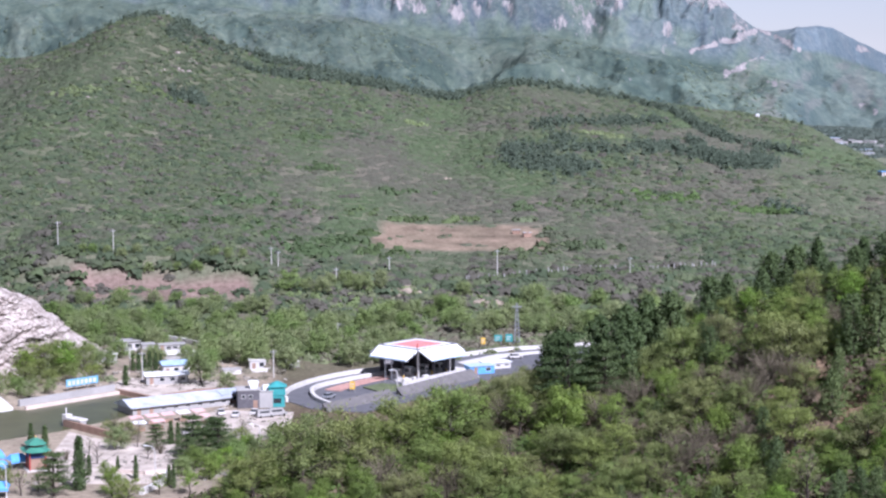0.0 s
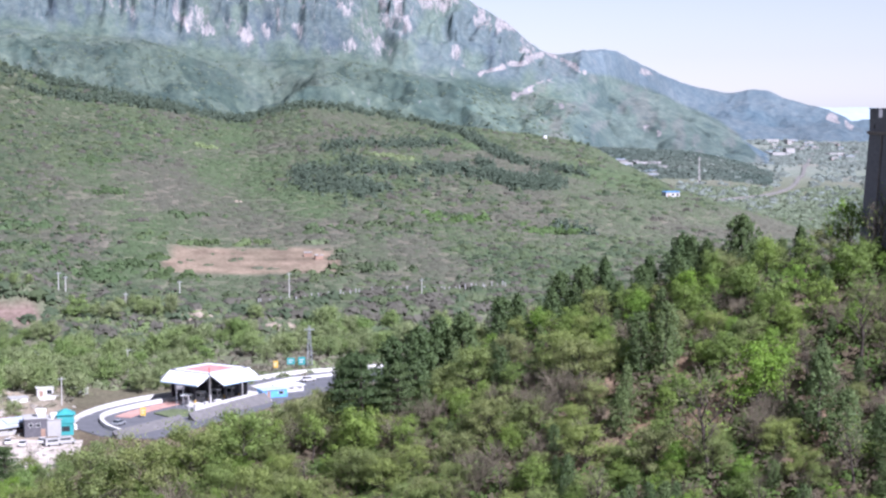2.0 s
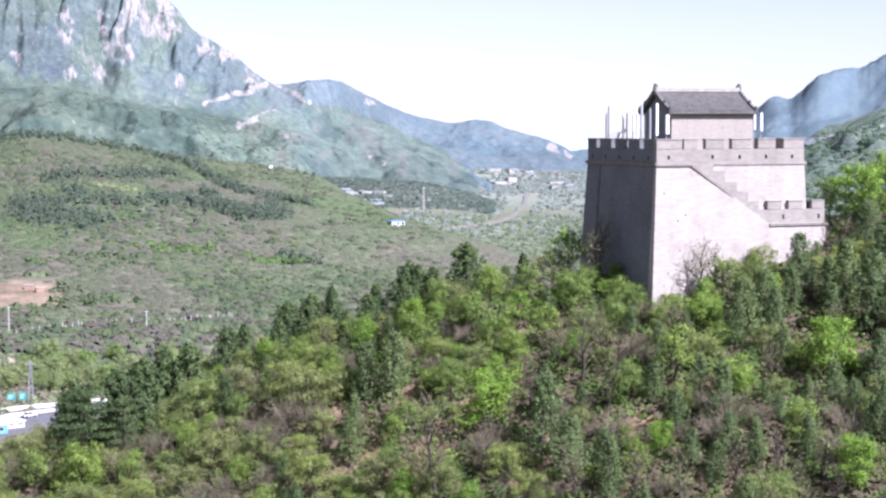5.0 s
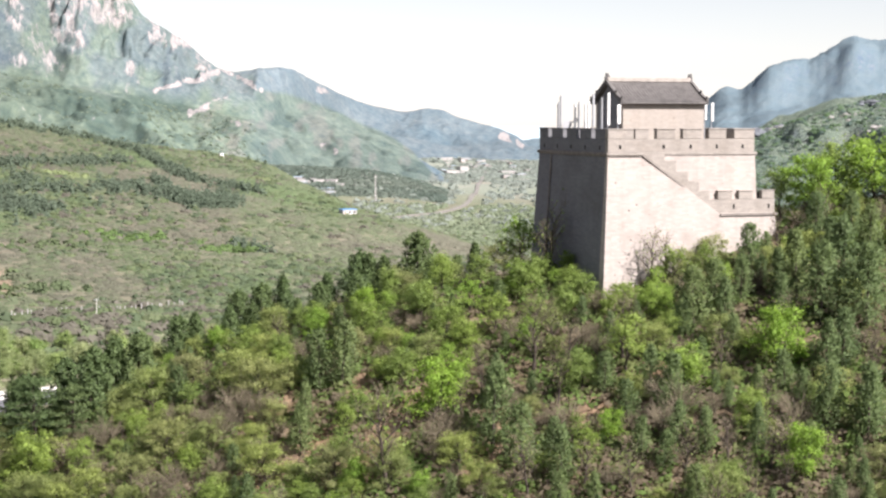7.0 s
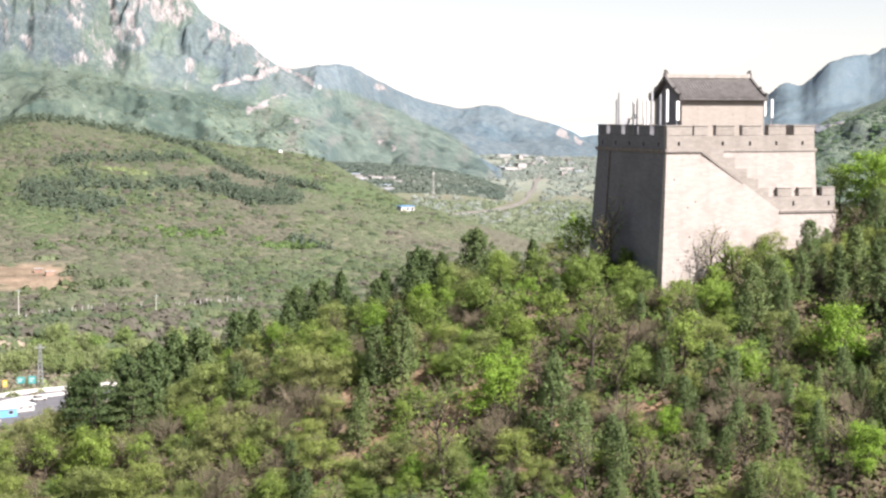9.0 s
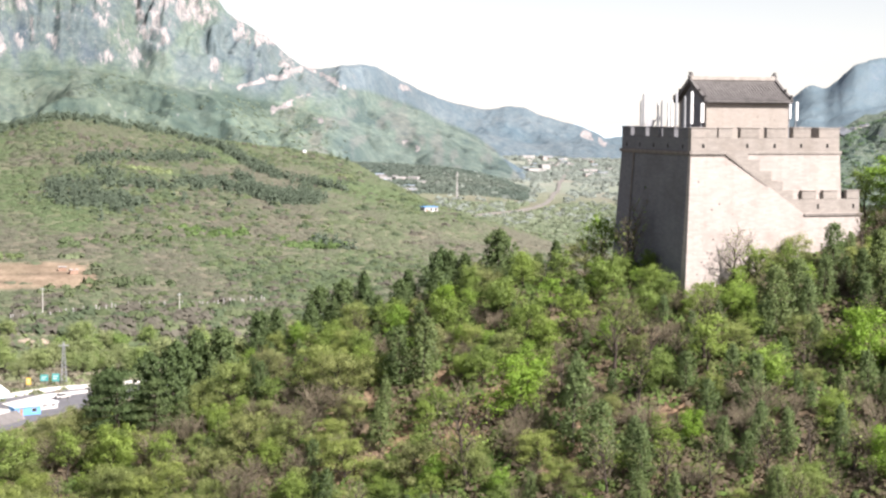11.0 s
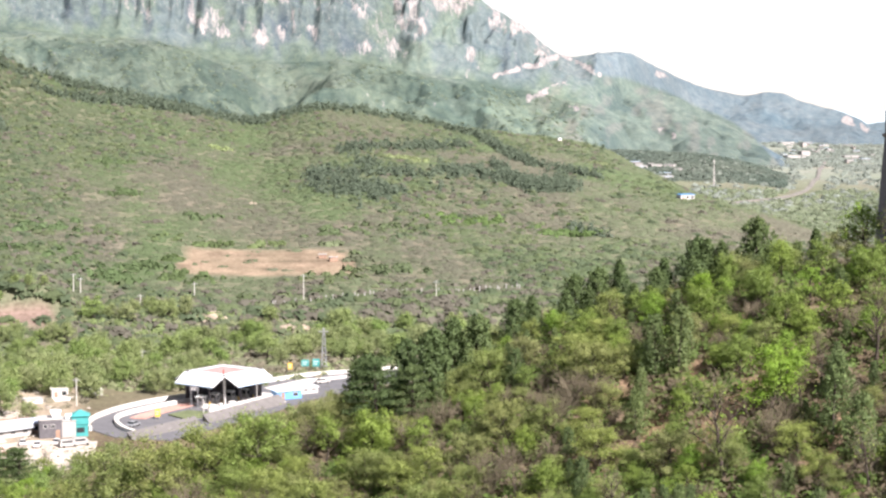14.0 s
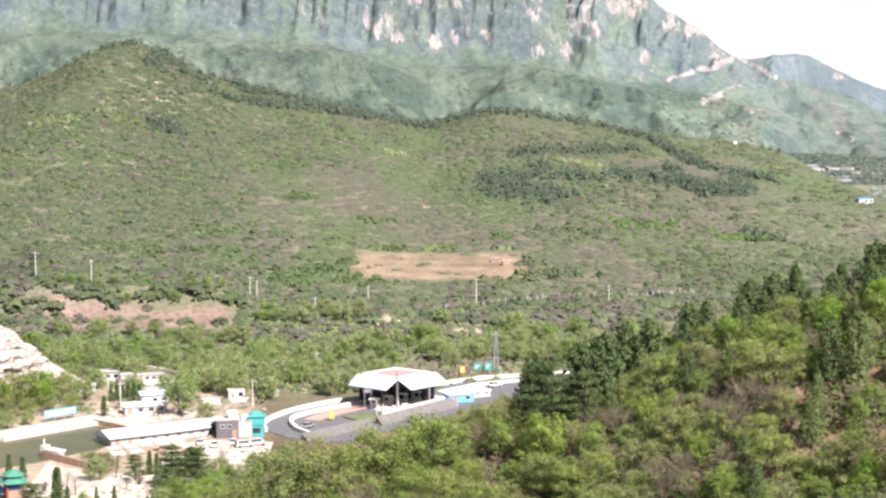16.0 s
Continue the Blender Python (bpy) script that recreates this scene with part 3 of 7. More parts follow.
def far_scrub():
    n = 46000
    th = np.radians(rng.uniform(-15.5, 20, n))
    r = np.sqrt(rng.uniform(600**2, 1340**2, n))
    x, y = r * np.sin(th), r * np.cos(th)
    keep = (y > 604) & ~open_ground(x, y) & (y < ridge_y(x) + 12)
    x, y = x[keep], y[keep]
    n = len(x)
    hue = hill_hue(x, y, rng.normal(0, 0.14, n))
    hue = hue * rng.uniform(0.9, 1.02, (n, 1)) * [0.97, 1.03, 0.97]
    v, f, t, m = tufts(x, y, ground_z(x, y) - 0.25, rng.uniform(1.6, 3.6, n), hue, 12, 0.1, 0.5, 0.8)
    ob = new("hillside_scrub", mesh_of("hillside_scrub", v, f, SCRUB, t, True, m))
    tagged(ob, "mixed green and leafless brown scrub covering the long hill", "scrub", kind="stuff")


def far_bushes():
    """Larger leafing bushes and small trees standing out of the scrub."""
    n = 27000
    th = np.radians(rng.uniform(-15.5, 20, n))
    r = np.sqrt(rng.uniform(610**2, 1300**2, n))
    x, y = r * np.sin(th), r * np.cos(th)
    drift = rough(x, y * 0.4, 70, 3, 171) + 0.5 * rough(x, y * 0.5, 20, 2, 173) + 0.7 * rng.uniform(-0.5, 0.5, n) + 0.45 * np.exp(-(((y - 645) / 40) ** 2)) + 0.3 * ease(-x, 0, 140) - 0.25 * np.exp(-(((y - 850) / 60) ** 2)) * ease(x, -100, 0)
    keep = (y > 612) & ~open_ground(x, y) & (y < ridge_y(x)) & (drift > 0.1)
    x, y = x[keep], y[keep]
    n = len(x)
    kind = rng.uniform(0, 1, (n, 1)) + 0.25 * rough(x, y * 0.5, 45, 2, 175)[:, None]
    kind = np.where((y < 700)[:, None] & (x > -60)[:, None] & (rng.uniform(0, 1, (n, 1)) < 0.38), 0.75, kind)
    hue = np.where(kind < 0.35, [0.115, 0.152, 0.09], np.where(kind < 0.66, [0.136, 0.174, 0.09], np.where(kind < 0.86, [0.168, 0.16, 0.13], [0.168, 0.205, 0.112]))) * rng.uniform(0.86, 1.14, (n, 1))
    size = rng.uniform(1.2, 3.3, n) * (1 + 0.35 * np.exp(-(((y - 640) / 40) ** 2)))
    v, f, t, m = tufts(x, y, ground_z(x, y) - 0.2, size, hue, 24, 0.6, 0.4, 0.3)
    tagged(new("hillside_bushes", mesh_of("hillside_bushes", v, f, SCRUB, t, True, m)), "rounded green bushes dotted over the long hill", "bushes", kind="stuff")


# lines of planted pines across the hill and how deep each belt is
BELTS = [([(-34, 1190), (-12, 1212), (12, 1215)], 9, 300), ([(12, 1228), (43, 1243), (79, 1253), (109, 1258), (133, 1262), (159, 1225), (163, 1143), (170, 1076), (188, 1063), (205, 1044)], 8, 1150),
         ([(52, 1032), (90, 1080), (119, 1129), (139, 1163)], 9, 400), ([(32, 945), (48, 925), (62, 920), (78, 934), (95, 957), (115, 978), (136, 994)], 18, 1150), ([(52, 948), (90, 970), (128, 1000)], 9, 320),
         ([(146, 1045), (144, 970), (156, 965), (179, 993)], 14, 620), ([(58, 985), (74, 990)], 5, 60), ([(-152, 1018), (-136, 1022), (-146, 1050)], 7, 130), ([(152, 834), (160, 812)], 5, 26), ([(240, 1270), (250, 1276)], 3, 26)]


def pine_belt():
    """Dark pines along the ridge and in belts below it."""
    xs, ys = [], []
    for u0, u1, d0, d1, k in ((-172, -30, -52, 4, 1250), (-235, -178, -10, 3, 60)):
        u, d = rng.uniform(u0, u1, k), rng.uniform(d0, d1, k)
        thick = rough(u, d * 2.0, 50, 4, 181, 0.6) + 0.3 > rng.uniform(0, 0.4, k)
        xs.append(u[thick]), ys.append(ridge_y(u[thick]) + d[thick])
    for line, w, k in BELTS:
        p = np.array(line, float)
        u = rng.uniform(0, len(p) - 1, k)
        i = np.minimum(u.astype(int), len(p) - 2)
        q = p[i] + (p[i + 1] - p[i]) * (u - i)[:, None] + rng.normal(0, 1, (k, 2)) * [3.0, w]
        thick = rough(q[:, 0], q[:, 1], 30, 3, 183) > rng.uniform(-0.5, 0.15, k)
        xs.append(q[thick, 0]), ys.append(q[thick, 1])
    x, y = np.concatenate(xs), np.concatenate(ys)
    hue = PINE_HUE * rng.uniform(0.82, 1.2, (len(x), 1))
    v, f, t, m = tufts(x, y, ground_z(x, y) - 0.2, rng.uniform(1.1, 2.2, len(x)), hue, 26, 2.9, 0.42)
    ob = new("pine_belt", mesh_of("pine_belt", v, f, SCRUB, t, True, m))
    tagged(ob, "dark green pines in belts along the hill ridge", "pines", kind="stuff")


def far_woods():
    """Woods and hedges on the valley plain beyond the hill."""
    n = 20000
    th = np.radians(rng.uniform(8, 24, n))
    r = np.sqrt(rng.uniform(950**2, 3700**2, n))
    lot = rng.uniform(0, 1, n)
    rise, near = lot < 0.3, lot > 0.72
    th, r = np.where(rise, np.radians(rng.uniform(8, 16.9, n)), th), np.where(rise, rng.uniform(1660, 1920, n), r)
    th, r = np.where(near, np.radians(rng.uniform(12.5, 24, n)), th), np.where(near, np.sqrt(rng.uniform(940**2, 1620**2, n)), r)
    town = (lot > 0.6) & (lot < 0.72)
    th, r = np.where(town, np.radians(rng.uniform(15.5, 20, n)), th), np.where(town, rng.uniform(2080, 2850, n), r)
    x, y = r * np.sin(th), r * np.cos(th)
    keep = (rough(x, y, 200, 3, 131) > -0.05) | town & (rough(x, y, 50, 2, 139) > -0.2) | (r > 1900) & (rough(x, y, 140, 3, 135) > -0.1) | rise & (rough(x, y, 60, 3, 133) > -0.4) | near & (rough(x, y * 0.6, 50, 3, 137) > -0.25)
    keep &= (np.abs(x - np.interp(y, ROAD_Y, ROAD_X)) > 15) | (y < 1395) | (y > 2080)
    keep &= (hill(x, y) < 7) | (r > 1500)
    x, y, rise, near = x[keep], y[keep], rise[keep][:, None], near[keep][:, None]
    # haze painted into the leaves: the farther woods get paler hues
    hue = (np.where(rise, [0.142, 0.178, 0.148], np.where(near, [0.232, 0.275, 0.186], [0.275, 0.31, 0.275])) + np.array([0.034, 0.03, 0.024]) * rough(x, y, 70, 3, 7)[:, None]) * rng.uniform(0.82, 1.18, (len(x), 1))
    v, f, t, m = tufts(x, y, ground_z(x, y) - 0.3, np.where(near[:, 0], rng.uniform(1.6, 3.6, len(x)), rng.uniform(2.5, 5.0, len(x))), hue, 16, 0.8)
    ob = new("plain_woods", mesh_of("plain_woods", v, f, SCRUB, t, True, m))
    tagged(ob, "hazy green woods and hedges on the far plain", "woods", kind="stuff")


def apron_woods():
    """Small trees and bushes on the green apron and spurs below the cliffs."""
    n = 9000
    q, y = rng.uniform(-640, 900, n), rng.uniform(1720, 2900, n)
    ry, top, fy, foot = massif_lines(q)
    drift = rough(q, y * 0.6, 85, 4, 321, 0.6) + 0.4 * rough(q, y, 22, 2, 323) + rng.uniform(-0.2, 0.2, n)
    keep = (drift > -0.05) & (y < fy - 20) & (q < 480)
    q, y, drift = q[keep], y[keep], drift[keep]
    x = q * y / 2400
    n = len(x)
    # haze in the leaf colour: hues go blue-grey towards the right
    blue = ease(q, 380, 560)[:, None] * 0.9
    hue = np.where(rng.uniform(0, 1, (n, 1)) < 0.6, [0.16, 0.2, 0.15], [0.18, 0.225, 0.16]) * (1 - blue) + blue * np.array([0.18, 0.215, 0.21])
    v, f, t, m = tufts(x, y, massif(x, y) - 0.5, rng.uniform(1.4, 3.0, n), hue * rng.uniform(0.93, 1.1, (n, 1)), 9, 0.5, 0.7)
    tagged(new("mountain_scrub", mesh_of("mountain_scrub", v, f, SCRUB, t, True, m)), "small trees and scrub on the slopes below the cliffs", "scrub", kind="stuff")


def blossom():
    """A few pale flowering bushes and a bright young copse on the hill."""
    xs, ys, hues, sizes = [], [], [], []
    for cx, cy, spread, k, hue in ((-14, 1057, 6, 14, (0.27, 0.33, 0.16)), (90, 1020, 9, 34, (0.25, 0.3, 0.15)), (127, 1160, 5, 14, (0.26, 0.32, 0.15)), (-195, 968, 12, 22, (0.22, 0.27, 0.13)), (218, 1116, 6, 12, (0.22, 0.26, 0.14)), (-168, 1012, 12, 22, (0.2, 0.25, 0.12)),
                                   (-150, 1010, 14, 24, (0.148, 0.2, 0.085)), (104, 841, 14, 40, (0.135, 0.205, 0.075)), (-60, 870, 8, 16, (0.128, 0.182, 0.085)), (-20, 830, 10, 14, (0.13, 0.178, 0.09)), (40, 800, 12, 18, (0.138, 0.184, 0.095)), (70, 815, 14, 20, (0.146, 0.188, 0.1)), (-58, 702, 16, 44, (0.122, 0.176, 0.082)), (-92, 715, 18, 44, (0.12, 0.17, 0.082)), (-44, 722, 10, 24, (0.128, 0.18, 0.085)), (-120, 740, 16, 34, (0.12, 0.17, 0.085)), (60, 722, 12, 20, (0.135, 0.175, 0.095)), (-90, 790, 14, 26, (0.122, 0.175, 0.085)), (-70, 950, 9, 18, (0.128, 0.182, 0.085)), (150, 822, 16, 34, (0.13, 0.195, 0.075)), (-18, 776, 12, 12, (0.14, 0.188, 0.085)), (8, 778, 10, 12, (0.17, 0.22, 0.1)), (-30, 735, 4, 10, (0.12, 0.17, 0.07)), (46, 740, 5, 8, (0.15, 0.17, 0.11)), (-24, 705, 12, 16, (0.13, 0.18, 0.08)), (30, 704, 14, 16, (0.14, 0.175, 0.09)), (36, 776, 5, 8, (0.2, 0.24, 0.14))):
        xs.append(rng.normal(cx, spread * 0.6, k)), ys.append(rng.normal(cy, spread * 0.45, k))
        hues.append(np.tile(hue, (k, 1)) * rng.uniform(0.8, 1.2, (k, 1))), sizes.append(rng.uniform(1.6, 3.0, k))
    x, y = np.concatenate(xs), np.concatenate(ys)
    v, f, t, m = tufts(x, y, ground_z(x, y) - 0.2, np.concatenate(sizes), np.concatenate(hues), 22, 0.85)
    tagged(new("bright_bushes", mesh_of("bright_bushes", v, f, SCRUB, t, True, m)), "pale flowering and bright green bushes on the hill", "bushes", kind="stuff")


def valley_scrub():
    """Rank growth on the valley floor round the village and the road."""
    n = 5200
    x, y = rng.uniform(-175, 150, n), rng.uniform(500, 640, n)
    keep = ~((x > -46) & (x < 34) & (y < 528 + np.clip(x, 0, 40) * 0.95)) & (rng.uniform(0, 1, n) < np.where((x < -48) & (y < 572), 0.22, 1.0)) & ~((x > 30) & (y < 572))
    keep &= ~((y > 623) & (y < 643) & (x > -128) & (x < -64))
    x, y = x[keep], y[keep]
    pick = rough(x, y, 24, 3, 151)[:, None] + rng.uniform(-0.4, 0.4, (len(x), 1))
    hue = np.where(pick < -0.15, [0.255, 0.235, 0.175], np.where(pick < 0.25, [0.24, 0.27, 0.15], [0.215, 0.275, 0.12])) * rng.uniform(0.8, 1.2, (len(x), 1))
    v, f, t, m = tufts(x, y, ground_z(x, y) - 0.2, rng.uniform(0.8, 2.2, len(x)), hue, 26, 0.85, 0.42)
    tagged(new("valley_scrub", mesh_of("valley_scrub", v, f, SCRUB, t, True, m)), "grey-green bushes on the valley floor", "bushes", kind="stuff")


def right_scrub():
    n = 6000
    th, r = np.radians(rng.uniform(23.5, 34, n)), np.sqrt(rng.uniform(820**2, 1400**2, n))
    x, y = r * np.sin(th), r * np.cos(th)
    hue = RIDGE_HUES[rng.integers(0, 4, n)] * rng.uniform(0.9, 1.08, (n, 1))
    open_ = (green_right(x, y + 3) - green_right(x, y - 3)) / 6 < 0.75
    x, y, hue = x[open_], y[open_], hue[open_]
    n = len(x)
    v, f, t, m = tufts(x, y, green_right(x, y) - 0.3, rng.uniform(1.1, 2.6, n), hue, 18, 0.6, 0.45, 0.4)
    tagged(new("ridge_scrub", mesh_of("ridge_scrub", v, f, SCRUB, t, True, m)), "green scrub on the hill behind the watchtower", "scrub", kind="stuff")


right_scrub()
far_scrub()
far_bushes()
pine_belt()
blossom()
valley_scrub()
far_woods()
apron_woods()
# ---- parts and things ----


def thing(name, label, category, at=None, group=""):
    ob = new(name)
    ob.empty_display_size = 0.3
    ob.matrix_world = at if at is not None else pose(0, 0, 0)
    return tagged(ob, label, category, group)


def part(name, bm, material, parent, label=""):
    if isinstance(bm, bpy.types.Mesh):
        me = bm
    else:
        me = bpy.data.meshes.new(name)
        bmesh.ops.recalc_face_normals(bm, faces=bm.faces)
        bm.to_mesh(me)
        bm.free()
        me.materials.append(material)
    ob = new(name, me)
    ob.parent = parent
    return tagged(ob, label) if label else ob


def solid(corners_a, corners_b, bm=None):
    """A solid between two outlines of as many corners."""
    bm = bm or bmesh.new()
    a, b = [bm.verts.new(c) for c in corners_a], [bm.verts.new(c) for c in corners_b]
    bm.faces.new(a)
    bm.faces.new(b[::-1])
    for i in range(len(a)):
        j = (i + 1) % len(a)
        bm.faces.new((a[i], b[i], b[j], a[j]))
    return bm


def box(x0, x1, y0, y1, z0, z1, bm=None, bevel=0.0):
    own = bmesh.new()
    solid([(x0, y0, z0), (x1, y0, z0), (x1, y1, z0), (x0, y1, z0)], [(x0, y0, z1), (x1, y0, z1), (x1, y1, z1), (x0, y1, z1)], own)
    if bevel:
        bmesh.ops.bevel(own, geom=own.edges[:], offset=bevel, segments=1, affect="EDGES")
    if bm is None:
        return own
    me = bpy.data.meshes.new("piece")
    own.to_mesh(me)
    own.free()
    bm.from_mesh(me)
    bpy.data.meshes.remove(me)
    return bm


def pipe(p, q, r0, r1=None, sides=8, bm=None):
    """A tapered round bar from p to q."""
    bm = bm or bmesh.new()
    p, q, r1 = Vector(p), Vector(q), r0 if r1 is None else r1
    turn = (q - p).to_track_quat("Z", "Y")
    ring = [turn @ Vector((math.cos(k * math.tau / sides), math.sin(k * math.tau / sides), 0)) for k in range(sides)]
    return solid([p + v * r0 for v in ring], [q + v * r1 for v in ring], bm)


def dome(cx, cy, cz, rx, ry, rz, bm=None, seg=10):
    own = bmesh.new()
    bmesh.ops.create_uvsphere(own, u_segments=seg, v_segments=max(5, seg // 2), radius=1.0)
    bmesh.ops.transform(own, matrix=Matrix.LocRotScale((cx, cy, cz), None, (rx, ry, rz)), verts=own.verts)
    if bm is None:
        return own
    me = bpy.data.meshes.new("piece")
    own.to_mesh(me)
    own.free()
    bm.from_mesh(me)
    bpy.data.meshes.remove(me)
    return bm


# lit front paler, left side darker and bluer: shade is in these two colours
WALL_BRICK = brick("pale_brick", (0.338, 0.305, 0.284), (0.306, 0.276, 0.256), 0.42, 0.13, 0.12)
SHADED_BRICK = brick("shaded_brick", (0.155, 0.158, 0.17), (0.13, 0.133, 0.143), 0.42, 0.13, 0.12)
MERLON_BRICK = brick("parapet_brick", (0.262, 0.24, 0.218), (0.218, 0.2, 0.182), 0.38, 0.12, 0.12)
HUT_BRICK = brick("hut_brick", (0.29, 0.262, 0.234), (0.255, 0.23, 0.206), 0.34, 0.1, 0.09)
EDGE_STONE = plain("edge_stone", (0.20, 0.18, 0.165), 0.9, 0, 0.3, 2.0, 0.1)
PAVING = plain("platform_paving", (0.33, 0.30, 0.27), 0.9, 0, 0.2, 1.0, 0.1)
GREY_TILE = plain("grey_roof_tile", (0.112, 0.105, 0.102), 0.75, 0, 0.3, 2.5, 0.2)
RIDGE_TILE = plain("pale_ridge_tile", (0.3, 0.275, 0.25), 0.8, 0, 0.2, 2.5, 0.2)
DARK_WOOD = plain("dark_wood", (0.07, 0.055, 0.05), 0.8, 0, 0.3, 3.0, 0.2)
# near black: tyres, and the shade of openings painted on solid plugs
DARK_HOLE = plain("near_black", (0.03, 0.028, 0.027), 0.95, 0, 0.3, 3.0, 0.05)
PANEL_WHITE = plain("antenna_white", (0.78, 0.78, 0.77), 0.45, 0, 0.08, 2.0, 0.4)
STEEL = plain("galvanised_steel", (0.42, 0.43, 0.45), 0.5, 0.6, 0.15, 3.0, 0.4)

# ---- the watchtower ----
TOWER = pose(43.15, 106.6, 0, 0, 0, 3.84)
WIDE, FLOOR, SILL, TOP, FOOT, LEAN = 10.76, 82.43, 83.35, 84.02, 66.0, 0.055
SET = 0.3  # the upper front wall stands back behind the stair


def watchtower():
    t = thing("watchtower", "square grey-brick watchtower with battered walls and crenellated parapet", "watchtower", TOWER)
    w, o = WIDE, LEAN * (FLOOR - FOOT)
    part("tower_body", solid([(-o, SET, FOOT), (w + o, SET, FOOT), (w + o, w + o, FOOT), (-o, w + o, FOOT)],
                             [(0, SET, FLOOR), (w, SET, FLOOR), (w, w, FLOOR), (0, w, FLOOR)]), SHADED_BRICK, t)
    # thin facing, so that only the front takes the lit brick colour
    part("front_wall", solid([(2.35, SET - 0.08, 74), (w + LEAN * (FLOOR - 74), SET - 0.08, 74), (w + LEAN * (FLOOR - 74), SET - 0.003, 74), (2.35, SET - 0.003, 74)],
                             [(2.35, SET - 0.08, FLOOR - 0.18), (w, SET - 0.08, FLOOR - 0.18), (w, SET - 0.003, FLOOR - 0.18), (2.35, SET - 0.003, FLOOR - 0.18)]), WALL_BRICK, t, "pale upper wall facing behind the stair")
    line = [(0, FOOT), (12.1, FOOT), (12.1, 78.53), (7.96, 78.5), (2.4, FLOOR), (0, FLOOR)]
    front = [(a - (LEAN * (FLOOR - z) if a == 0 else 0), -LEAN * (FLOOR - z), z) for a, z in line]
    rear = [(a - (LEAN * (FLOOR - z) if a == 0 else 0), 3.0 if a > 3 else SET + 0.02, z) for a, z in line]
    part("stair_wall", solid(front, rear), WALL_BRICK, t, "pale brick wall below a descending stair")
    part("platform", box(0.3, w - 0.3, 0.4, w - 0.3, FLOOR - 0.2, FLOOR + 0.06), PAVING, t)
    # projecting edge courses
    for name, a in (("edge_course", (-0.13, 0.02, -0.13, w + 0.13)), ("edge_course", (0.02, 2.4, -0.13, 0.02)), ("edge_course", (2.4, w + 0.13, SET - 0.13, SET + 0.02)),
                    ("edge_course", (w - 0.02, w + 0.13, SET + 0.02, w + 0.13)), ("edge_course", (0.02, w - 0.02, w - 0.02, w + 0.13))):
        part(name, box(a[0], a[1], a[2], a[3], FLOOR - 0.11, FLOOR + 0.07, bevel=0.02), EDGE_STONE if a[0] < 0 else MERLON_BRICK, t)
        part("drip_course", box(a[0] + 0.04, a[1] - 0.04, a[2] + 0.04, a[3] - 0.04, FLOOR - 0.17, FLOOR - 0.112), EDGE_STONE, t)
    th = 0.42
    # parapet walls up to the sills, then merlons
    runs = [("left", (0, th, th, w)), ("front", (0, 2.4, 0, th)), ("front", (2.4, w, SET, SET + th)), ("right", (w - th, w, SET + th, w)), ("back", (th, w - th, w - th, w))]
    # the left run takes the darker brick, its shade put into the colour
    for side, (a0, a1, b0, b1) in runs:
        part("parapet_wall", box(a0, a1, b0, b1, FLOOR + 0.07, SILL, bevel=0.015), SHADED_BRICK if side == "left" else MERLON_BRICK, t)

    def merlon(a0, a1, b0, b1, brickwork=MERLON_BRICK):
        m = part("merlon", box(a0, a1, b0, b1, SILL + 0.003, TOP - 0.08, bevel=0.025), brickwork, t)
        part("coping", box(a0 - 0.03, a1 + 0.03, b0 - 0.04, b1 + 0.04, TOP - 0.078, TOP, bevel=0.02), brickwork, m)

    for a0, a1 in ((0.0, 1.8), (2.06, 3.04), (3.6, 4.94), (5.48, 6.84), (7.38, 8.66), (9.24, w)):
        b = 0.0 if a1 < 2.3 else SET
        merlon(a0, a1, b, b + th)
    g = 0.3
    stops = [th, 2.2, 4.5, 6.6, 9.0, w]
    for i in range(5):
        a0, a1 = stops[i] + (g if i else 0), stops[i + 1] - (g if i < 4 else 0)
        # left merlons get the brick with shade in its colour
        merlon(0, th, a0, a1, SHADED_BRICK)
        if a0 > SET + th:
            merlon(w - th, w, a0, a1 - (th if i == 4 else 0))
        merlon(a0, a1 - (th if i == 4 else 0), w - th, w)
    # loopholes below the sills: small arched plugs, coloured as the slits' shade
    for a in (0.85, 4.1, 6.05, 7.96, 9.87):
        b = -0.004 if a < 2.4 else SET - 0.004
        line = [(a - 0.09, 82.72), (a + 0.09, 82.72), (a + 0.09, 82.9), (a + 0.05, 82.99), (a - 0.05, 82.99), (a - 0.09, 82.9)]
        part("loophole", solid([(x, b, z) for x, z in line], [(x, b + 0.2, z) for x, z in line]), DARK_HOLE, t)
    for b in (1.2, 3.4, 5.6, 7.8, 9.9):
        line = [(b - 0.09, 82.66), (b + 0.09, 82.66), (b + 0.09, 82.86), (b, 82.97), (b - 0.09, 82.86)]
        part("loophole", solid([(-0.004, y, z) for y, z in line], [(0.2, y, z) for y, z in line]), DARK_HOLE, t)
    # the stair's stepped parapet and the lower wing's merlons
    line = [(2.4, FLOOR), (7.96, 78.5), (12.12, 78.53), (12.12, 79.42), (7.82, 79.42), (7.27, 79.42), (7.27, 80.0), (6.5, 80.0), (6.5, 80.62), (5.68, 80.62),
            (5.68, 81.25), (4.83, 81.25), (4.83, 81.96), (3.98, 81.96), (3.98, FLOOR + 0.05), (2.4, FLOOR + 0.05)]
    part("stair_parapet", solid([(a, -0.05, z) for a, z in line], [(a, 0.38, z) for a, z in line]), MERLON_BRICK, t, "grey brick parapet stepping down the stair")
    for a0, a1 in ((7.9, 8.95), (9.45, 10.5), (11.17, 12.12)):
        m = part("merlon", box(a0, a1, -0.05, 0.38, 79.423, 79.93, bevel=0.025), MERLON_BRICK, t)
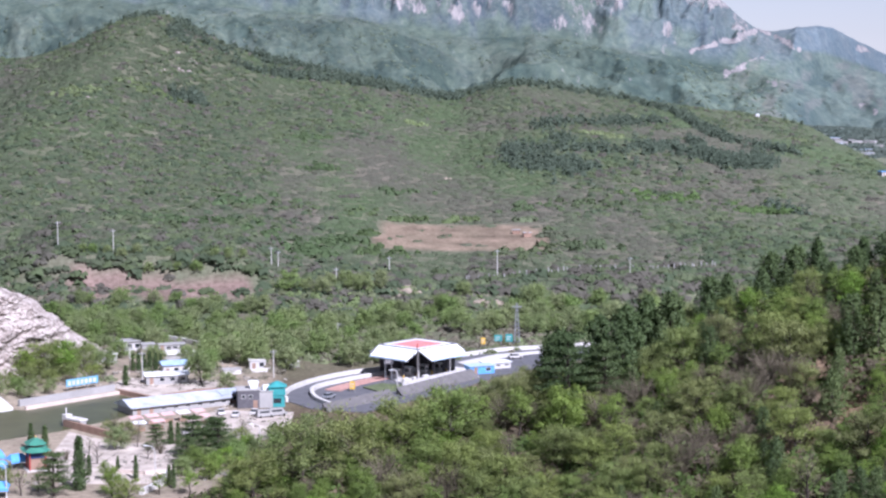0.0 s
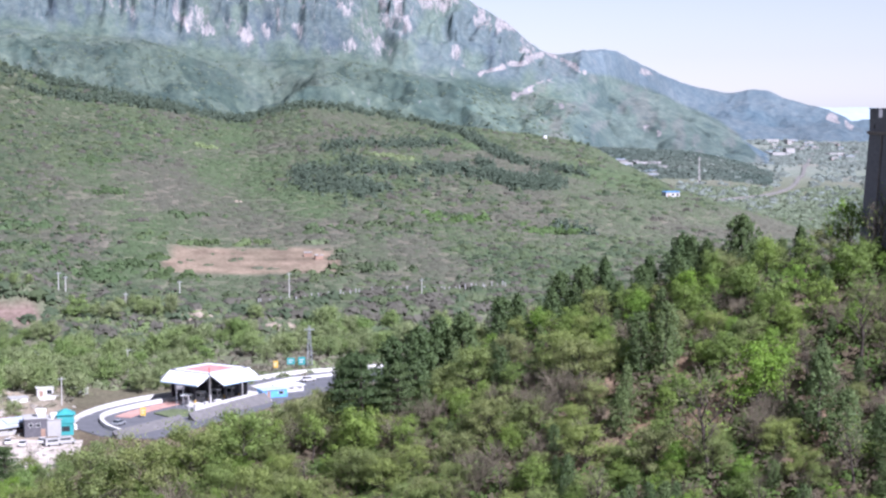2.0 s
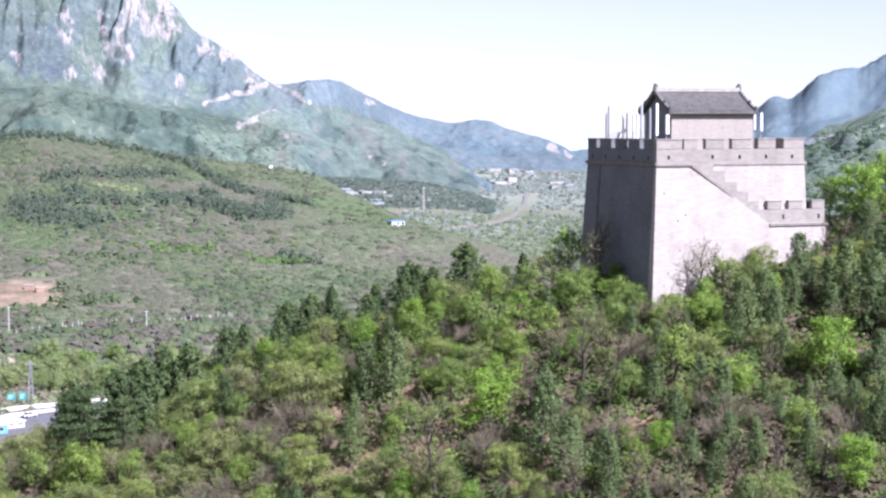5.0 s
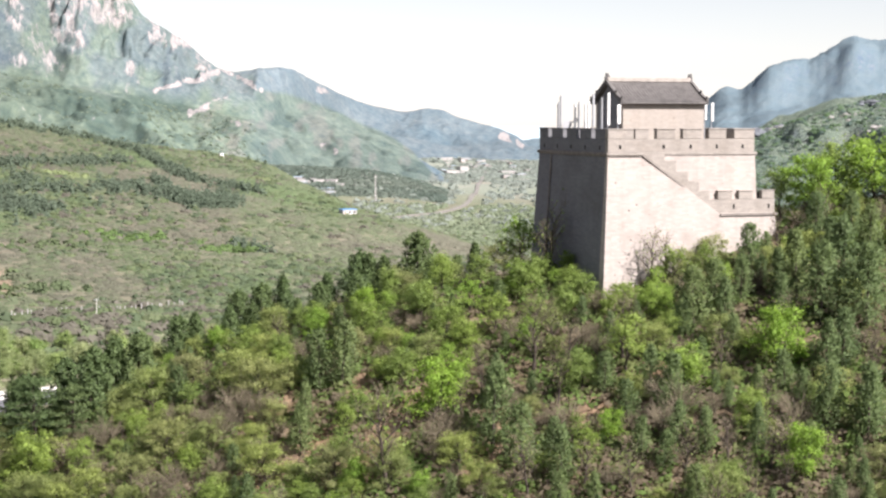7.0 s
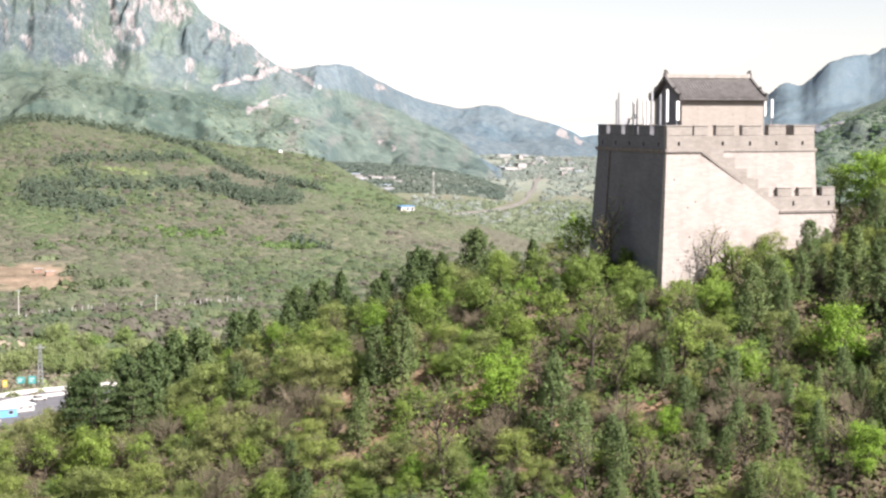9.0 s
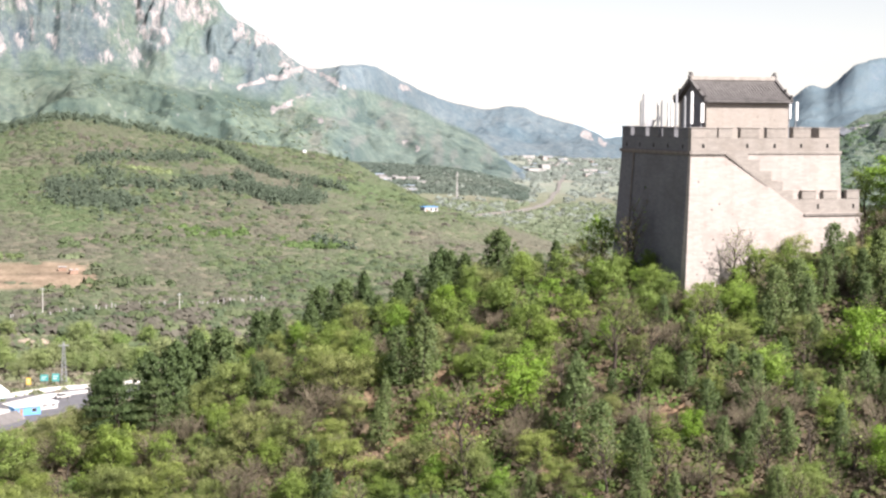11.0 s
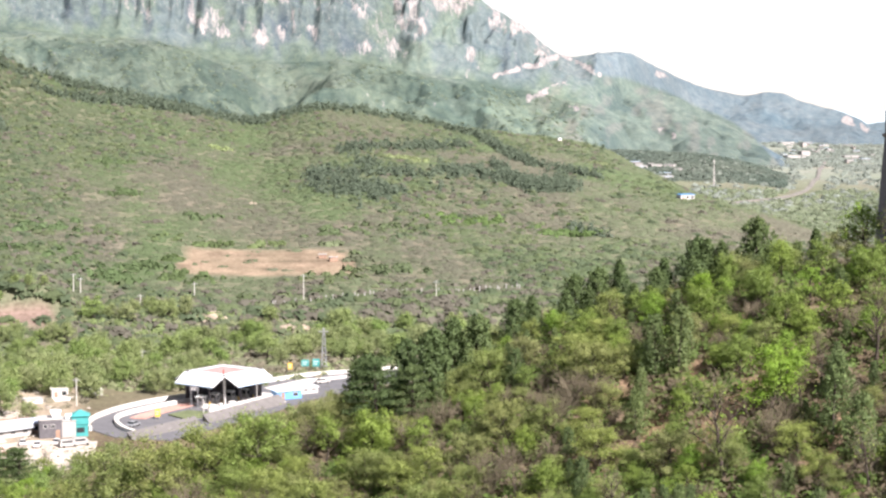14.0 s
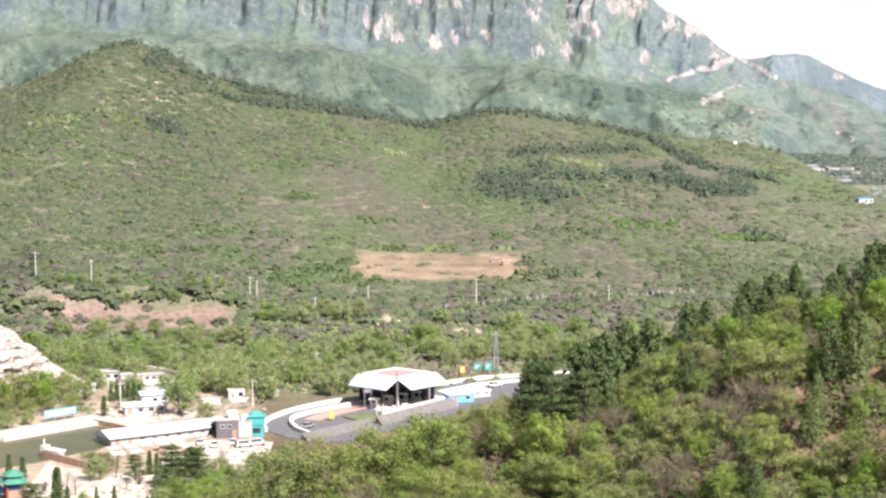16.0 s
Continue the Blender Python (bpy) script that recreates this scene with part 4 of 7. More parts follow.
        part("coping", box(a0 - 0.03, a1 + 0.03, -0.09, 0.42, 79.932, 80.0, bevel=0.02), MERLON_BRICK, m)
    # solid dark arch in the gap, its shade in the colour
    line = [(10.2, 78.6), (11.3, 78.6), (11.3, 79.6), (11.2, 79.86), (11.0, 80.08), (10.76, 80.14), (10.5, 80.06), (10.28, 79.84), (10.2, 79.6)]
    part("arched_niche", solid([(a, 0.45, z) for a, z in line], [(a, 0.8, z) for a, z in line]), DARK_HOLE, t, "dark arched block standing in for a shaded niche")
    o2 = 0.12
    part("stair_moulding", solid([(2.4, -o2, FLOOR - 0.02), (7.96, -o2, 78.48), (7.96, -o2, 78.34), (2.4, -o2, FLOOR - 0.16)],
                                 [(2.4, 0.0, FLOOR - 0.02), (7.96, 0.0, 78.48), (7.96, 0.0, 78.34), (2.4, 0.0, FLOOR - 0.16)]), EDGE_STONE, t)
    part("edge_course", box(7.97, 12.2, -o2 - 0.2, 0.0, 78.36, 78.5), EDGE_STONE, t)
    part("wing_parapet", box(11.7, 12.12, 0.39, 3.0, 78.53, 79.42, bevel=0.02), MERLON_BRICK, t)
    for a, b in ((11.6, 11.75), (9.0, 9.15)):
        part("loophole", box(a, b, -0.056, 0.1, 78.8, 79.1), DARK_HOLE, t)
    # putlog holes left in the pale wall: small dark boxes for the holes' shade
    spots = random.Random(3)
    for k in range(5):
        a, z = spots.uniform(0.4, 4.5), spots.uniform(75.5, 81.5)
        if z < FLOOR - 0.75 * max(0, a - 2.2) - 0.6:
            f = -LEAN * (FLOOR - z)
            part("putlog_hole", box(a, a + 0.09, f - 0.006, f + 0.1, z, z + 0.1), DARK_WOOD, t)
    # dark crack line on the shaded wall, made as a thin raised bar
    part("downpipe", pipe((-0.06, 8.6, FLOOR - 0.2), (-0.45, 8.75, 75.2), 0.06, 0.06), EDGE_STONE, t, "dark crack line down the shaded wall")
    return t


def tower_hut():
    t = thing("tower_hut", "brick guard hut with grey tiled gable roof on the watchtower", "hut", TOWER)
    x0, x1, y0, y1, z0, z1, k = 2.74, 8.73, 3.45, 7.55, FLOOR + 0.06, 85.72, 0.35
    part("hut_wall", box(x0, x1, y0, y0 + k, z0, z1), HUT_BRICK, t)
    part("hut_wall", box(x0, x1, y1 - k, y1, z0, z1), HUT_BRICK, t)
    ym = (y0 + y1) / 2
    # gables use the brick that has the shade painted into it
    for a in (x0, x1 - k):
        line = [(y0 + k, z0), (y1 - k, z0), (y1 - k, z1), (ym, 86.98), (y0 + k, z1)]
        part("gable_wall", solid([(a, y, z) for y, z in line], [(a + k, y, z) for y, z in line]), SHADED_BRICK, t, "gable wall in the darker shaded brick")
    part("eave_board", box(x0 - 0.2, x1 + 0.04, y0 - 0.24, y0 - 0.002, z1 - 0.16, z1 - 0.02), DARK_WOOD, t)
    part("eave_board", box(x0 - 0.2, x1 + 0.2, y1 + 0.002, y1 + 0.28, z1 - 0.16, z1 - 0.02), DARK_WOOD, t)

    def sag(s):  # the roof's hollow curve from ridge (0) to eave (1)
        return 87.13 - 1.37 * (s + 0.16 * s * (1 - s) * 1.6)

    half = ym - y0 + 0.34
    for side in (-1, 1):
        bm = bmesh.new()
        cols, n = 29, 8
        for c in range(cols):  # rows of half-round tiles from ridge to eave
            a = x0 - 0.26 + (x1 - x0 + 0.36) * c / (cols - 1)
            prev = None
            for i in range(n + 1):
                s = i / n
                y, z = ym + side * half * s, sag(s)
                ring = [bm.verts.new((a + r * 0.06, y, z + 0.012 + 0.042 * q)) for r, q in ((-1, 0), (-0.6, 0.75), (0.6, 0.75), (1, 0))]
                if prev:
                    for m in range(3):
                        bm.faces.new((prev[m], prev[m + 1], ring[m + 1], ring[m]))
                prev = ring
        part("tile_course", bm, GREY_TILE, t, "rows of rounded grey tiles")
        top = [(ym + side * half * i / 8, sag(i / 8)) for i in range(9)]
        under = [(y, z - 0.14) for y, z in top[::-1]]
        line = top + under
        part("roof_slope", solid([(x0 - 0.28, y, z) for y, z in line], [(x1 + 0.1, y, z) for y, z in line]), GREY_TILE, t)
        for a in (x0 - 0.32, x1 - 0.02):  # verge ridges along the gables
            line = [(y, z + 0.16) for y, z in top] + [(y, z - 0.16) for y, z in top[::-1]]
            part("verge_ridge", solid([(a, y, z) for y, z in line], [(a + 0.17, y, z) for y, z in line]), GREY_TILE, t)
            for s in (0.62, 0.97):
                part("verge_figure", box(a + 0.02, a + 0.15, ym + side * half * s - 0.1, ym + side * half * s + 0.1, sag(s) + 0.162, sag(s) + 0.34, bevel=0.04), GREY_TILE, t)
    part("main_ridge", box(x0 - 0.2, x1 + 0.02, ym - 0.16, ym + 0.16, 87.08, 87.38, bevel=0.03), RIDGE_TILE, t, "pale grey ridge course")
    for a, d in ((x0 - 0.26, 1), (x1 + 0.1, -1)):
        line = [(0, 87.06), (0.34, 87.06), (0.32, 87.36), (0.2, 87.46), (0.14, 87.62), (-0.02, 87.64), (0.0, 87.48), (-0.08, 87.34)]
        part("ridge_finial", solid([(a + d * u, ym - 0.1, z) for u, z in line], [(a + d * u, ym + 0.1, z) for u, z in line]), GREY_TILE, t, "curled ridge end ornament")
    return t


def antenna(a, b, z1, width, dark=False, tall=2.1):
    t = thing("antenna", "slim white mobile-phone antenna panel on a steel pole" if not dark else "slim grey antenna pole on the tower platform", "antenna",
              TOWER @ pose(a, b, FLOOR + 0.06), "antennas on the watchtower")
    z1 -= FLOOR + 0.06
    part("pole", pipe((0, 0, 0), (0, 0, z1 - 0.15), 0.04, 0.035), STEEL, t)
    part("base_plate", box(-0.15, 0.15, -0.15, 0.15, 0, 0.04), STEEL, t)
    low = max(0.9, z1 - tall)
    part("panel", box(-width / 2, width / 2, -0.2, -0.07, low, z1, bevel=0.02), STEEL if dark else PANEL_WHITE, t)
    for z in (low + 0.25, z1 - 0.3):
        part("bracket", box(-0.05, 0.05, -0.07, 0.05, z, z + 0.06), STEEL, t)
    return t


def dish():
    t = thing("dish_antenna", "small round microwave dish on a steel pole", "antenna", TOWER @ pose(0.8, 8.3, FLOOR + 0.06))
    part("pole", pipe((0, 0, 0), (0, 0, 2.0), 0.05), STEEL, t)
    bm = pipe((0, -0.1, 1.75), (0, -0.32, 1.75), 0.2, 0.33, 14)
    part("drum", bm, STEEL, t)
    part("side_arm", pipe((0, 0, 1.6), (0.7, 0, 2.0), 0.04), STEEL, t)
    part("side_head", dome(0.78, 0, 2.05, 0.14, 0.14, 0.2), STEEL, t)


watchtower()
tower_hut()
for a, b, z1, width, dark in ((0.7, 9.3, 85.75, 0.09, True), (0.7, 8.9, 86.2, 0.12, True), (0.7, 6.6, 85.7, 0.1, False), (0.8, 6.2, 85.75, 0.08, True), (0.7, 5.0, 85.65, 0.11, False),
                              (0.7, 4.5, 85.75, 0.09, False), (0.7, 3.8, 86.25, 0.14, True), (0.8, 2.75, 86.0, 0.09, True), (1.5, 3.2, 86.3, 0.16, False), (2.2, 3.1, 85.55, 0.22, False),
                              (9.5, 5.4, 85.75, 0.11, False), (9.85, 5.4, 85.8, 0.12, False), (10.2, 5.1, 85.7, 0.15, False)):
    antenna(a, b, z1, width, dark, 1.25 if a > 2 else 2.1)
dish()
# ---- trees and shrubs of the near spur ----
BARK = plain("bark", (0.066, 0.054, 0.046), 0.95, 0, 0.35, 6.0, 0.1)
TWIG = plain("dry_twigs", (0.165, 0.142, 0.1), 0.95, 0, 0.3, 5.0, 0.1)
FRESH = leafy("fresh_leaves", [(0.0, (0.165, 0.235, 0.066)), (0.35, (0.195, 0.275, 0.07)), (0.7, (0.23, 0.318, 0.072)), (1.0, (0.205, 0.338, 0.058))])
LIME = leafy("lime_leaves", [(0.0, (0.19, 0.315, 0.045)), (1.0, (0.222, 0.35, 0.052))])
OLIVE = leafy("olive_leaves", [(0.0, (0.205, 0.25, 0.092)), (0.4, (0.262, 0.32, 0.094)), (0.7, (0.248, 0.266, 0.122)), (1.0, (0.218, 0.3, 0.086))])
NEEDLE = leafy("cypress_sprays", [(0.0, (0.098, 0.143, 0.064)), (0.5, (0.118, 0.166, 0.072)), (1.0, (0.14, 0.186, 0.078))], 0.2)
PINE = leafy("pine_needles", [(0.0, (0.085, 0.128, 0.055)), (1.0, (0.115, 0.16, 0.068))], 0.2)
WILLOW = leafy("willow_leaves", [(0.0, (0.225, 0.29, 0.125)), (0.35, (0.3, 0.345, 0.178)), (0.7, (0.25, 0.33, 0.125)), (1.0, (0.215, 0.315, 0.1))])


def rods(segments, material, name, sides=5):
    """Many tapered bars in one mesh."""
    verts, faces = [], []
    ring = [(math.cos(k * math.tau / sides), math.sin(k * math.tau / sides)) for k in range(sides)]
    for p, q, r0, r1 in segments:
        p, q = np.array(p, float), np.array(q, float)
        d = (q - p) / (np.linalg.norm(q - p) + 1e-9)
        a = np.cross(d, (0.3, 0.9, 0.1))
        a /= np.linalg.norm(a)
        b = np.cross(d, a)
        n = len(verts)
        verts += [p + (a * c + b * s) * r0 for c, s in ring] + [q + (a * c + b * s) * r1 for c, s in ring]
        faces += [(n + k, n + (k + 1) % sides, n + sides + (k + 1) % sides, n + sides + k) for k in range(sides)]
    return mesh_of(name, np.array(verts), np.array(faces), material, None, True)


def leaves(points, out, size, r, material, name, long=1.7, droop=0.0):
    """Small leaf blades at the given points, turned roughly outwards."""
    n = len(points)
    d = out + r.normal(0, 0.75, (n, 3))
    d[:, 2] -= droop
    d /= np.linalg.norm(d, axis=1, keepdims=True) + 1e-9
    a = np.cross(d, r.normal(size=(n, 3)))
    a /= np.linalg.norm(a, axis=1, keepdims=True) + 1e-9
    s = (size * r.uniform(0.6, 1.35, n))[:, None]
    tip = points + d * s * long
    tri = np.stack([points + a * s * 0.55, tip, points - a * s * 0.55], 1)
    face = np.cross(tri[:, 1] - tri[:, 0], tri[:, 2] - tri[:, 0])
    face /= np.linalg.norm(face, axis=1, keepdims=True) + 1e-9
    inward = np.einsum("ij,ij->i", face, out + [0, 0, 0.3]) < 0
    tri[inward] = tri[inward][:, ::-1]
    face[inward] *= -1
    soft = face * 0.45 + out * 0.6 + np.array([0, 0, 0.25])
    return mesh_of(name, tri.reshape(-1, 3), np.arange(3 * n).reshape(-1, 3), material, None, True, np.repeat(soft / np.linalg.norm(soft, axis=1, keepdims=True), 3, 0))


def limbs_of(r, height, spread, forks, start):
    """A leaning trunk that forks into limbs and twigs. Bars and the points where leaves grow."""
    bars, ends = [], []
    lean = r.normal(0, 0.06, 2)
    p = np.array([0.0, 0.0, -0.25])
    levels = 5
    spine = [p]
    for k in range(levels):
        q = np.array([lean[0] * height * (k + 1) / levels + r.normal(0, 0.05), lean[1] * height * (k + 1) / levels + r.normal(0, 0.05), height * 0.8 * (k + 1) / levels])
        bars.append((spine[-1], q, 0.028 * height * (1 - k / (levels + 1)), 0.028 * height * (1 - (k + 1) / (levels + 1))))
        spine.append(q)
    for f in range(forks):
        t = start + (0.98 - start) * (f + r.uniform(0, 0.8)) / forks
        i = min(int(t * levels), levels - 1)
        base = spine[i] + (spine[i + 1] - spine[i]) * (t * levels - i)
        ang = f * 2.4 + r.uniform(-0.5, 0.5)
        reach = spread * (1.1 - 0.55 * t) * r.uniform(0.7, 1.1)
        rise = height * r.uniform(0.12, 0.3)
        mid = base + np.array([math.cos(ang) * reach * 0.55, math.sin(ang) * reach * 0.55, rise * 0.6])
        end = base + np.array([math.cos(ang) * reach, math.sin(ang) * reach, rise])
        w = 0.012 * height * (1.1 - 0.6 * t)
        bars += [(base, mid, w, w * 0.6), (mid, end, w * 0.6, w * 0.25)]
        ends += [end, mid]
        for _ in range(2):
            tw = mid + (end - mid) * r.uniform(0.1, 0.8)
            tip = tw + np.array([r.normal(0, 0.3), r.normal(0, 0.3), r.uniform(0.1, 0.45)]) * height * 0.16
            bars.append((tw, tip, w * 0.4, w * 0.15))
            ends.append(tip)
    ends.append(spine[-1])
    return bars, np.array(ends)


def broadleaf(name, seed, height, spread, material, leaf=0.12, count=1500, low=0.15, forks=11, puff=0.16, label="", category="tree"):
    r = np.random.default_rng(seed)
    bars, ends = limbs_of(r, height, spread, forks, low)
    t = thing(name, label, category)
    part("trunk", rods(bars, BARK, "trunk"), None, t)
    share = r.uniform(0.15, 1.0, len(ends)) ** 1.5
    who = r.choice(len(ends), count, p=share / share.sum())
    weight = r.uniform(0.5, 1.5, len(ends))[who]
    off = r.normal(size=(count, 3))
    off /= np.linalg.norm(off, axis=1, keepdims=True)
    pts = ends[who] + off * (height * puff * weight * np.abs(r.normal(0, 0.75, count)))[:, None] * [1.15, 1.15, 0.8]
    pts[:, 2] = np.maximum(pts[:, 2], 0.05)
    part("crown", leaves(pts, off, leaf, r, material, "crown"), None, t)
    return t


def cypress(name, seed, height, spread, material, count=1700, leaf=0.13, label="", taper=0.75, full=0.08):
    """A narrow evergreen: whorls of rising sprays round one stem, with gaps between the tufts."""
    r = np.random.default_rng(seed)
    t = thing(name, label, "tree")
    bars = [((0, 0, -0.25), (0.03, 0.02, height * 0.5), 0.024 * height, 0.015 * height), ((0.03, 0.02, height * 0.5), (0, 0.03, height * 0.96), 0.015 * height, 0.004 * height)]
    tufts_, size = [], []
    n = 46
    for k in range(n):
        u = full + (1 - full) * k / n
        ang = k * 2.399 + r.uniform(-0.4, 0.4)
        reach = spread * (1 - u) ** taper * min(1.0, (u + 0.1) * 3.2) * r.uniform(0.6, 1.15)
        p = np.array([math.cos(ang) * reach, math.sin(ang) * reach, height * u + reach * 0.3])
        for s in (0.55, 1.0):
            tufts_.append(np.array([p[0] * s, p[1] * s, height * u * 0.96 + (p[2] - height * u * 0.96) * s]))
            size.append((0.055 + 0.05 * (1 - u)) * height * r.uniform(0.7, 1.3))
    tufts_.append(np.array([0, 0.02, height * 0.95]))
    size.append(0.05 * height)
    tufts_, size = np.array(tufts_), np.array(size)
    part("trunk", rods(bars, BARK, "trunk", 4), None, t)
    who = r.integers(0, len(tufts_), count)
    off = r.normal(size=(count, 3))
    off /= np.linalg.norm(off, axis=1, keepdims=True)
    pts = tufts_[who] + off * (size[who] * r.uniform(0.2, 1.0, count))[:, None] * [0.9, 0.9, 1.2]
    out = off * 0.6 + np.c_[tufts_[who][:, :2] / (spread + 1e-6), np.full(count, 0.7)]
    part("crown", leaves(pts, out, leaf, r, material, "crown", 2.0), None, t)
    return t


def bare(name, seed, height, spread, label, few=0):
    r = np.random.default_rng(seed)
    t = thing(name, label, "tree")
    bars, ends = limbs_of(r, height, spread, 13, 0.25)
    more = []
    for e in ends:
        for _ in range(3):
            tip = e + r.normal(0, 0.085, 3) * height + np.array([0, 0, 0.06 * height])
            more.append((e, tip, 0.0028 * height, 0.001 * height))
    part("trunk", rods(bars, BARK, "trunk"), None, t)
    part("fine_brush", rods(more, TWIG, "fine_brush", 3), None, t)
    if few:
        who = r.integers(0, len(ends), few)
        off = r.normal(0, 1, (few, 3))
        part("crown", leaves(ends[who] + off * height * 0.07, off, 0.09, r, FRESH, "crown"), None, t)
    return t


def thicket(name, seed, label):
    """A leafless brown shrub of many thin stems."""
    r = np.random.default_rng(seed)
    t = thing(name, label, "shrub")
    bars = []
    for _ in range(60):
        a, s = r.uniform(0, math.tau), r.uniform(0.2, 1.0)
        q = np.array([math.cos(a) * s * 0.75, math.sin(a) * s * 0.75, r.uniform(0.6, 1.25)])
        m = q * [0.35, 0.35, 0.55]
        bars += [((0.06 * math.cos(a), 0.06 * math.sin(a), -0.1), m, 0.016, 0.012), (m, q, 0.012, 0.005)]
        for _ in range(3):
            bars.append((m + (q - m) * r.uniform(0.2, 0.9), q + r.normal(0, 0.2, 3), 0.007, 0.003))
    part("brushwood", rods(bars, TWIG, "brushwood", 3), None, t)
    return t


AIRY_L = "thin young tree with sparse light green leaves on dark stems"
LIME_L = "bright lime-green tree in new leaf on the slope"
LAYERED_L = "spreading dark pine with flat tiers of needles"
FRESH_L = "young broadleaf tree in fresh light green spring leaf"
OLIVE_L = "rounded shrubby tree with soft olive-green leaves"
CYP_L = "upright dark green cypress on the slope"
PINE_L = "dense dark pine at the edge of the spur"
BARE_L = "thin leafless tree with dark branches"
THICK_L = "leafless brown thorny shrub on bare soil"



def layered_pine(name, seed, height, spread, label):
    """A spreading pine: tiers of level boughs, each with flat pads of needles, and gaps between the tiers."""
    r = np.random.default_rng(seed)
    t = thing(name, label, "tree")
    bars = [((0, 0, -0.25), (0.05, 0.0, height * 0.55), 0.03 * height, 0.02 * height), ((0.05, 0.0, height * 0.55), (0.12, 0.05, height * 0.97), 0.02 * height, 0.005 * height)]
    pads, size = [], []
    for k in range(30):
        u = 0.2 + 0.78 * (k // 5) / 5.2 + r.uniform(-0.03, 0.03)
        ang = k * 2.4 + r.uniform(-0.4, 0.4)
        reach = spread * (1.08 - u) ** 0.6 * r.uniform(0.65, 1.1)
        base = np.array([0.05, 0, height * u])
        end = base + np.array([math.cos(ang) * reach, math.sin(ang) * reach, reach * r.uniform(-0.05, 0.22)])
        bars.append((base, end, 0.009 * height, 0.003 * height))
        for s in (0.45, 0.72, 1.0):
            side = np.array([-math.sin(ang), math.cos(ang), 0]) * r.normal(0, 0.16) * reach
            pads.append(base + (end - base) * s + side)
            size.append(0.085 * height * r.uniform(0.7, 1.3))
    pads.append(np.array([0.12, 0.05, height * 0.96]))
    size.append(0.06 * height)
    pads, size = np.array(pads), np.array(size)
    part("trunk", rods(bars, BARK, "trunk"), None, t)
    n = 7000
    who = r.integers(0, len(pads), n)
    off = r.normal(size=(n, 3))
    off /= np.linalg.norm(off, axis=1, keepdims=True)
    pts = pads[who] + off * (size[who] * r.uniform(0.2, 1.0, n))[:, None] * [1.5, 1.5, 0.42]
    part("crown", leaves(pts, off * [0.6, 0.6, 1.0] + [0, 0, 0.3], 0.06, r, PINE, "crown", 2.2), None, t)
    return t


PLANTS = {
    "layered": [layered_pine("layered_pine", 66 + k, 4.0, 2.0, LAYERED_L) for k in range(2)],
    "fresh": [broadleaf("broadleaf_tree", 10 + k, 1.0 * 3, 1.25, FRESH, 0.058, 6600 + 300 * k, 0.05, 17, 0.13, FRESH_L) for k in range(3)]
    + [broadleaf("broadleaf_tree", 20 + k, 1.0 * 3, 1.2, FRESH, 0.058, 2800, 0.3, 14, 0.11, AIRY_L) for k in range(3)],
    "lime": [broadleaf("lime_green_tree", 26 + k, 3.0, 1.35, LIME, 0.055, 7000, 0.12, 16, 0.13, LIME_L) for k in range(2)],
    "olive": [broadleaf("shrubby_tree", 30 + k, 2.4, 1.55, OLIVE, 0.043, 9600, 0.03, 21, 0.14, OLIVE_L) for k in range(4)],
    "cypress": [cypress("cypress", 50 + k, 3.6, 0.9 + 0.08 * k, NEEDLE, 2900, 0.07, CYP_L, 0.46) for k in range(4)],
    "pine": [cypress("pine", 60 + k, 3.6, 1.5 - 0.2 * k, PINE, 4200, 0.095, PINE_L, 0.5 + 0.1 * k, 0.03) for k in range(3)],
    "bare": [bare("bare_tree", 70 + k, 4.0, 1.1, BARE_L, 0 if k == 1 else 90) for k in range(3)],
    "thicket": [thicket("brown_shrub", 80 + k, THICK_L) for k in range(3)],
}
NATURAL = {"fresh": 3.0, "lime": 3.0, "layered": 4.0, "olive": 2.4, "cypress": 3.6, "pine": 3.6, "bare": 4.0, "thicket": 1.2}
GROUPS = {"fresh": "broadleaf trees on the spur", "lime": "lime-green trees on the spur", "layered": "layered pines on the spur", "olive": "shrubby trees on the spur", "cypress": "cypresses on the spur", "pine": "pines on the spur",
          "bare": "leafless trees on the spur", "thicket": "brown shrubs on the spur"}
planted, used = [], set()
sow = random.Random(11)


def plant(kind, x, y, height):
    i = sow.randrange(len(PLANTS[kind]))
    s = height / NATURAL[kind]
    z = float(ground_z(np.array([x]), np.array([y]))[0])
    m = pose(x, y, z - 0.03, sow.uniform(-4, 4), sow.uniform(-4, 4), sow.uniform(0, 360))
    src = PLANTS[kind][i]
    if (kind, i) in used:
        ob = copy_thing(src, m)
    else:
        used.add((kind, i))
        ob = src
        ob.matrix_basis = m
    ob.scale = (s * sow.uniform(0.9, 1.15), s * sow.uniform(0.9, 1.15), s)
    tagged(ob, group=GROUPS[kind])
    planted.append((x, y, height * 0.26))


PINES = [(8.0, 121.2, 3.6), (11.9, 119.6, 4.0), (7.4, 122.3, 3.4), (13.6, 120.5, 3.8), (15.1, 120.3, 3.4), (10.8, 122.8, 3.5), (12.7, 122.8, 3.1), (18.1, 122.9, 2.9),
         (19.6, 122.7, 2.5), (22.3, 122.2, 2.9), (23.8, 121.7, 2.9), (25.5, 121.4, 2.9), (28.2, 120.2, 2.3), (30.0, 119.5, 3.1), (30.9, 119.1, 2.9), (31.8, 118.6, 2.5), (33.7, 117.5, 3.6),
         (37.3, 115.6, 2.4)]
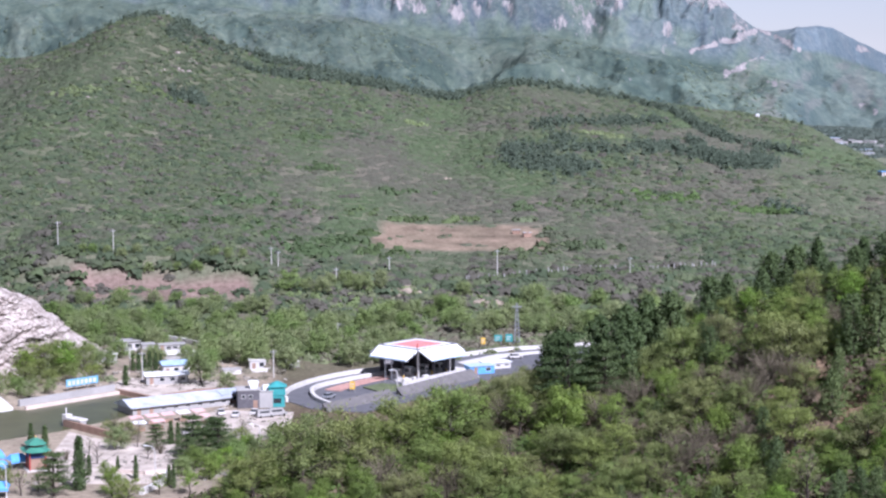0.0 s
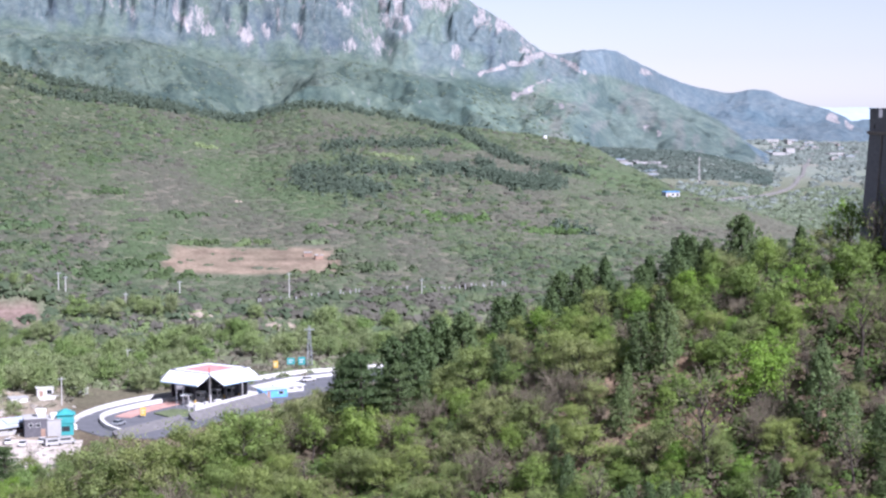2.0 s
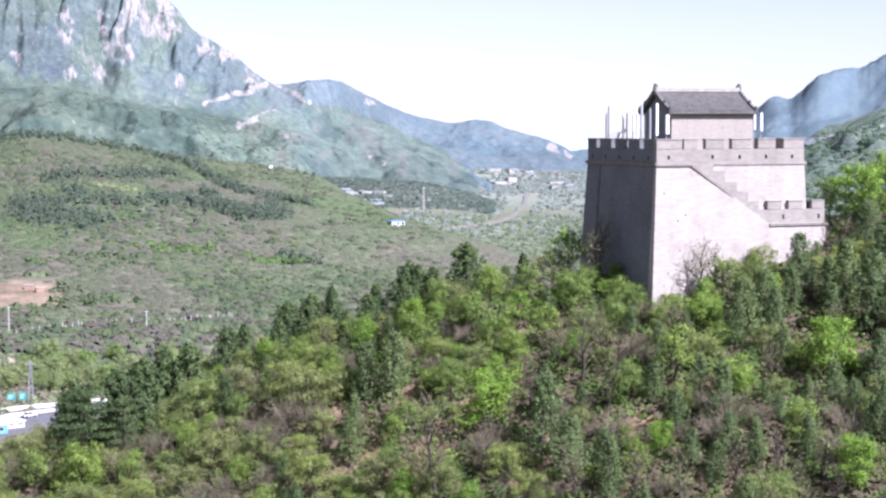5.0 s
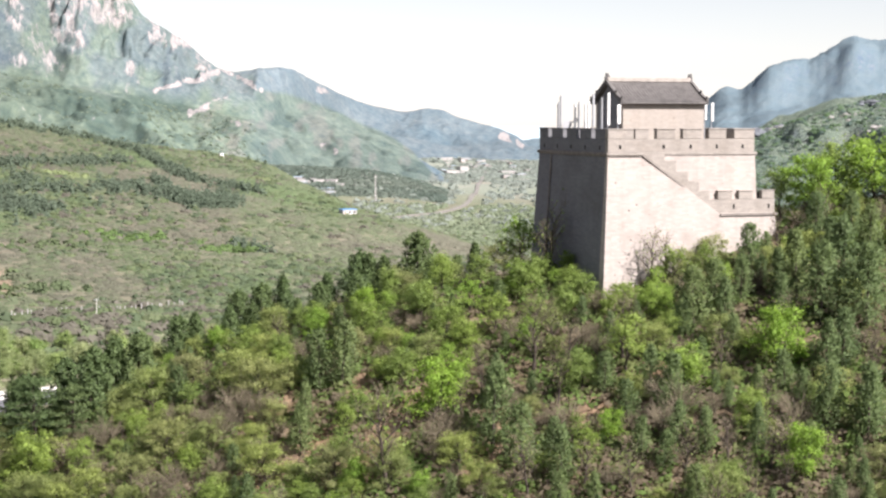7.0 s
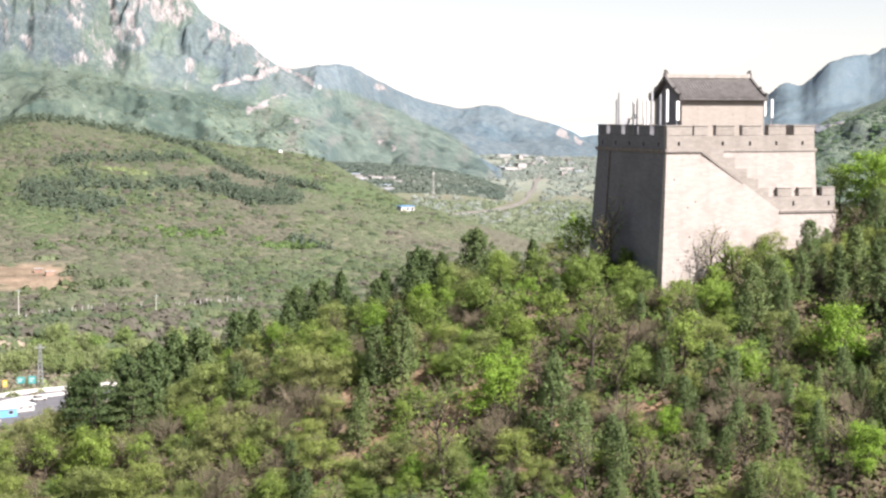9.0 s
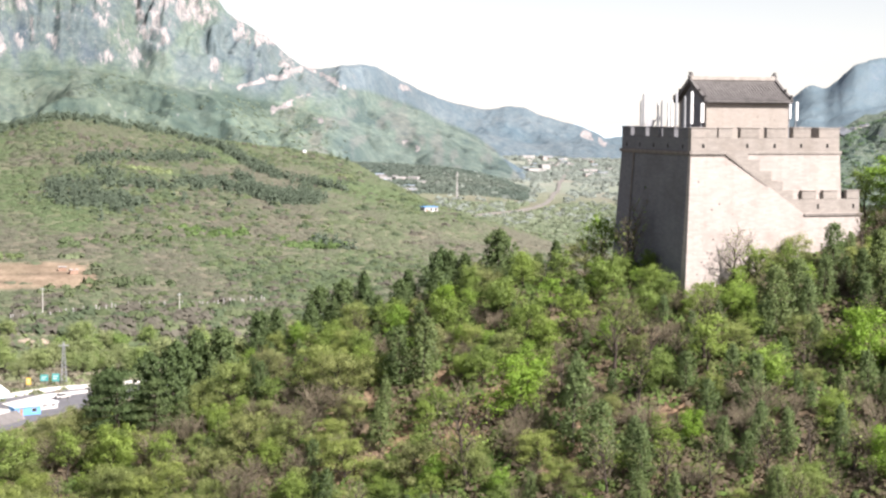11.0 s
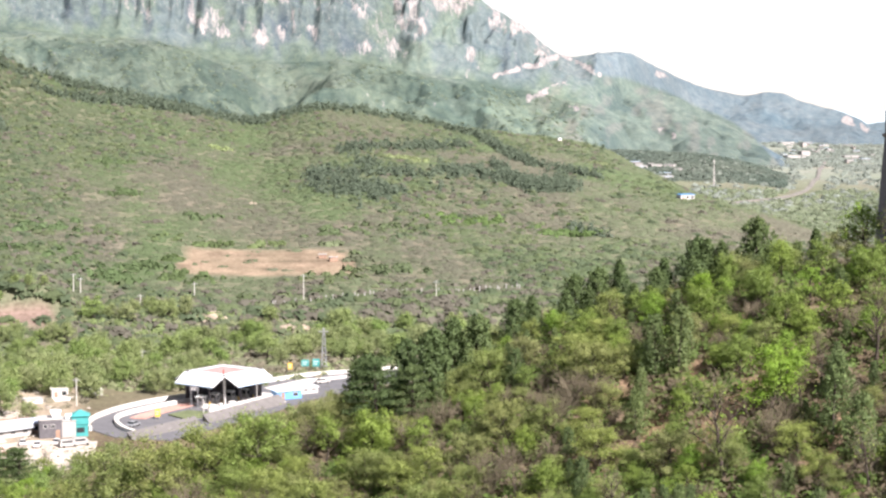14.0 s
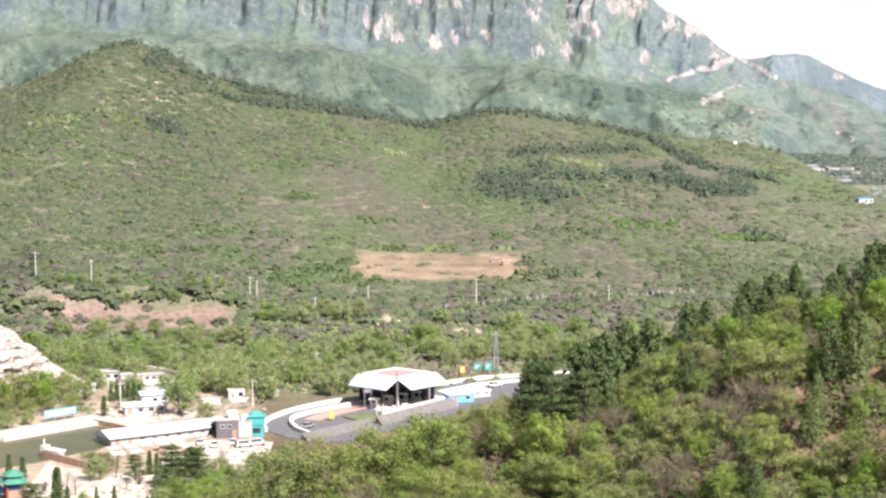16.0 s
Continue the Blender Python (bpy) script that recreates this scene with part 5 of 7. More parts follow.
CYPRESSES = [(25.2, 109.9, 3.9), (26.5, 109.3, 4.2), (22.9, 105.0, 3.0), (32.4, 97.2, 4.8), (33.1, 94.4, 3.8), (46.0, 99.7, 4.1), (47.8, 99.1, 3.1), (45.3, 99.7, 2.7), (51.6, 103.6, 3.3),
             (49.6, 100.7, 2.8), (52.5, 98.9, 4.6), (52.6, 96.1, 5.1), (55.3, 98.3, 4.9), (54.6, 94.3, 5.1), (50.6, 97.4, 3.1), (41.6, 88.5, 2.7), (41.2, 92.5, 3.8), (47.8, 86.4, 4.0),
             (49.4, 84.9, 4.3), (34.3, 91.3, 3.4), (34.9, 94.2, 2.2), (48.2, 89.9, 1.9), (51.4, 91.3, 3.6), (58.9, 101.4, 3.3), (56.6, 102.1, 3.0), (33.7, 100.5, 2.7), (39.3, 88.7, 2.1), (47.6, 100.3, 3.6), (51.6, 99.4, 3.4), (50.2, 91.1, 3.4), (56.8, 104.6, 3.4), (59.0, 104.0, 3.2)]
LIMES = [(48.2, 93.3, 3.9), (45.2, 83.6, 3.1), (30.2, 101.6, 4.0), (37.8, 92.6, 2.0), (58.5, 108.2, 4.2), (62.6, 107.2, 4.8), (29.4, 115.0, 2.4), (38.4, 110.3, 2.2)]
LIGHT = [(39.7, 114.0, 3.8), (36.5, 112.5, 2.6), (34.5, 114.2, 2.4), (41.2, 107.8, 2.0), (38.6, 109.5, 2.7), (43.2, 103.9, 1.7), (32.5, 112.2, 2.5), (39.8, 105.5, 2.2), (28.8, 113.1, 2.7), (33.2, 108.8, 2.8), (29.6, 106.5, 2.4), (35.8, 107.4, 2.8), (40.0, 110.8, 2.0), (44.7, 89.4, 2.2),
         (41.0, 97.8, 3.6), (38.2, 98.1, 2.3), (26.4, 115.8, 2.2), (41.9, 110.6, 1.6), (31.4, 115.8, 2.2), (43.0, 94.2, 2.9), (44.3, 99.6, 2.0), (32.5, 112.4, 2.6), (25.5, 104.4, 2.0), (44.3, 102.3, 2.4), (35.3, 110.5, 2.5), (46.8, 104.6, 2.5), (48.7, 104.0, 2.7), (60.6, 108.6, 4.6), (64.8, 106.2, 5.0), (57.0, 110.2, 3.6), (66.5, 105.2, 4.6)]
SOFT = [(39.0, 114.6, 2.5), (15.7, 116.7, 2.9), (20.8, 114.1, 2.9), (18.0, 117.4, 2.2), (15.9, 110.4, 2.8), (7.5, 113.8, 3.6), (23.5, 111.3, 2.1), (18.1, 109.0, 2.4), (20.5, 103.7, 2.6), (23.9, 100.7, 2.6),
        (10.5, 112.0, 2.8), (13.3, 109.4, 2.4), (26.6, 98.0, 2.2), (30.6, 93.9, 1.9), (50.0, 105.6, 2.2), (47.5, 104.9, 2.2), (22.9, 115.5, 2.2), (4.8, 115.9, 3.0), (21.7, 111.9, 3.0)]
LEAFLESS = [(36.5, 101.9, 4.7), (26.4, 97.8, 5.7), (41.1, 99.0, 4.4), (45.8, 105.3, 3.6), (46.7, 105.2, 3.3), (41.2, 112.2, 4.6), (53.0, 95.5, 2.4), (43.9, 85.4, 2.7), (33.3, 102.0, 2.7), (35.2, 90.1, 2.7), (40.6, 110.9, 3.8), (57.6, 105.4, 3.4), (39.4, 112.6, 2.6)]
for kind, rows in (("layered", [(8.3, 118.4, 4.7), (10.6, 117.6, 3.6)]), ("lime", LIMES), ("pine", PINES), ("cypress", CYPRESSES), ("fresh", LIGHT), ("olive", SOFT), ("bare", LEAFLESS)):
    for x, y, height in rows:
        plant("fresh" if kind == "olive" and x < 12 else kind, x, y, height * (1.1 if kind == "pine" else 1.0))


BRUSH = [(11.3, 115.4), (12.4, 114.2), (10.0, 114.0), (2.2, 118.2), (4.0, 117.0), (14.2, 106.3), (15.6, 107.2), (13.0, 105.4), (20.1, 110.7), (21.4, 109.6), (40.3, 91.2), (41.6, 92.0), (45.4, 86.3), (46.6, 87.4), (29.3, 98.2), (30.4, 99.4), (18.7, 109.2),
         (-4.0, 112.0), (-2.6, 110.6), (0.0, 110.0), (34.0, 99.0), (36.0, 95.0)]
for x, y in BRUSH:
    plant("thicket", x, y, sow.uniform(1.6, 2.4))
for k in range(10):  # more pines along the crest
    x = 13 + 2.0 * k + sow.uniform(-0.8, 0.8)
    plant("pine", x, float(along(np.array([x]), CREST_X, CREST_Y)[0]) + sow.uniform(-1.5, 1.5), sow.uniform(1.4, 3.0))
for x, y, height in ((-12, 112, 3.5), (-9, 113.5, 3.3), (-6, 114.5, 3.0), (-3, 115.5, 3.0), (0.5, 116.5, 3.0)):
    plant("olive", x, y, height * (0.85 if x < -9.5 else 1.3))


def in_tower(x, y, room=1.0):
    p = TOWER.inverted() @ Vector((x, y, 0))
    return -room - 0.5 < p.x < 12.2 + room and -room - 0.4 < p.y < WIDE + room


kinds = []


def fill(tries=4600):
    """Further trees and shrubs between those above, as thick as the slope carries them."""
    for _ in range(tries):
        th, r = radians(sow.uniform(-7, 36)), sow.uniform(80, 134)
        x, y = r * math.sin(th), r * math.cos(th)
        cy = float(along(np.array([x]), CREST_X, CREST_Y)[0])
        z = float(ground_z(np.array([x]), np.array([y]))[0])
        if in_tower(x, y) or y > cy + 5 or (z + 4 - 85) / r < math.tan(radians(-13.2)):
            continue
        left = max(0.0, min(1.0, (20 - x) / 14))
        u = sow.random()
        if x > 40 and y < 102:
            u = 0.34 + 0.5 * u
        low_end = max(0.0, min(1.0, (3 - x) / 8))
        if u < 0.30 - 0.15 * left + 0.6 * low_end:
            kind, height = "fresh", sow.uniform(1.2, 2.3)
        elif u < 0.44 + 0.36 * left + 0.06 * low_end:
            kind, height = "olive", sow.uniform(1.2, 2.1 + 0.8 * left)
        elif u < 0.64 + 0.2 * left:
            kind, height = "cypress", sow.uniform(1.4, 2.8)
        elif u < 0.76 + 0.11 * left:
            kind, height = "bare", sow.uniform(1.8, 3.6)
        else:
            kind, height = "thicket", sow.uniform(0.7, 1.5)
        if x < -9:
            height *= 0.75
        if sum(1 for k in kinds if k == kind) > 270:
            continue
        need = height * (0.245 if kind != "thicket" else 0.3)
        if any((x - a) ** 2 + (y - b) ** 2 < (need + c) ** 2 * (1.0 - 0.2 * left) for a, b, c in planted):
            continue
        if any(math.hypot(x - a, y - b) < c for a, b, c in CLEARINGS):
            continue
        plant(kind, x, y, height)
        kinds.append(kind)


fill()


def undergrowth():
    """Low green weeds, dry grass and twiggy brush between the trees."""
    n = 36000
    th, r = np.radians(rng.uniform(-14, 36, n)), rng.uniform(78, 136, n)
    x, y = r * np.sin(th), r * np.cos(th)
    keep = (y < along(x, CREST_X, CREST_Y) + 6) & np.array([not in_tower(a, b, 0.25) for a, b in zip(x, y)])
    for a, b, k in CLEARINGS:
        keep &= (np.hypot(x - a, y - b) > k) | (rng.uniform(0, 1, n) < 0.25)
    x, y = x[keep], y[keep]
    pick = rng.uniform(0, 1, len(x)) + 0.1 - 0.04 * ease(x, 12, 26) + 0.5 * rough(x, y, 9, 3, 141)
    hue = np.where((pick < 0.42)[:, None], [0.17, 0.14, 0.098], np.where((pick < 0.72)[:, None], [0.142, 0.17, 0.066], [0.132, 0.198, 0.058])) * rng.uniform(0.75, 1.25, (len(x), 1))
    v, f, t, m = tufts(x, y, ground_z(x, y) - 0.05, rng.uniform(0.22, 0.8, len(x)), hue, 20, 0.85, 0.24)
    tagged(new("undergrowth", mesh_of("undergrowth", v, f, SCRUB, t, True, m)), "low weeds, dry grass and twigs between the trees", "undergrowth", kind="stuff")


undergrowth()
# ---- the toll plaza in the valley ----
ASPHALT = plain("asphalt", (0.125, 0.125, 0.135), 0.9, 0, 0.2, 0.3, 0.2)
CONCRETE = plain("pale_concrete", (0.55, 0.53, 0.50), 0.9, 0, 0.15, 0.6, 0.2)
GREY_WALL = plain("grey_concrete", (0.145, 0.137, 0.134), 0.9, 0, 0.2, 0.5, 0.2)
WHITE_SHEET = plain("white_roof_sheet", (0.74, 0.76, 0.77), 0.55, 0, 0.1, 0.4, 0.35)
WHITE_WASH = plain("whitewash", (0.5, 0.48, 0.465), 0.9, 0, 0.15, 0.5, 0.2)
RED_DECK = plain("red_roof_deck", (0.6, 0.23, 0.22), 0.7, 0, 0.15, 0.4, 0.3)
ORANGE = plain("pink_island_paving", (0.46, 0.27, 0.225), 0.8, 0, 0.25, 0.8, 0.3)
YELLOW = plain("yellow_sign", (0.6, 0.38, 0.06), 0.6, 0, 0.15, 1.0, 0.3)
TEAL = plain("teal_sheet", (0.05, 0.27, 0.27), 0.6, 0, 0.2, 0.8, 0.3)
BLUE_SHEET = plain("blue_sheet", (0.12, 0.34, 0.68), 0.55, 0, 0.2, 0.8, 0.35)
PALE_BLUE = plain("pale_blue_sheet", (0.40, 0.52, 0.66), 0.55, 0, 0.15, 0.6, 0.35)
DARK_GREY = plain("dark_grey_plaster", (0.11, 0.105, 0.115), 0.85, 0, 0.25, 0.8, 0.2)
GLASS_DARK = plain("dark_window", (0.025, 0.03, 0.035), 0.15, 0, 0.2, 1.0, 0.5)
GREEN_TILE = plain("green_glazed_tile", (0.05, 0.2, 0.14), 0.5, 0, 0.25, 1.0, 0.4)
RED_LACQUER = plain("red_lacquer", (0.32, 0.06, 0.05), 0.6, 0, 0.25, 1.0, 0.3)
BROWN_WALL = plain("brown_wall", (0.30, 0.20, 0.15), 0.9, 0, 0.2, 0.6, 0.2)
# weathered village concrete; on far walls its dull grey stands for haze
HAZY_WALL = plain("weathered_hazy_concrete", (0.34, 0.33, 0.32), 0.9, 0, 0.15, 0.1, 0.2)
GRASS = plain("lawn", (0.135, 0.16, 0.085), 0.95, 0, 0.3, 0.5, 0.1)
NAVY = plain("dark_blue_paint", (0.03, 0.05, 0.14), 0.6, 0, 0.2, 1.0, 0.3)
PALE_BLUE_BOARD = plain("faded_blue_board", (0.16, 0.36, 0.5), 0.6, 0, 0.2, 0.6, 0.3)
PALE_PAVING = plain("pale_dusty_paving", (0.5, 0.435, 0.375), 0.9, 0, 0.4, 0.2, 0.2)
PINK_PAVING = plain("pink_paving", (0.56, 0.47, 0.41), 0.9, 0, 0.15, 0.4, 0.2)
POND = plain("pond_water", (0.075, 0.08, 0.036), 0.35, 0, 0.3, 0.15, 0.25)
CHALK = Nodes("chalky_rock", 0.95, 0.1)
CHALK.bump(CHALK.noise(0.5, 9, 0.72), 0.7, 0.8)
CHALK = CHALK.colour(CHALK.mix(1.0, CHALK.ramp(CHALK.noise(0.25, 8, 0.7), [(0.36, (0.19, 0.16, 0.14)), (0.48, (0.42, 0.365, 0.33)), (0.64, (0.56, 0.505, 0.465))]), CHALK.ramp(CHALK.noise(1.4, 6, 0.7), [(0.35, (0.6, 0.58, 0.56)), (0.55, (1, 1, 1))]), "MULTIPLY"))


def slab(outline, z0, z1, material, name, label, kind="structure", category="pavement"):
    ob = part(name, solid([(x, y, z0) for x, y in outline], [(x, y, z1) for x, y in outline]), material, None)
    return tagged(ob, label, category, kind=kind)


def curve_through(points, steps=8):
    """A smooth line through a few plan points."""
    out, p = [], [points[0]] + list(points) + [points[-1]]
    for a, b, c, d in zip(p, p[1:], p[2:], p[3:]):
        for k in range(steps):
            t = k / steps
            out.append(tuple(0.5 * (2 * q + (r - o) * t + (2 * o - 5 * q + 4 * r - s) * t * t + (3 * q - o - 3 * r + s) * t**3) for o, q, r, s in zip(a, b, c, d)))
    return out + [points[-1]]


def strip(path, width, z0, z1, bm=None):
    """A wall or band of that width along a plan line."""
    bm = bm or bmesh.new()
    left, right = [], []
    for i, p in enumerate(path):
        a, b = Vector(path[max(i - 1, 0)]), Vector(path[min(i + 1, len(path) - 1)])
        d = (b - a).normalized()
        n = Vector((-d.y, d.x)) * width / 2
        left.append((p[0] + n.x, p[1] + n.y)), right.append((p[0] - n.x, p[1] - n.y))
    va = [[bm.verts.new((*q, z)) for q in side] for side in (left, right) for z in (z0, z1)]
    for i in range(len(path) - 1):
        for u, v in ((1, 3), (0, 1), (3, 2), (2, 0)):
            bm.faces.new((va[u][i], va[u][i + 1], va[v][i + 1], va[v][i]))
    for i in (0, -1):
        bm.faces.new((va[0][i], va[1][i], va[3][i], va[2][i]))
    return bm


OUTER = curve_through([(60, 566), (35, 556), (18, 550), (0, 535), (-14, 519), (-27, 508), (-36, 496), (-41.5, 482), (-41.5, 468), (-34, 456), (-20, 452)])
slab([(60, 566), (35, 556), (18, 550), (0, 535), (-14, 519), (-27, 508), (-36, 496), (-41.5, 482), (-41.5, 468), (-34, 456), (-20, 450), (4, 484), (16, 505), (34, 528), (62, 548)],
     -0.5, 0.15, ASPHALT, "road", "grey asphalt road curving round the toll plaza", category="road")
tagged(part("road_wall", strip(OUTER[:66], 0.7, 0.0, 1.3), CONCRETE, None), "pale concrete wall along the road's outer edge", "wall", kind="structure")
tagged(part("kerb_wall", strip(curve_through([(-6, 514), (-17, 508), (-28, 496), (-34.4, 486), (-35.2, 477), (-33, 467), (-29, 459)]), 1.0, 0.0, 1.2), CONCRETE, None),
       "pale curved kerb wall round the plaza island", "kerb", kind="structure")
tagged(part("painted_island", strip(curve_through([(-9, 508), (-18, 501), (-26, 490), (-30, 482)]), 4.6, 0.1, 0.4), ORANGE, None), "orange painted traffic island", "pavement", kind="structure")
slab([(-8, 509), (-16, 503), (-13, 496), (-2, 489), (10, 503), (6, 518), (0, 523)], 0.1, 0.35, CONCRETE, "toll_apron", "pale concrete apron under the toll canopy")
slab([(-22, 486), (-17, 492), (-11, 489), (-12, 481), (-18, 480)], 0.1, 0.5, GRASS, "lawn_patch", "small green lawn beside the toll plaza", category="lawn")
slab([(8, 520), (20, 540), (34, 548), (33, 551), (16, 543), (4, 528)], 0.1, 0.4, CONCRETE, "median", "pale concrete strip dividing the road lanes")
# the embankment wall along the near side
tagged(part("embankment_wall", solid([(-31, 455, -3), (-14.6, 474, -3), (-12.8, 471, -3), (-29, 451, -3)], [(-31, 455, 1.6), (-14.6, 474, 2.0), (-12.8, 471, 0.2), (-29, 451, -0.2)]), GREY_WALL, None),
       "grey concrete embankment sloping below the toll plaza", "wall", kind="structure")
tagged(part("embankment_wall_far", solid([(-12.6, 476, -3), (8, 503, -3), (10, 500, -3), (-10.8, 473, -3)], [(-12.6, 476, 2.0), (8, 503, 2.6), (10, 500, 0.4), (-10.8, 473, 0.2)]), GREY_WALL, None),
       "grey concrete embankment beyond the dark stair gap", "wall", kind="structure")
tagged(part("parapet_low", strip([(-11, 478.5), (-4, 488), (6, 501)], 0.5, 0.3, 3.0), WHITE_WASH, None), "low white parapet above the embankment", "wall", kind="structure")


def toll_canopy():
    t = thing("toll_canopy", "white toll canopy with a red roof deck over dark lanes", "canopy", pose(-7.3, 506.5, 0.35, 0, 0, 2))
    d, e, zt, ze = 10.9, 4.4, 8.75, 6.2
    ring = [(-d, 0), (0, -d), (d, 0.4), (0, d)]
    part("roof_frame", solid([(x, y, zt - 0.5) for x, y in ring], [(x, y, zt) for x, y in ring]), WHITE_SHEET, t)
    part("roof_deck", solid([(x * 0.68, y * 0.68, zt + 0.004) for x, y in ring], [(x * 0.68, y * 0.68, zt + 0.12) for x, y in ring]), RED_DECK, t, "faded red deck")
    for i in range(4):
        p, q = Vector(ring[i]), Vector(ring[(i + 1) % 4])
        n = (p + q).normalized() * e
        u = (q - p).normalized() * 0.6
        top = [(*p, zt - 0.02), (*q, zt - 0.02), (*(q + n - u), ze), (*(p + n + u), ze)]
        part("canopy_panel", solid(top, [(x, y, z - 0.35) for x, y, z in top]), WHITE_SHEET, t)
        part("rim_beam", pipe((*p, zt + 0.05), (*q, zt + 0.05), 0.16, 0.16, 6), DARK_GREY, t)
        part("fascia", solid([(*(p + n + u) * 1.0, ze - 0.36), (*(q + n - u), ze - 0.36), (*(q + n * 1.02 - u), ze - 0.36), (*(p + n * 1.02 + u), ze - 0.36)],
                             [(*(p + n + u), ze + 0.05), (*(q + n - u), ze + 0.05), (*(q + n * 1.02 - u), ze + 0.05), (*(p + n * 1.02 + u), ze + 0.05)]), PALE_BLUE, t)
    # the shade under the canopy is put into a dark soffit and added walls
    part("soffit", solid([(x * 0.96, y * 0.96, zt - 0.8) for x, y in ring], [(x * 0.96, y * 0.96, zt - 0.52) for x, y in ring]), DARK_GREY, t)
    for x, y in ((-8.5, 0), (0, -8.5), (8.5, 0.3), (0, 8.5), (-4.2, -4.2), (4.2, 4.2), (4.4, -4.1), (-4.2, 4.2)):
        part("column", pipe((x, y, 0), (x, y, zt - 0.8), 0.28), WHITE_WASH if y < -8 else DARK_GREY, t)
    # walls added only to darken the space under the canopy
    part("end_wall", box(-9.4, -9.1, 0.2, 7.5, 0, 5.6), DARK_GREY, t)
    part("side_wall", solid([(-10.6, 0.8, 0), (-3, 8.4, 0), (-3.2, 8.6, 0), (-10.8, 1.0, 0)], [(-10.6, 0.8, 5.4), (-3, 8.4, 5.4), (-3.2, 8.6, 5.4), (-10.8, 1.0, 5.4)]), DARK_GREY, t)
    part("side_wall", solid([(10.4, 0.8, 0), (3, 8.2, 0), (3.2, 8.4, 0), (10.6, 1.0, 0)], [(10.4, 0.8, 5.4), (3, 8.2, 5.4), (3.2, 8.4, 5.4), (10.6, 1.0, 5.4)]), DARK_GREY, t)
    part("back_wall", box(-8.6, 3.0, 8.7, 9.0, 0, 6.0), DARK_GREY, t)
    return t


def toll_booth(x, y, turn):
    t = thing("toll_booth", "small white toll booth with dark windows", "booth", pose(x, y, 0.35, 0, 0, turn), "toll booths under the canopy")
    part("island", box(-1.0, 1.0, -4.0, 4.0, 0, 0.22, bevel=0.05), CONCRETE, t)
    part("cabin", box(-0.7, 0.7, -1.2, 1.2, 0.22, 2.5, bevel=0.05), WHITE_WASH, t)
    part("cabin_roof", box(-0.85, 0.85, -1.35, 1.35, 2.5, 2.68, bevel=0.04), WHITE_SHEET, t)
    for a in (-0.706, 0.700):
        part("window", box(a, a + 0.006, -0.9, 0.9, 1.2, 2.2), GLASS_DARK, t)
    part("window", box(-0.5, 0.5, -1.206, -1.2, 1.2, 2.2), GLASS_DARK, t)
    part("barrier_post", box(-0.15, 0.15, -3.4, -3.1, 0.22, 1.2, bevel=0.03), YELLOW, t)


def signal_mast(x, y, h):
    t = thing("signal_mast", "tall dark mast with a red head before the toll canopy", "mast", pose(x, y, 0.15))
    part("pole", pipe((0, 0, 0), (0, 0, h), 0.22, 0.14), GREY_WALL, t)
    part("head", pipe((0, 0, h), (0, 0, h + 1.2), 0.18, 0.1), RED_LACQUER, t)
    part("footing", box(-0.5, 0.5, -0.5, 0.5, 0, 1.4, bevel=0.08), DARK_GREY, t)
    part("stay", pipe((0, 0, h * 0.8), (-4.5, 3.5, h * 0.55), 0.06), STEEL, t)


def street_lamp(x, y, h, turn, z=0.0):
    t = thing("street_lamp", "white curved street lamp on a slim pole", "street lamp", pose(x, y, z, 0, 0, turn), "street lamps in the valley")
    part("pole", pipe((0, 0, 0), (0, 0, h * 0.82), 0.13, 0.1), WHITE_WASH, t)
    bm, last = bmesh.new(), (0, 0, h * 0.82)
    for k in range(1, 6):
        a = k * 0.3
        nxt = (-1.6 * (1 - math.cos(a)), 0, h * 0.82 + h * 0.18 * math.sin(a))
        pipe(last, nxt, 0.1, 0.09, 7, bm)
        last = nxt
    part("arm", bm, WHITE_WASH, t)
    part("lamp_head", box(last[0] - 0.9, last[0] + 0.1, -0.16, 0.16, last[2] - 0.08, last[2] + 0.1, bevel=0.05), WHITE_SHEET, t)
    part("base", pipe((0, 0, 0), (0, 0, 0.5), 0.25, 0.16), CONCRETE, t)


def utility_pole(x, y, h):
    z = float(ground_z(np.array([x]), np.array([y]))[0])
    t = thing("utility_pole", "pale concrete utility pole with cross-arm", "utility pole", pose(x, y, z), "utility poles in the valley")
    part("pole", pipe((0, 0, -0.3), (0, 0, h), 0.16, 0.1), CONCRETE, t)
    part("cross_arm", box(-0.9, 0.9, -0.07, 0.07, h - 0.8, h - 0.62), STEEL, t)
    for a in (-0.8, 0.0, 0.8):
        part("insulator", pipe((a, 0, h - 0.62), (a, 0, h - 0.4), 0.07), WHITE_WASH, t)


def lattice_mast(x, y, h, w=1.1, z=None, pale=False):
    z = float(ground_z(np.array([x]), np.array([y]))[0]) if z is None else z
    t = thing("lattice_mast", "slender steel lattice mast" + (" far out on the plain" if pale else " beside the road"), "mast", pose(x, y, z))
    mat = WHITE_WASH if pale else STEEL
    feet = [(-1, -1), (1, -1), (1, 1), (-1, 1)]
    for a, b in feet:
        part("leg", pipe((a * w / 2, b * w / 2, 0), (a * w / 8, b * w / 8, h), 0.09 * w, 0.05 * w, 5), mat, t)
    n = 9
    for k in range(n):
        u, v = k / n, (k + 1) / n
        s0, s1 = w / 2 * (1 - 0.75 * u), w / 2 * (1 - 0.75 * v)
        for i in range(4):
            (a, b), (c, d) = feet[i], feet[(i + 1) % 4]
            part("brace", pipe((a * s0, b * s0, h * u), (c * s1, d * s1, h * v), 0.05 * w, 0.05 * w, 4), mat, t)
    part("top_arm", box(-w * 0.9, w * 0.9, -0.06, 0.06, h * 0.9, h * 0.92), mat, t)


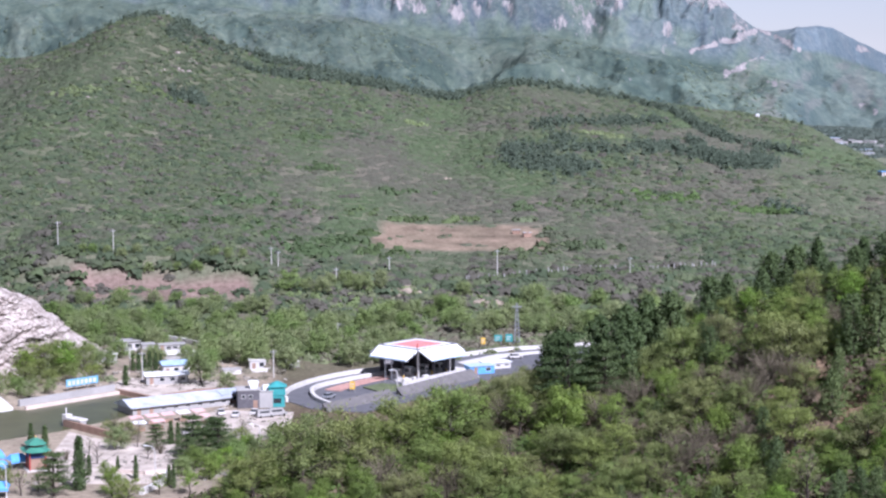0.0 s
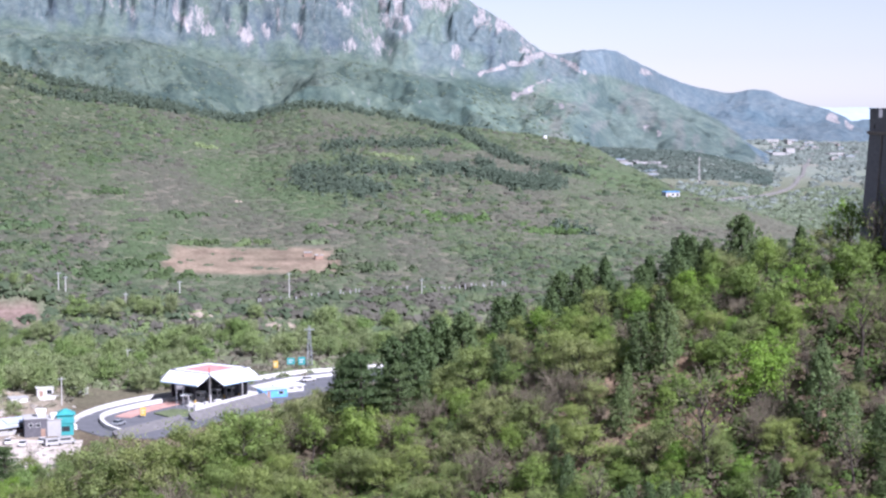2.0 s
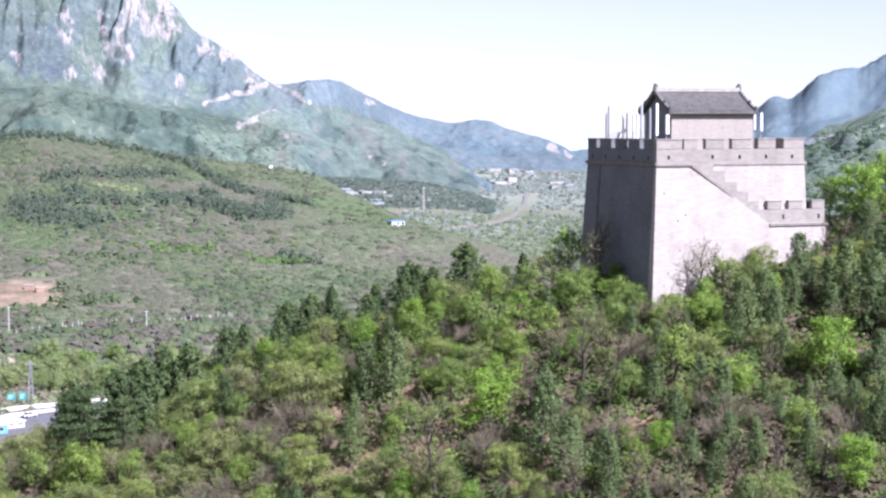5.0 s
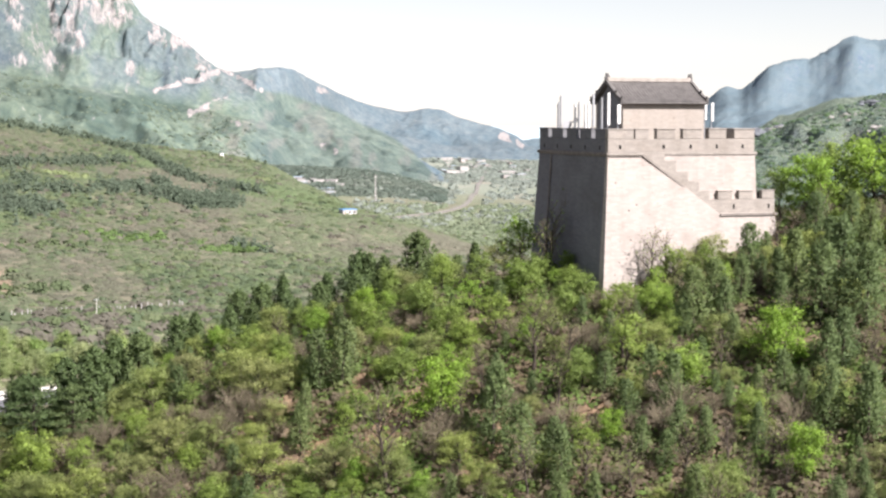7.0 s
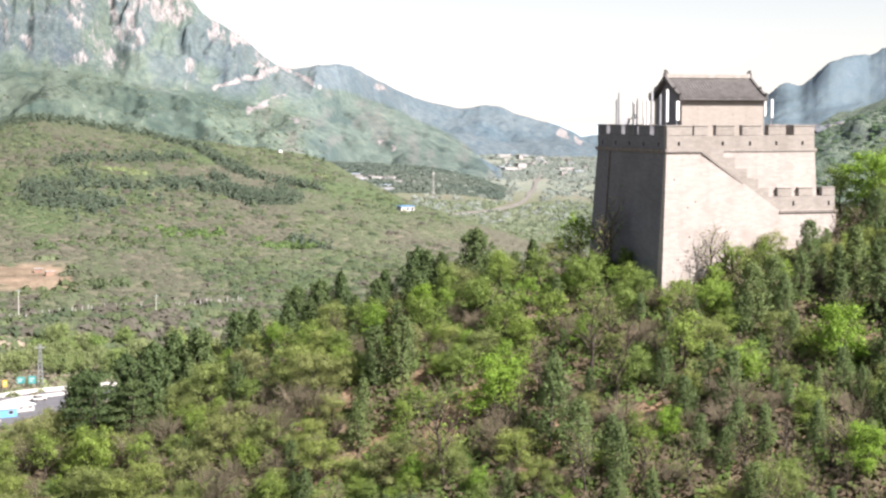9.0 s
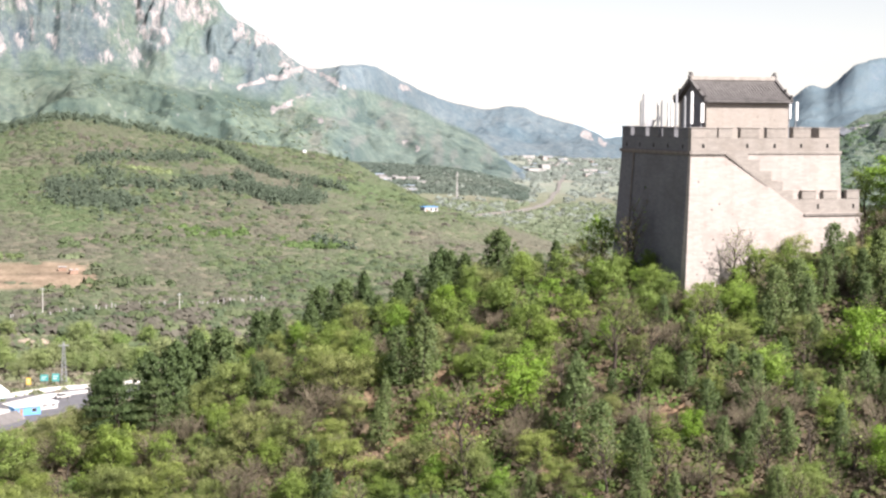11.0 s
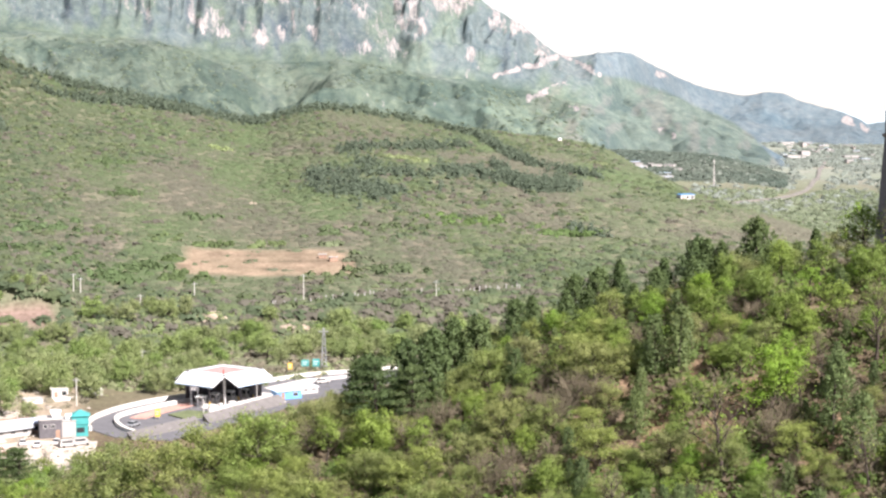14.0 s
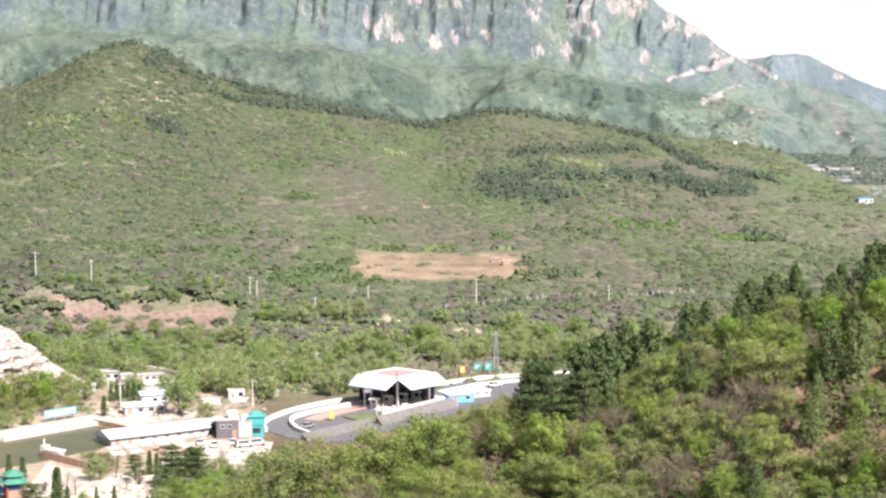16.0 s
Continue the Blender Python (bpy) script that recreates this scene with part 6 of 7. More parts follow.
def sign_board(x, y, w, h, z, material, label):
    t = thing("road_sign", label, "sign", pose(x, y, 0.1, 0, 0, -4))
    part("board", box(-w / 2, w / 2, -0.08, 0.08, z, z + h, bevel=0.03), material, t)
    for a in (-w * 0.35, w * 0.35):
        part("post", pipe((a, 0.12, 0), (a, 0.12, z + h * 0.9), 0.08), STEEL, t)
    for k in range(2):
        part("text_bar", box(-w * 0.35, w * 0.3 - k * w * 0.15, -0.086, -0.082, z + h * (0.6 - 0.32 * k), z + h * (0.72 - 0.32 * k)), WHITE_WASH, t)


def car(x, y, turn, material, label, z=0.15):
    t = thing("car", label, "car", pose(x, y, z, 0, 0, turn), "cars at the toll plaza")
    side = [(-2.1, 0.35), (2.1, 0.35), (2.1, 0.8), (1.2, 0.95), (-2.0, 0.98), (-2.15, 0.7)]
    part("body", solid([(a, -0.85, b) for a, b in side], [(a, 0.85, b) for a, b in side]), material, t)
    cab = [(-1.7, 0.96), (1.1, 0.94), (0.4, 1.45), (-1.2, 1.46)]
    part("cabin", solid([(a, -0.74, b) for a, b in cab], [(a, 0.74, b) for a, b in cab]), GLASS_DARK, t)
    part("roof", box(-1.15, 0.35, -0.72, 0.72, 1.455, 1.5, bevel=0.02), material, t)
    for a in (-1.35, 1.35):
        for b in (-0.86, 0.66):
            part("wheel", pipe((a, b, 0.33), (a, b + 0.2, 0.33), 0.33, 0.33, 12), DARK_HOLE, t)


def house(x, y, turn, w, d, h, wall, roof, label, doors=1, windows=3, over=0.35, pitch=0.0, category="house"):
    """A low house: walls, flat or gently pitched roof, door and windows on its front."""
    z = float(ground_z(np.array([x]), np.array([y]))[0])
    t = thing("house" if category == "house" else category.replace(" ", "_"), label, category, pose(x, y, z - 0.05, 0, 0, turn))
    part("wall", box(-w / 2, w / 2, -d / 2, d / 2, 0, h), wall, t)
    line = [(-d / 2 - over, h), (d / 2 + over, h), (d / 2 + over, h + 0.18), (0, h + 0.2 + pitch), (-d / 2 - over, h + 0.18)]
    part("roof", solid([(-w / 2 - over, b, c + 0.004) for b, c in line], [(w / 2 + over, b, c + 0.004) for b, c in line]), roof, t)
    n = doors + windows
    for k in range(n):
        a = -w / 2 + w * (k + 0.5) / n
        if k < doors:
            part("door", box(a - 0.5, a + 0.5, -d / 2 - 0.04, -d / 2 + 0.02, 0.05, 2.1), BROWN_WALL, t)
        else:
            win = part("window", box(a - 0.75, a + 0.75, -d / 2 - 0.05, -d / 2 + 0.02, 0.95, min(2.3, h - 0.4)), WHITE_WASH, t)
            part("pane", box(a - 0.65, a + 0.65, -d / 2 - 0.056, -d / 2 - 0.05, 1.05, min(2.2, h - 0.5)), GLASS_DARK, win)
    return t


toll_canopy()
for x, y in ((-13.5, 500.5), (-9.8, 504.5), (-5.6, 508.0), (-1.5, 511.5)):
    toll_booth(x, y, 45)
signal_mast(-7.2, 492.8, 10.0)
lattice_mast(23.2, 566, 13.0, 1.7)
for row in ((-12.6, 487, 5.0, 20), (1.8, 497, 8.5, 160), (-61.0, 375.5, 7.4, 0), (-42.4, 410, 5.2, 0), (-88.6, 359.5, 7.5, 30)):
    street_lamp(*row)
sign_board(12.4, 560, 1.4, 2.1, 0.8, YELLOW, "yellow warning board beside the road")
sign_board(17.2, 563.5, 2.4, 2.0, 1.2, TEAL, "teal direction board on two posts")
sign_board(20.6, 563, 2.2, 2.4, 1.1, TEAL, "tall teal direction board on two posts")
sign_board(-24.6, 481, 1.4, 2.2, 0.6, YELLOW, "yellow notice board on the plaza island")
sign_board(-15.3, 495.5, 2.6, 1.4, 5.0, DARK_GREY, "dark lane sign on tall posts at the toll lanes")
car(21.5, 536, 25, WHITE_WASH, "small white car on the road beyond the toll")
car(-30.3, 470.5, 60, STEEL, "grey car on the inner lane")
house(10.2, 510.5, 20, 7.5, 4.5, 2.4, BLUE_SHEET, PALE_BLUE, "blue-walled shed with a pale blue roof", 1, 1)
house(15.0, 519, 24, 8, 4, 1.9, WHITE_WASH, WHITE_SHEET, "low white toll store with a flat white roof", 1, 2)
for k in range(3):
    a = thing("concrete_block", "white concrete traffic block by the toll lanes", "barrier", pose(-10.5 + 2.7 * k, 490.5 + 3.0 * k, 0.35, 0, 0, 45), "white blocks by the lanes")
    part("block", box(-1.0, 1.0, -0.6, 0.6, 0, 1.6, bevel=0.15), WHITE_WASH, a)

# ---- the village ----
FADED_ROOF = plain("faded_roof_sheet", (0.46, 0.49, 0.53), 0.6, 0, 0.3, 0.35, 0.3)
BLUE_ROOF = plain("weathered_blue_roof", (0.33, 0.45, 0.62), 0.6, 0, 0.25, 0.5, 0.3)
SLATE_BLUE = plain("grey_blue_roof", (0.36, 0.4, 0.48), 0.6, 0, 0.2, 0.5, 0.3)


def yard_block():
    """The dark block beside the kiosk, with a roof light and a water tank."""
    t = thing("flat_roofed_block", "dark grey flat-roofed block with a paler end wall", "building", pose(-49.0, 461.0, -0.05, 0, 0, 10))
    part("wall", box(-4.4, 1.2, -3.2, 3.2, 0, 4.6), DARK_GREY, t)
    part("end_wall", box(1.204, 4.6, -3.2, 3.2, 0, 4.2), HAZY_WALL, t, "pale grey end bay")
    part("roof", box(-4.6, 1.3, -3.4, 3.4, 4.604, 4.85, bevel=0.05), HAZY_WALL, t)
    part("roof", box(1.304, 4.8, -3.4, 3.4, 4.204, 4.4, bevel=0.05), HAZY_WALL, t)
    part("roof_light", solid([(-0.9, -1.2, 4.854), (0.7, -1.2, 4.854), (0.7, 0.6, 4.854), (-0.9, 0.6, 4.854)], [(-1.5, -1.6, 6.6), (1.2, -1.6, 6.6), (1.2, 1.0, 6.6), (-1.5, 1.0, 6.6)]), WHITE_SHEET, t, "white flared roof light")
    part("water_tank", box(2.2, 4.4, -2.0, 0.4, 4.404, 5.5, bevel=0.08), WHITE_SHEET, t)
    for a in (-3.4, -1.6):
        win = part("window", box(a, a + 1.1, -3.24, -3.18, 2.6, 3.6), WHITE_WASH, t)
        part("pane", box(a + 0.1, a + 1.0, -3.246, -3.24, 2.7, 3.5), GLASS_DARK, win)
    part("door", box(-0.4, 0.7, -3.24, -3.18, 0.05, 2.1), BROWN_WALL, t)


yard_block()
house(-69.3, 459, 33, 27, 9.5, 2.0, HAZY_WALL, FADED_ROOF, "long low house with a faded pale roof", 2, 6, 0.8, 1.5)
house(-56.2, 467, 33, 7, 6.5, 2.7, BROWN_WALL, SLATE_BLUE, "brown shed with a grey-blue roof", 1, 2, 0.5, 0.8)
house(-77.2, 497.5, 14, 11.5, 6.5, 2.5, HAZY_WALL, WHITE_SHEET, "low grey house with a flat white roof", 1, 3, 0.5, 0.2)
house(-77.0, 512, 20, 7.5, 5, 3.0, WHITE_WASH, BLUE_ROOF, "white house with a weathered blue roof", 1, 2, 0.5, 0.9)
house(-97.2, 559, 18, 9.5, 6, 2.9, WHITE_WASH, HAZY_WALL, "white village house with a pale flat roof", 1, 3, 0.5, 0.2)
house(-91.0, 551, 18, 4, 4, 3.0, HAZY_WALL, HAZY_WALL, "small white upright annexe with a flat roof", 1, 0, 0.2)
house(-99.6, 533, 8, 4.6, 3.5, 2.5, WHITE_WASH, CONCRETE, "small white cabin below the rock face", 0, 1, 0.2)
house(-81.5, 540, 24, 12, 5, 1.6, HAZY_WALL, CONCRETE, "long white shed behind the cypress row", 1, 2, 0.4, 0.9)
house(-84.5, 556, 14, 8, 4, 2.2, HAZY_WALL, HAZY_WALL, "grey yard building with a white colonnade", 1, 3, 0.3)
house(-54.2, 520, 12, 4.6, 3.6, 2.7, WHITE_WASH, CONCRETE, "small white hut beside the road", 1, 1, 0.2)
house(-60.8, 512, 20, 5, 3, 1.4, CONCRETE, HAZY_WALL, "low concrete shed under the trees", 0, 1, 0.2)
house(-45.5, 524, 14, 6, 3, 1.6, HAZY_WALL, CONCRETE, "low grey store near the road", 0, 1, 0.2)
house(34.6, 741, 10, 3.2, 2.4, 1.7, BROWN_WALL, HAZY_WALL, "small pale field hut on the bare terrace", 1, 0, 0.2)
house(30.5, 748, -8, 3, 2.5, 1.6, BROWN_WALL, HAZY_WALL, "small brown field hut on the bare terrace", 0, 0, 0.2)


def gate_tower():
    t = thing("ticket_kiosk", "square kiosk with a teal hipped roof", "kiosk", pose(-43.0, 461, 0, 0, 0, 6))
    part("wall", box(-1.9, 1.9, -1.9, 1.9, 0, 3.0), TEAL, t)
    part("fascia", box(-2.1, 2.1, -2.1, 2.1, 3.004, 5.2, bevel=0.05), TEAL, t)
    part("roof", solid([(-2.5, -2.5, 5.2), (2.5, -2.5, 5.2), (2.5, 2.5, 5.2), (-2.5, 2.5, 5.2)], [(-0.3, -0.3, 6.5), (0.3, -0.3, 6.5), (0.3, 0.3, 6.5), (-0.3, 0.3, 6.5)]), TEAL, t)
    part("window", box(-1.0, 1.0, -1.92, -1.9, 1.0, 2.3), GLASS_DARK, t)


def pavilion():
    t = thing("pavilion", "red-columned pavilion with a green glazed double roof", "pavilion", pose(-88.6, 386.5, 0, 0, 0, 24))
    for a in (-1.7, 1.7):
        for b in (-1.7, 1.7):
            part("column", pipe((a, b, 0.3), (a, b, 4.4), 0.2), RED_LACQUER, t)
    part("wall", box(-1.6, 1.6, -1.6, 1.6, 0.3, 2.8), BROWN_WALL, t)
    part("frieze", box(-1.75, 1.75, -1.75, 1.75, 2.804, 4.4, bevel=0.03), NAVY, t, "dark blue painted frieze")
    part("base", box(-2.4, 2.4, -2.4, 2.4, 0, 0.3), CONCRETE, t)

    def hipped(name, w, z0, z1, w1, lift):
        """A roof whose corners sweep upwards."""
        eave, top = [], []
        for k in range(16):
            u, side = (k % 4) / 4, k // 4
            p = Vector((-w + 2 * w * u, -w, 0))
            q = Matrix.Rotation(side * math.pi / 2, 3, "Z") @ p
            out = abs(2 * u - 1) ** 3 if u else 1.0
            eave.append((q.x, q.y, z0 + lift * out))
            r_ = Matrix.Rotation(side * math.pi / 2, 3, "Z") @ Vector((-w1 + 2 * w1 * u, -w1, 0))
            top.append((r_.x, r_.y, z1))
        return part(name, solid(eave, top), GREEN_TILE, t)

    hipped("lower_roof", 2.9, 4.2, 5.3, 1.3, 0.35)
    part("drum", box(-1.25, 1.25, -1.25, 1.25, 5.2, 5.7), RED_LACQUER, t)
    hipped("upper_roof", 2.1, 5.65, 7.1, 0.12, 0.3)
    part("finial", dome(0, 0, 7.2, 0.16, 0.16, 0.25), YELLOW, t)


def market_tent(x, y, turn):
    t = thing("market_tent", "blue canvas market tent on steel legs", "tent", pose(x, y, 0, 0, 0, turn), "blue tents in the village")
    for a in (-1.8, 1.8):
        for b in (-1.5, 1.5):
            part("leg", pipe((a, b, 0), (a, b, 2.2), 0.05), STEEL, t)
    part("canvas", solid([(-2.1, -1.8, 2.1), (2.1, -1.8, 2.1), (2.1, 1.8, 2.1), (-2.1, 1.8, 2.1)], [(-1.4, -0.1, 3.2), (1.4, -0.1, 3.2), (1.4, 0.1, 3.2), (-1.4, 0.1, 3.2)]), BLUE_SHEET, t)
    part("valance", box(-2.12, 2.12, -1.82, -1.78, 1.5, 2.1), BLUE_SHEET, t)


gate_tower()
pavilion()
for x, y, a in ((-95.6, 381, 10), (-93.2, 388, 40), (-90.5, 361, 5), (-98, 371, 0), (-99, 392, 20)):
    market_tent(x, y, a)
slab([(-134, 440), (-113, 410), (-93, 428), (-80, 446), (-76.5, 467.2), (-87.2, 478.5), (-106.7, 456.1), (-122, 460)], -0.2, 0.06, POND, "water", "murky still pond inside concrete walls", category="pond")
for path, h, mat, nm in (([(-107.2, 457), (-97, 468), (-87, 479.4)], 0.9, PINK_PAVING, "pond_wall"), ([(-87, 479.6), (-81, 473.5), (-76, 468)], 1.3, BROWN_WALL, "pond_wall_side"), ([(-92.5, 435), (-86, 428), (-75.6, 417)], 1.7, BROWN_WALL, "pond_wall_near"),
                         ([(-110, 462), (-99, 474), (-89.5, 485)], 1.7, HAZY_WALL, "bank_wall"), ([(-94, 585), (-84, 574), (-75.6, 564), (-71, 560)], 1.4, CONCRETE, "yard_wall"), ([(-74, 470), (-66, 478), (-58, 480)], 1.5, BROWN_WALL, "lane_wall"),
                         ([(-64, 516), (-57, 513), (-50, 516)], 1.0, CONCRETE, "garden_wall"), ([(-61.8, 362), (-58.6, 372), (-59.6, 380)], 1.2, CONCRETE, "stair_wall_low"), ([(-70, 383), (-64, 381), (-58.6, 383)], 0.8, PINK_PAVING, "terrace_wall")):
    tagged(part(nm, strip(path, 0.9, -0.1, h), mat, None), "low weathered wall in the village", "wall", kind="structure")
slab([(-88, 392), (-80, 372), (-62, 372), (-58, 392), (-60, 414), (-76, 414), (-90, 428)], -0.2, 0.07, PALE_PAVING, "village_square", "pale pink paved village square")
slab([(-90, 505), (-64, 500), (-58, 484), (-76, 472), (-86, 482), (-92, 494)], -0.2, 0.05, PALE_PAVING, "upper_yard", "pale paved yard among the houses")
slab([(-58, 430), (-46, 412), (-37, 425), (-38, 452), (-56, 455), (-66, 446)], -0.2, 0.08, PALE_PAVING, "parking_yard", "pale concrete yard beside the houses")
t = thing("hoarding", "long blue hoarding with white characters above the pond wall", "hoarding", pose(-98.6, 487.5, 1.0, 0, 0, 46))
part("board", box(-5.2, 5.2, -0.08, 0.08, 0.2, 2.2, bevel=0.02), PALE_BLUE_BOARD, t)
for k in range(7):
    part("text_bar", box(-4.6 + 1.35 * k, -3.7 + 1.35 * k, -0.088, -0.083, 0.55, 1.75), WHITE_WASH, t)
for a in (-4.8, -1.7, 1.7, 4.8):
    part("post", pipe((a, 0.15, -0.9), (a, 0.15, 2.1), 0.07), STEEL, t)
for k, (x, y) in enumerate(((-47.5, 449), (-52, 446), (-56, 449))):
    car(x, y, 80 + 10 * k, WHITE_WASH, "white car parked in the yard", 0.08)


t = thing("pond_pier", "white concrete sluice pier with a post at the pond", "pier", pose(-92.0, 435.5, 0, 0, 0, -40))
part("pier_block", box(-0.8, 0.9, -0.9, 0.9, 0, 3.0, bevel=0.08), WHITE_WASH, t)
part("deck", box(0.904, 6.5, -1.2, 1.2, 1.9, 2.4, bevel=0.05), CONCRETE, t)
part("deck_post", box(5.6, 6.3, -0.8, 0.8, 0, 1.9), HAZY_WALL, t)
part("post", pipe((-1.6, 1.0, 0), (-1.6, 1.0, 4.2), 0.22, 0.18), WHITE_WASH, t)
tagged(part("spillway", solid([(-126, 468, -0.2), (-117, 466, -0.2), (-110, 455, -0.2), (-113, 452, -0.2)], [(-126, 470, 3.2), (-118, 470, 2.4), (-110.5, 458, 0.5), (-114, 455, 0.5)]), CONCRETE, None), "pale concrete spillway slope beside the pond", "wall", kind="structure")


def cliff():
    """The quarried white rock face at the village's edge."""
    n, m = 120, 90
    U, V = np.meshgrid(np.linspace(0, 1, n), np.linspace(0, 1, m), indexing="ij")
    X = -150 + 50 * U
    Y0 = 470 + 55 * U + 2 * np.sin(U * 9)
    top = np.interp(U, [0, 0.3, 0.5, 0.62, 0.75, 0.88, 1.0], [30, 29, 25, 21, 13, 6, 0.5])
    Z = top * np.minimum(V * 1.4, 1.0) - 0.5
    Y = Y0 + 10 * V + 8.5 * (0.5 - np.abs(rough(X, Z * 1.5, 9, 6, 201, 0.68))) + 18 * np.maximum(V - 0.7, 0)
    X = X + 2.4 * rough(X + 40, Z, 5, 5, 203, 0.6)
    i = np.arange(n - 1)[:, None] * m + np.arange(m - 1)[None, :]
    ob = new("rock_face", mesh_of("rock_face", np.stack([X, Y, Z], -1).reshape(-1, 3), np.stack([i, i + m, i + m + 1, i + 1], -1).reshape(-1, 4), CHALK))
    tagged(ob, "pale quarried rock face at the edge of the village", "rock face", kind="structure")


cliff()

# trees of the valley
VALLEY = [broadleaf("valley_tree", 90 + k, 6.0, 2.9, WILLOW, 0.16, 4600, 0.1, 18, 0.15, "soft grey-green willow in young leaf on the valley floor") for k in range(4)]
TALL = [cypress("valley_cypress", 96 + k, 6.5, 0.8, PINE, 1900, 0.17, "narrow dark cypress in the village", 0.85, 0.02) for k in range(2)]
seen = set()


def grow(kit, x, y, height, natural, group):
    i = sow.randrange(len(kit))
    z = float(ground_z(np.array([x]), np.array([y]))[0])
    m = pose(x, y, z - 0.05, 0, 0, sow.uniform(0, 360))
    ob = kit[i]
    if ob in seen:
        ob = copy_thing(ob, m)
    else:
        seen.add(ob)
        ob.matrix_basis = m
    s = height / natural
    ob.scale = (s * sow.uniform(0.9, 1.25), s * sow.uniform(0.9, 1.25), s)
    tagged(ob, group=group)


def clear_of_plaza(x, y):
    inside = -46 < x < 30 and 448 < y and y < 520 + 0.9 * max(0, x + 14) + (0 if x > -14 else 0.75 * (x + 14))
    return not inside


count = 0
while count < 170:
    x, y = sow.uniform(-150, 120), sow.uniform(515, 640)
    if not clear_of_plaza(x, y) or (y < 575 and x > -8) or (x < -68 and y < 575 and sow.random() < 0.75) or (x > 30 and y < 585) or (-135 < x < -58 and y > 600):
        continue
    grow(VALLEY, x, y, sow.uniform(4.6, 8.4), 6.0, "willows on the valley floor")
    count += 1
for x, y, height in ((-66.6, 492.8, 10.0), (-58.2, 483.6, 5.2), (-110, 474, 4.5), (-114, 478, 5.2), (-106, 480, 4.0), (-118, 474, 5.0), (-74.9, 406.4, 5.6), (-52, 388, 4.6), (-46, 392, 5.0), (-49, 404, 4.6), (-42, 398, 5.0), (-44, 385, 4.6), (-38, 404, 4.4), (-56, 379, 4.4)):
    grow(VALLEY, x, y, height, 6.0, "willows on the valley floor")
for x, y, height in ((-75.2, 366.5, 11.0), (-75.8, 379.7, 4.6), (-70.5, 384.5, 3.3), (-65.3, 376.7, 5.0), (-63.2, 412.5, 5.6), (-61.5, 412.0, 5.2), (-87.7, 492.6, 5.6), (-90.0, 518, 4.8), (-88.4, 518.2, 5.4), (-86.8, 518.4, 5.0), (-85.2, 518.6, 5.6), (-83.6, 518.8, 5.2), (-82.0, 519.0, 4.6),
                     (-57.4, 371, 4.2), (-56.0, 368, 5.0), (-90.5, 404, 6.2), (-94.6, 408, 6.0)):
    grow(TALL, x, y, height, 6.5, "cypresses in the village")
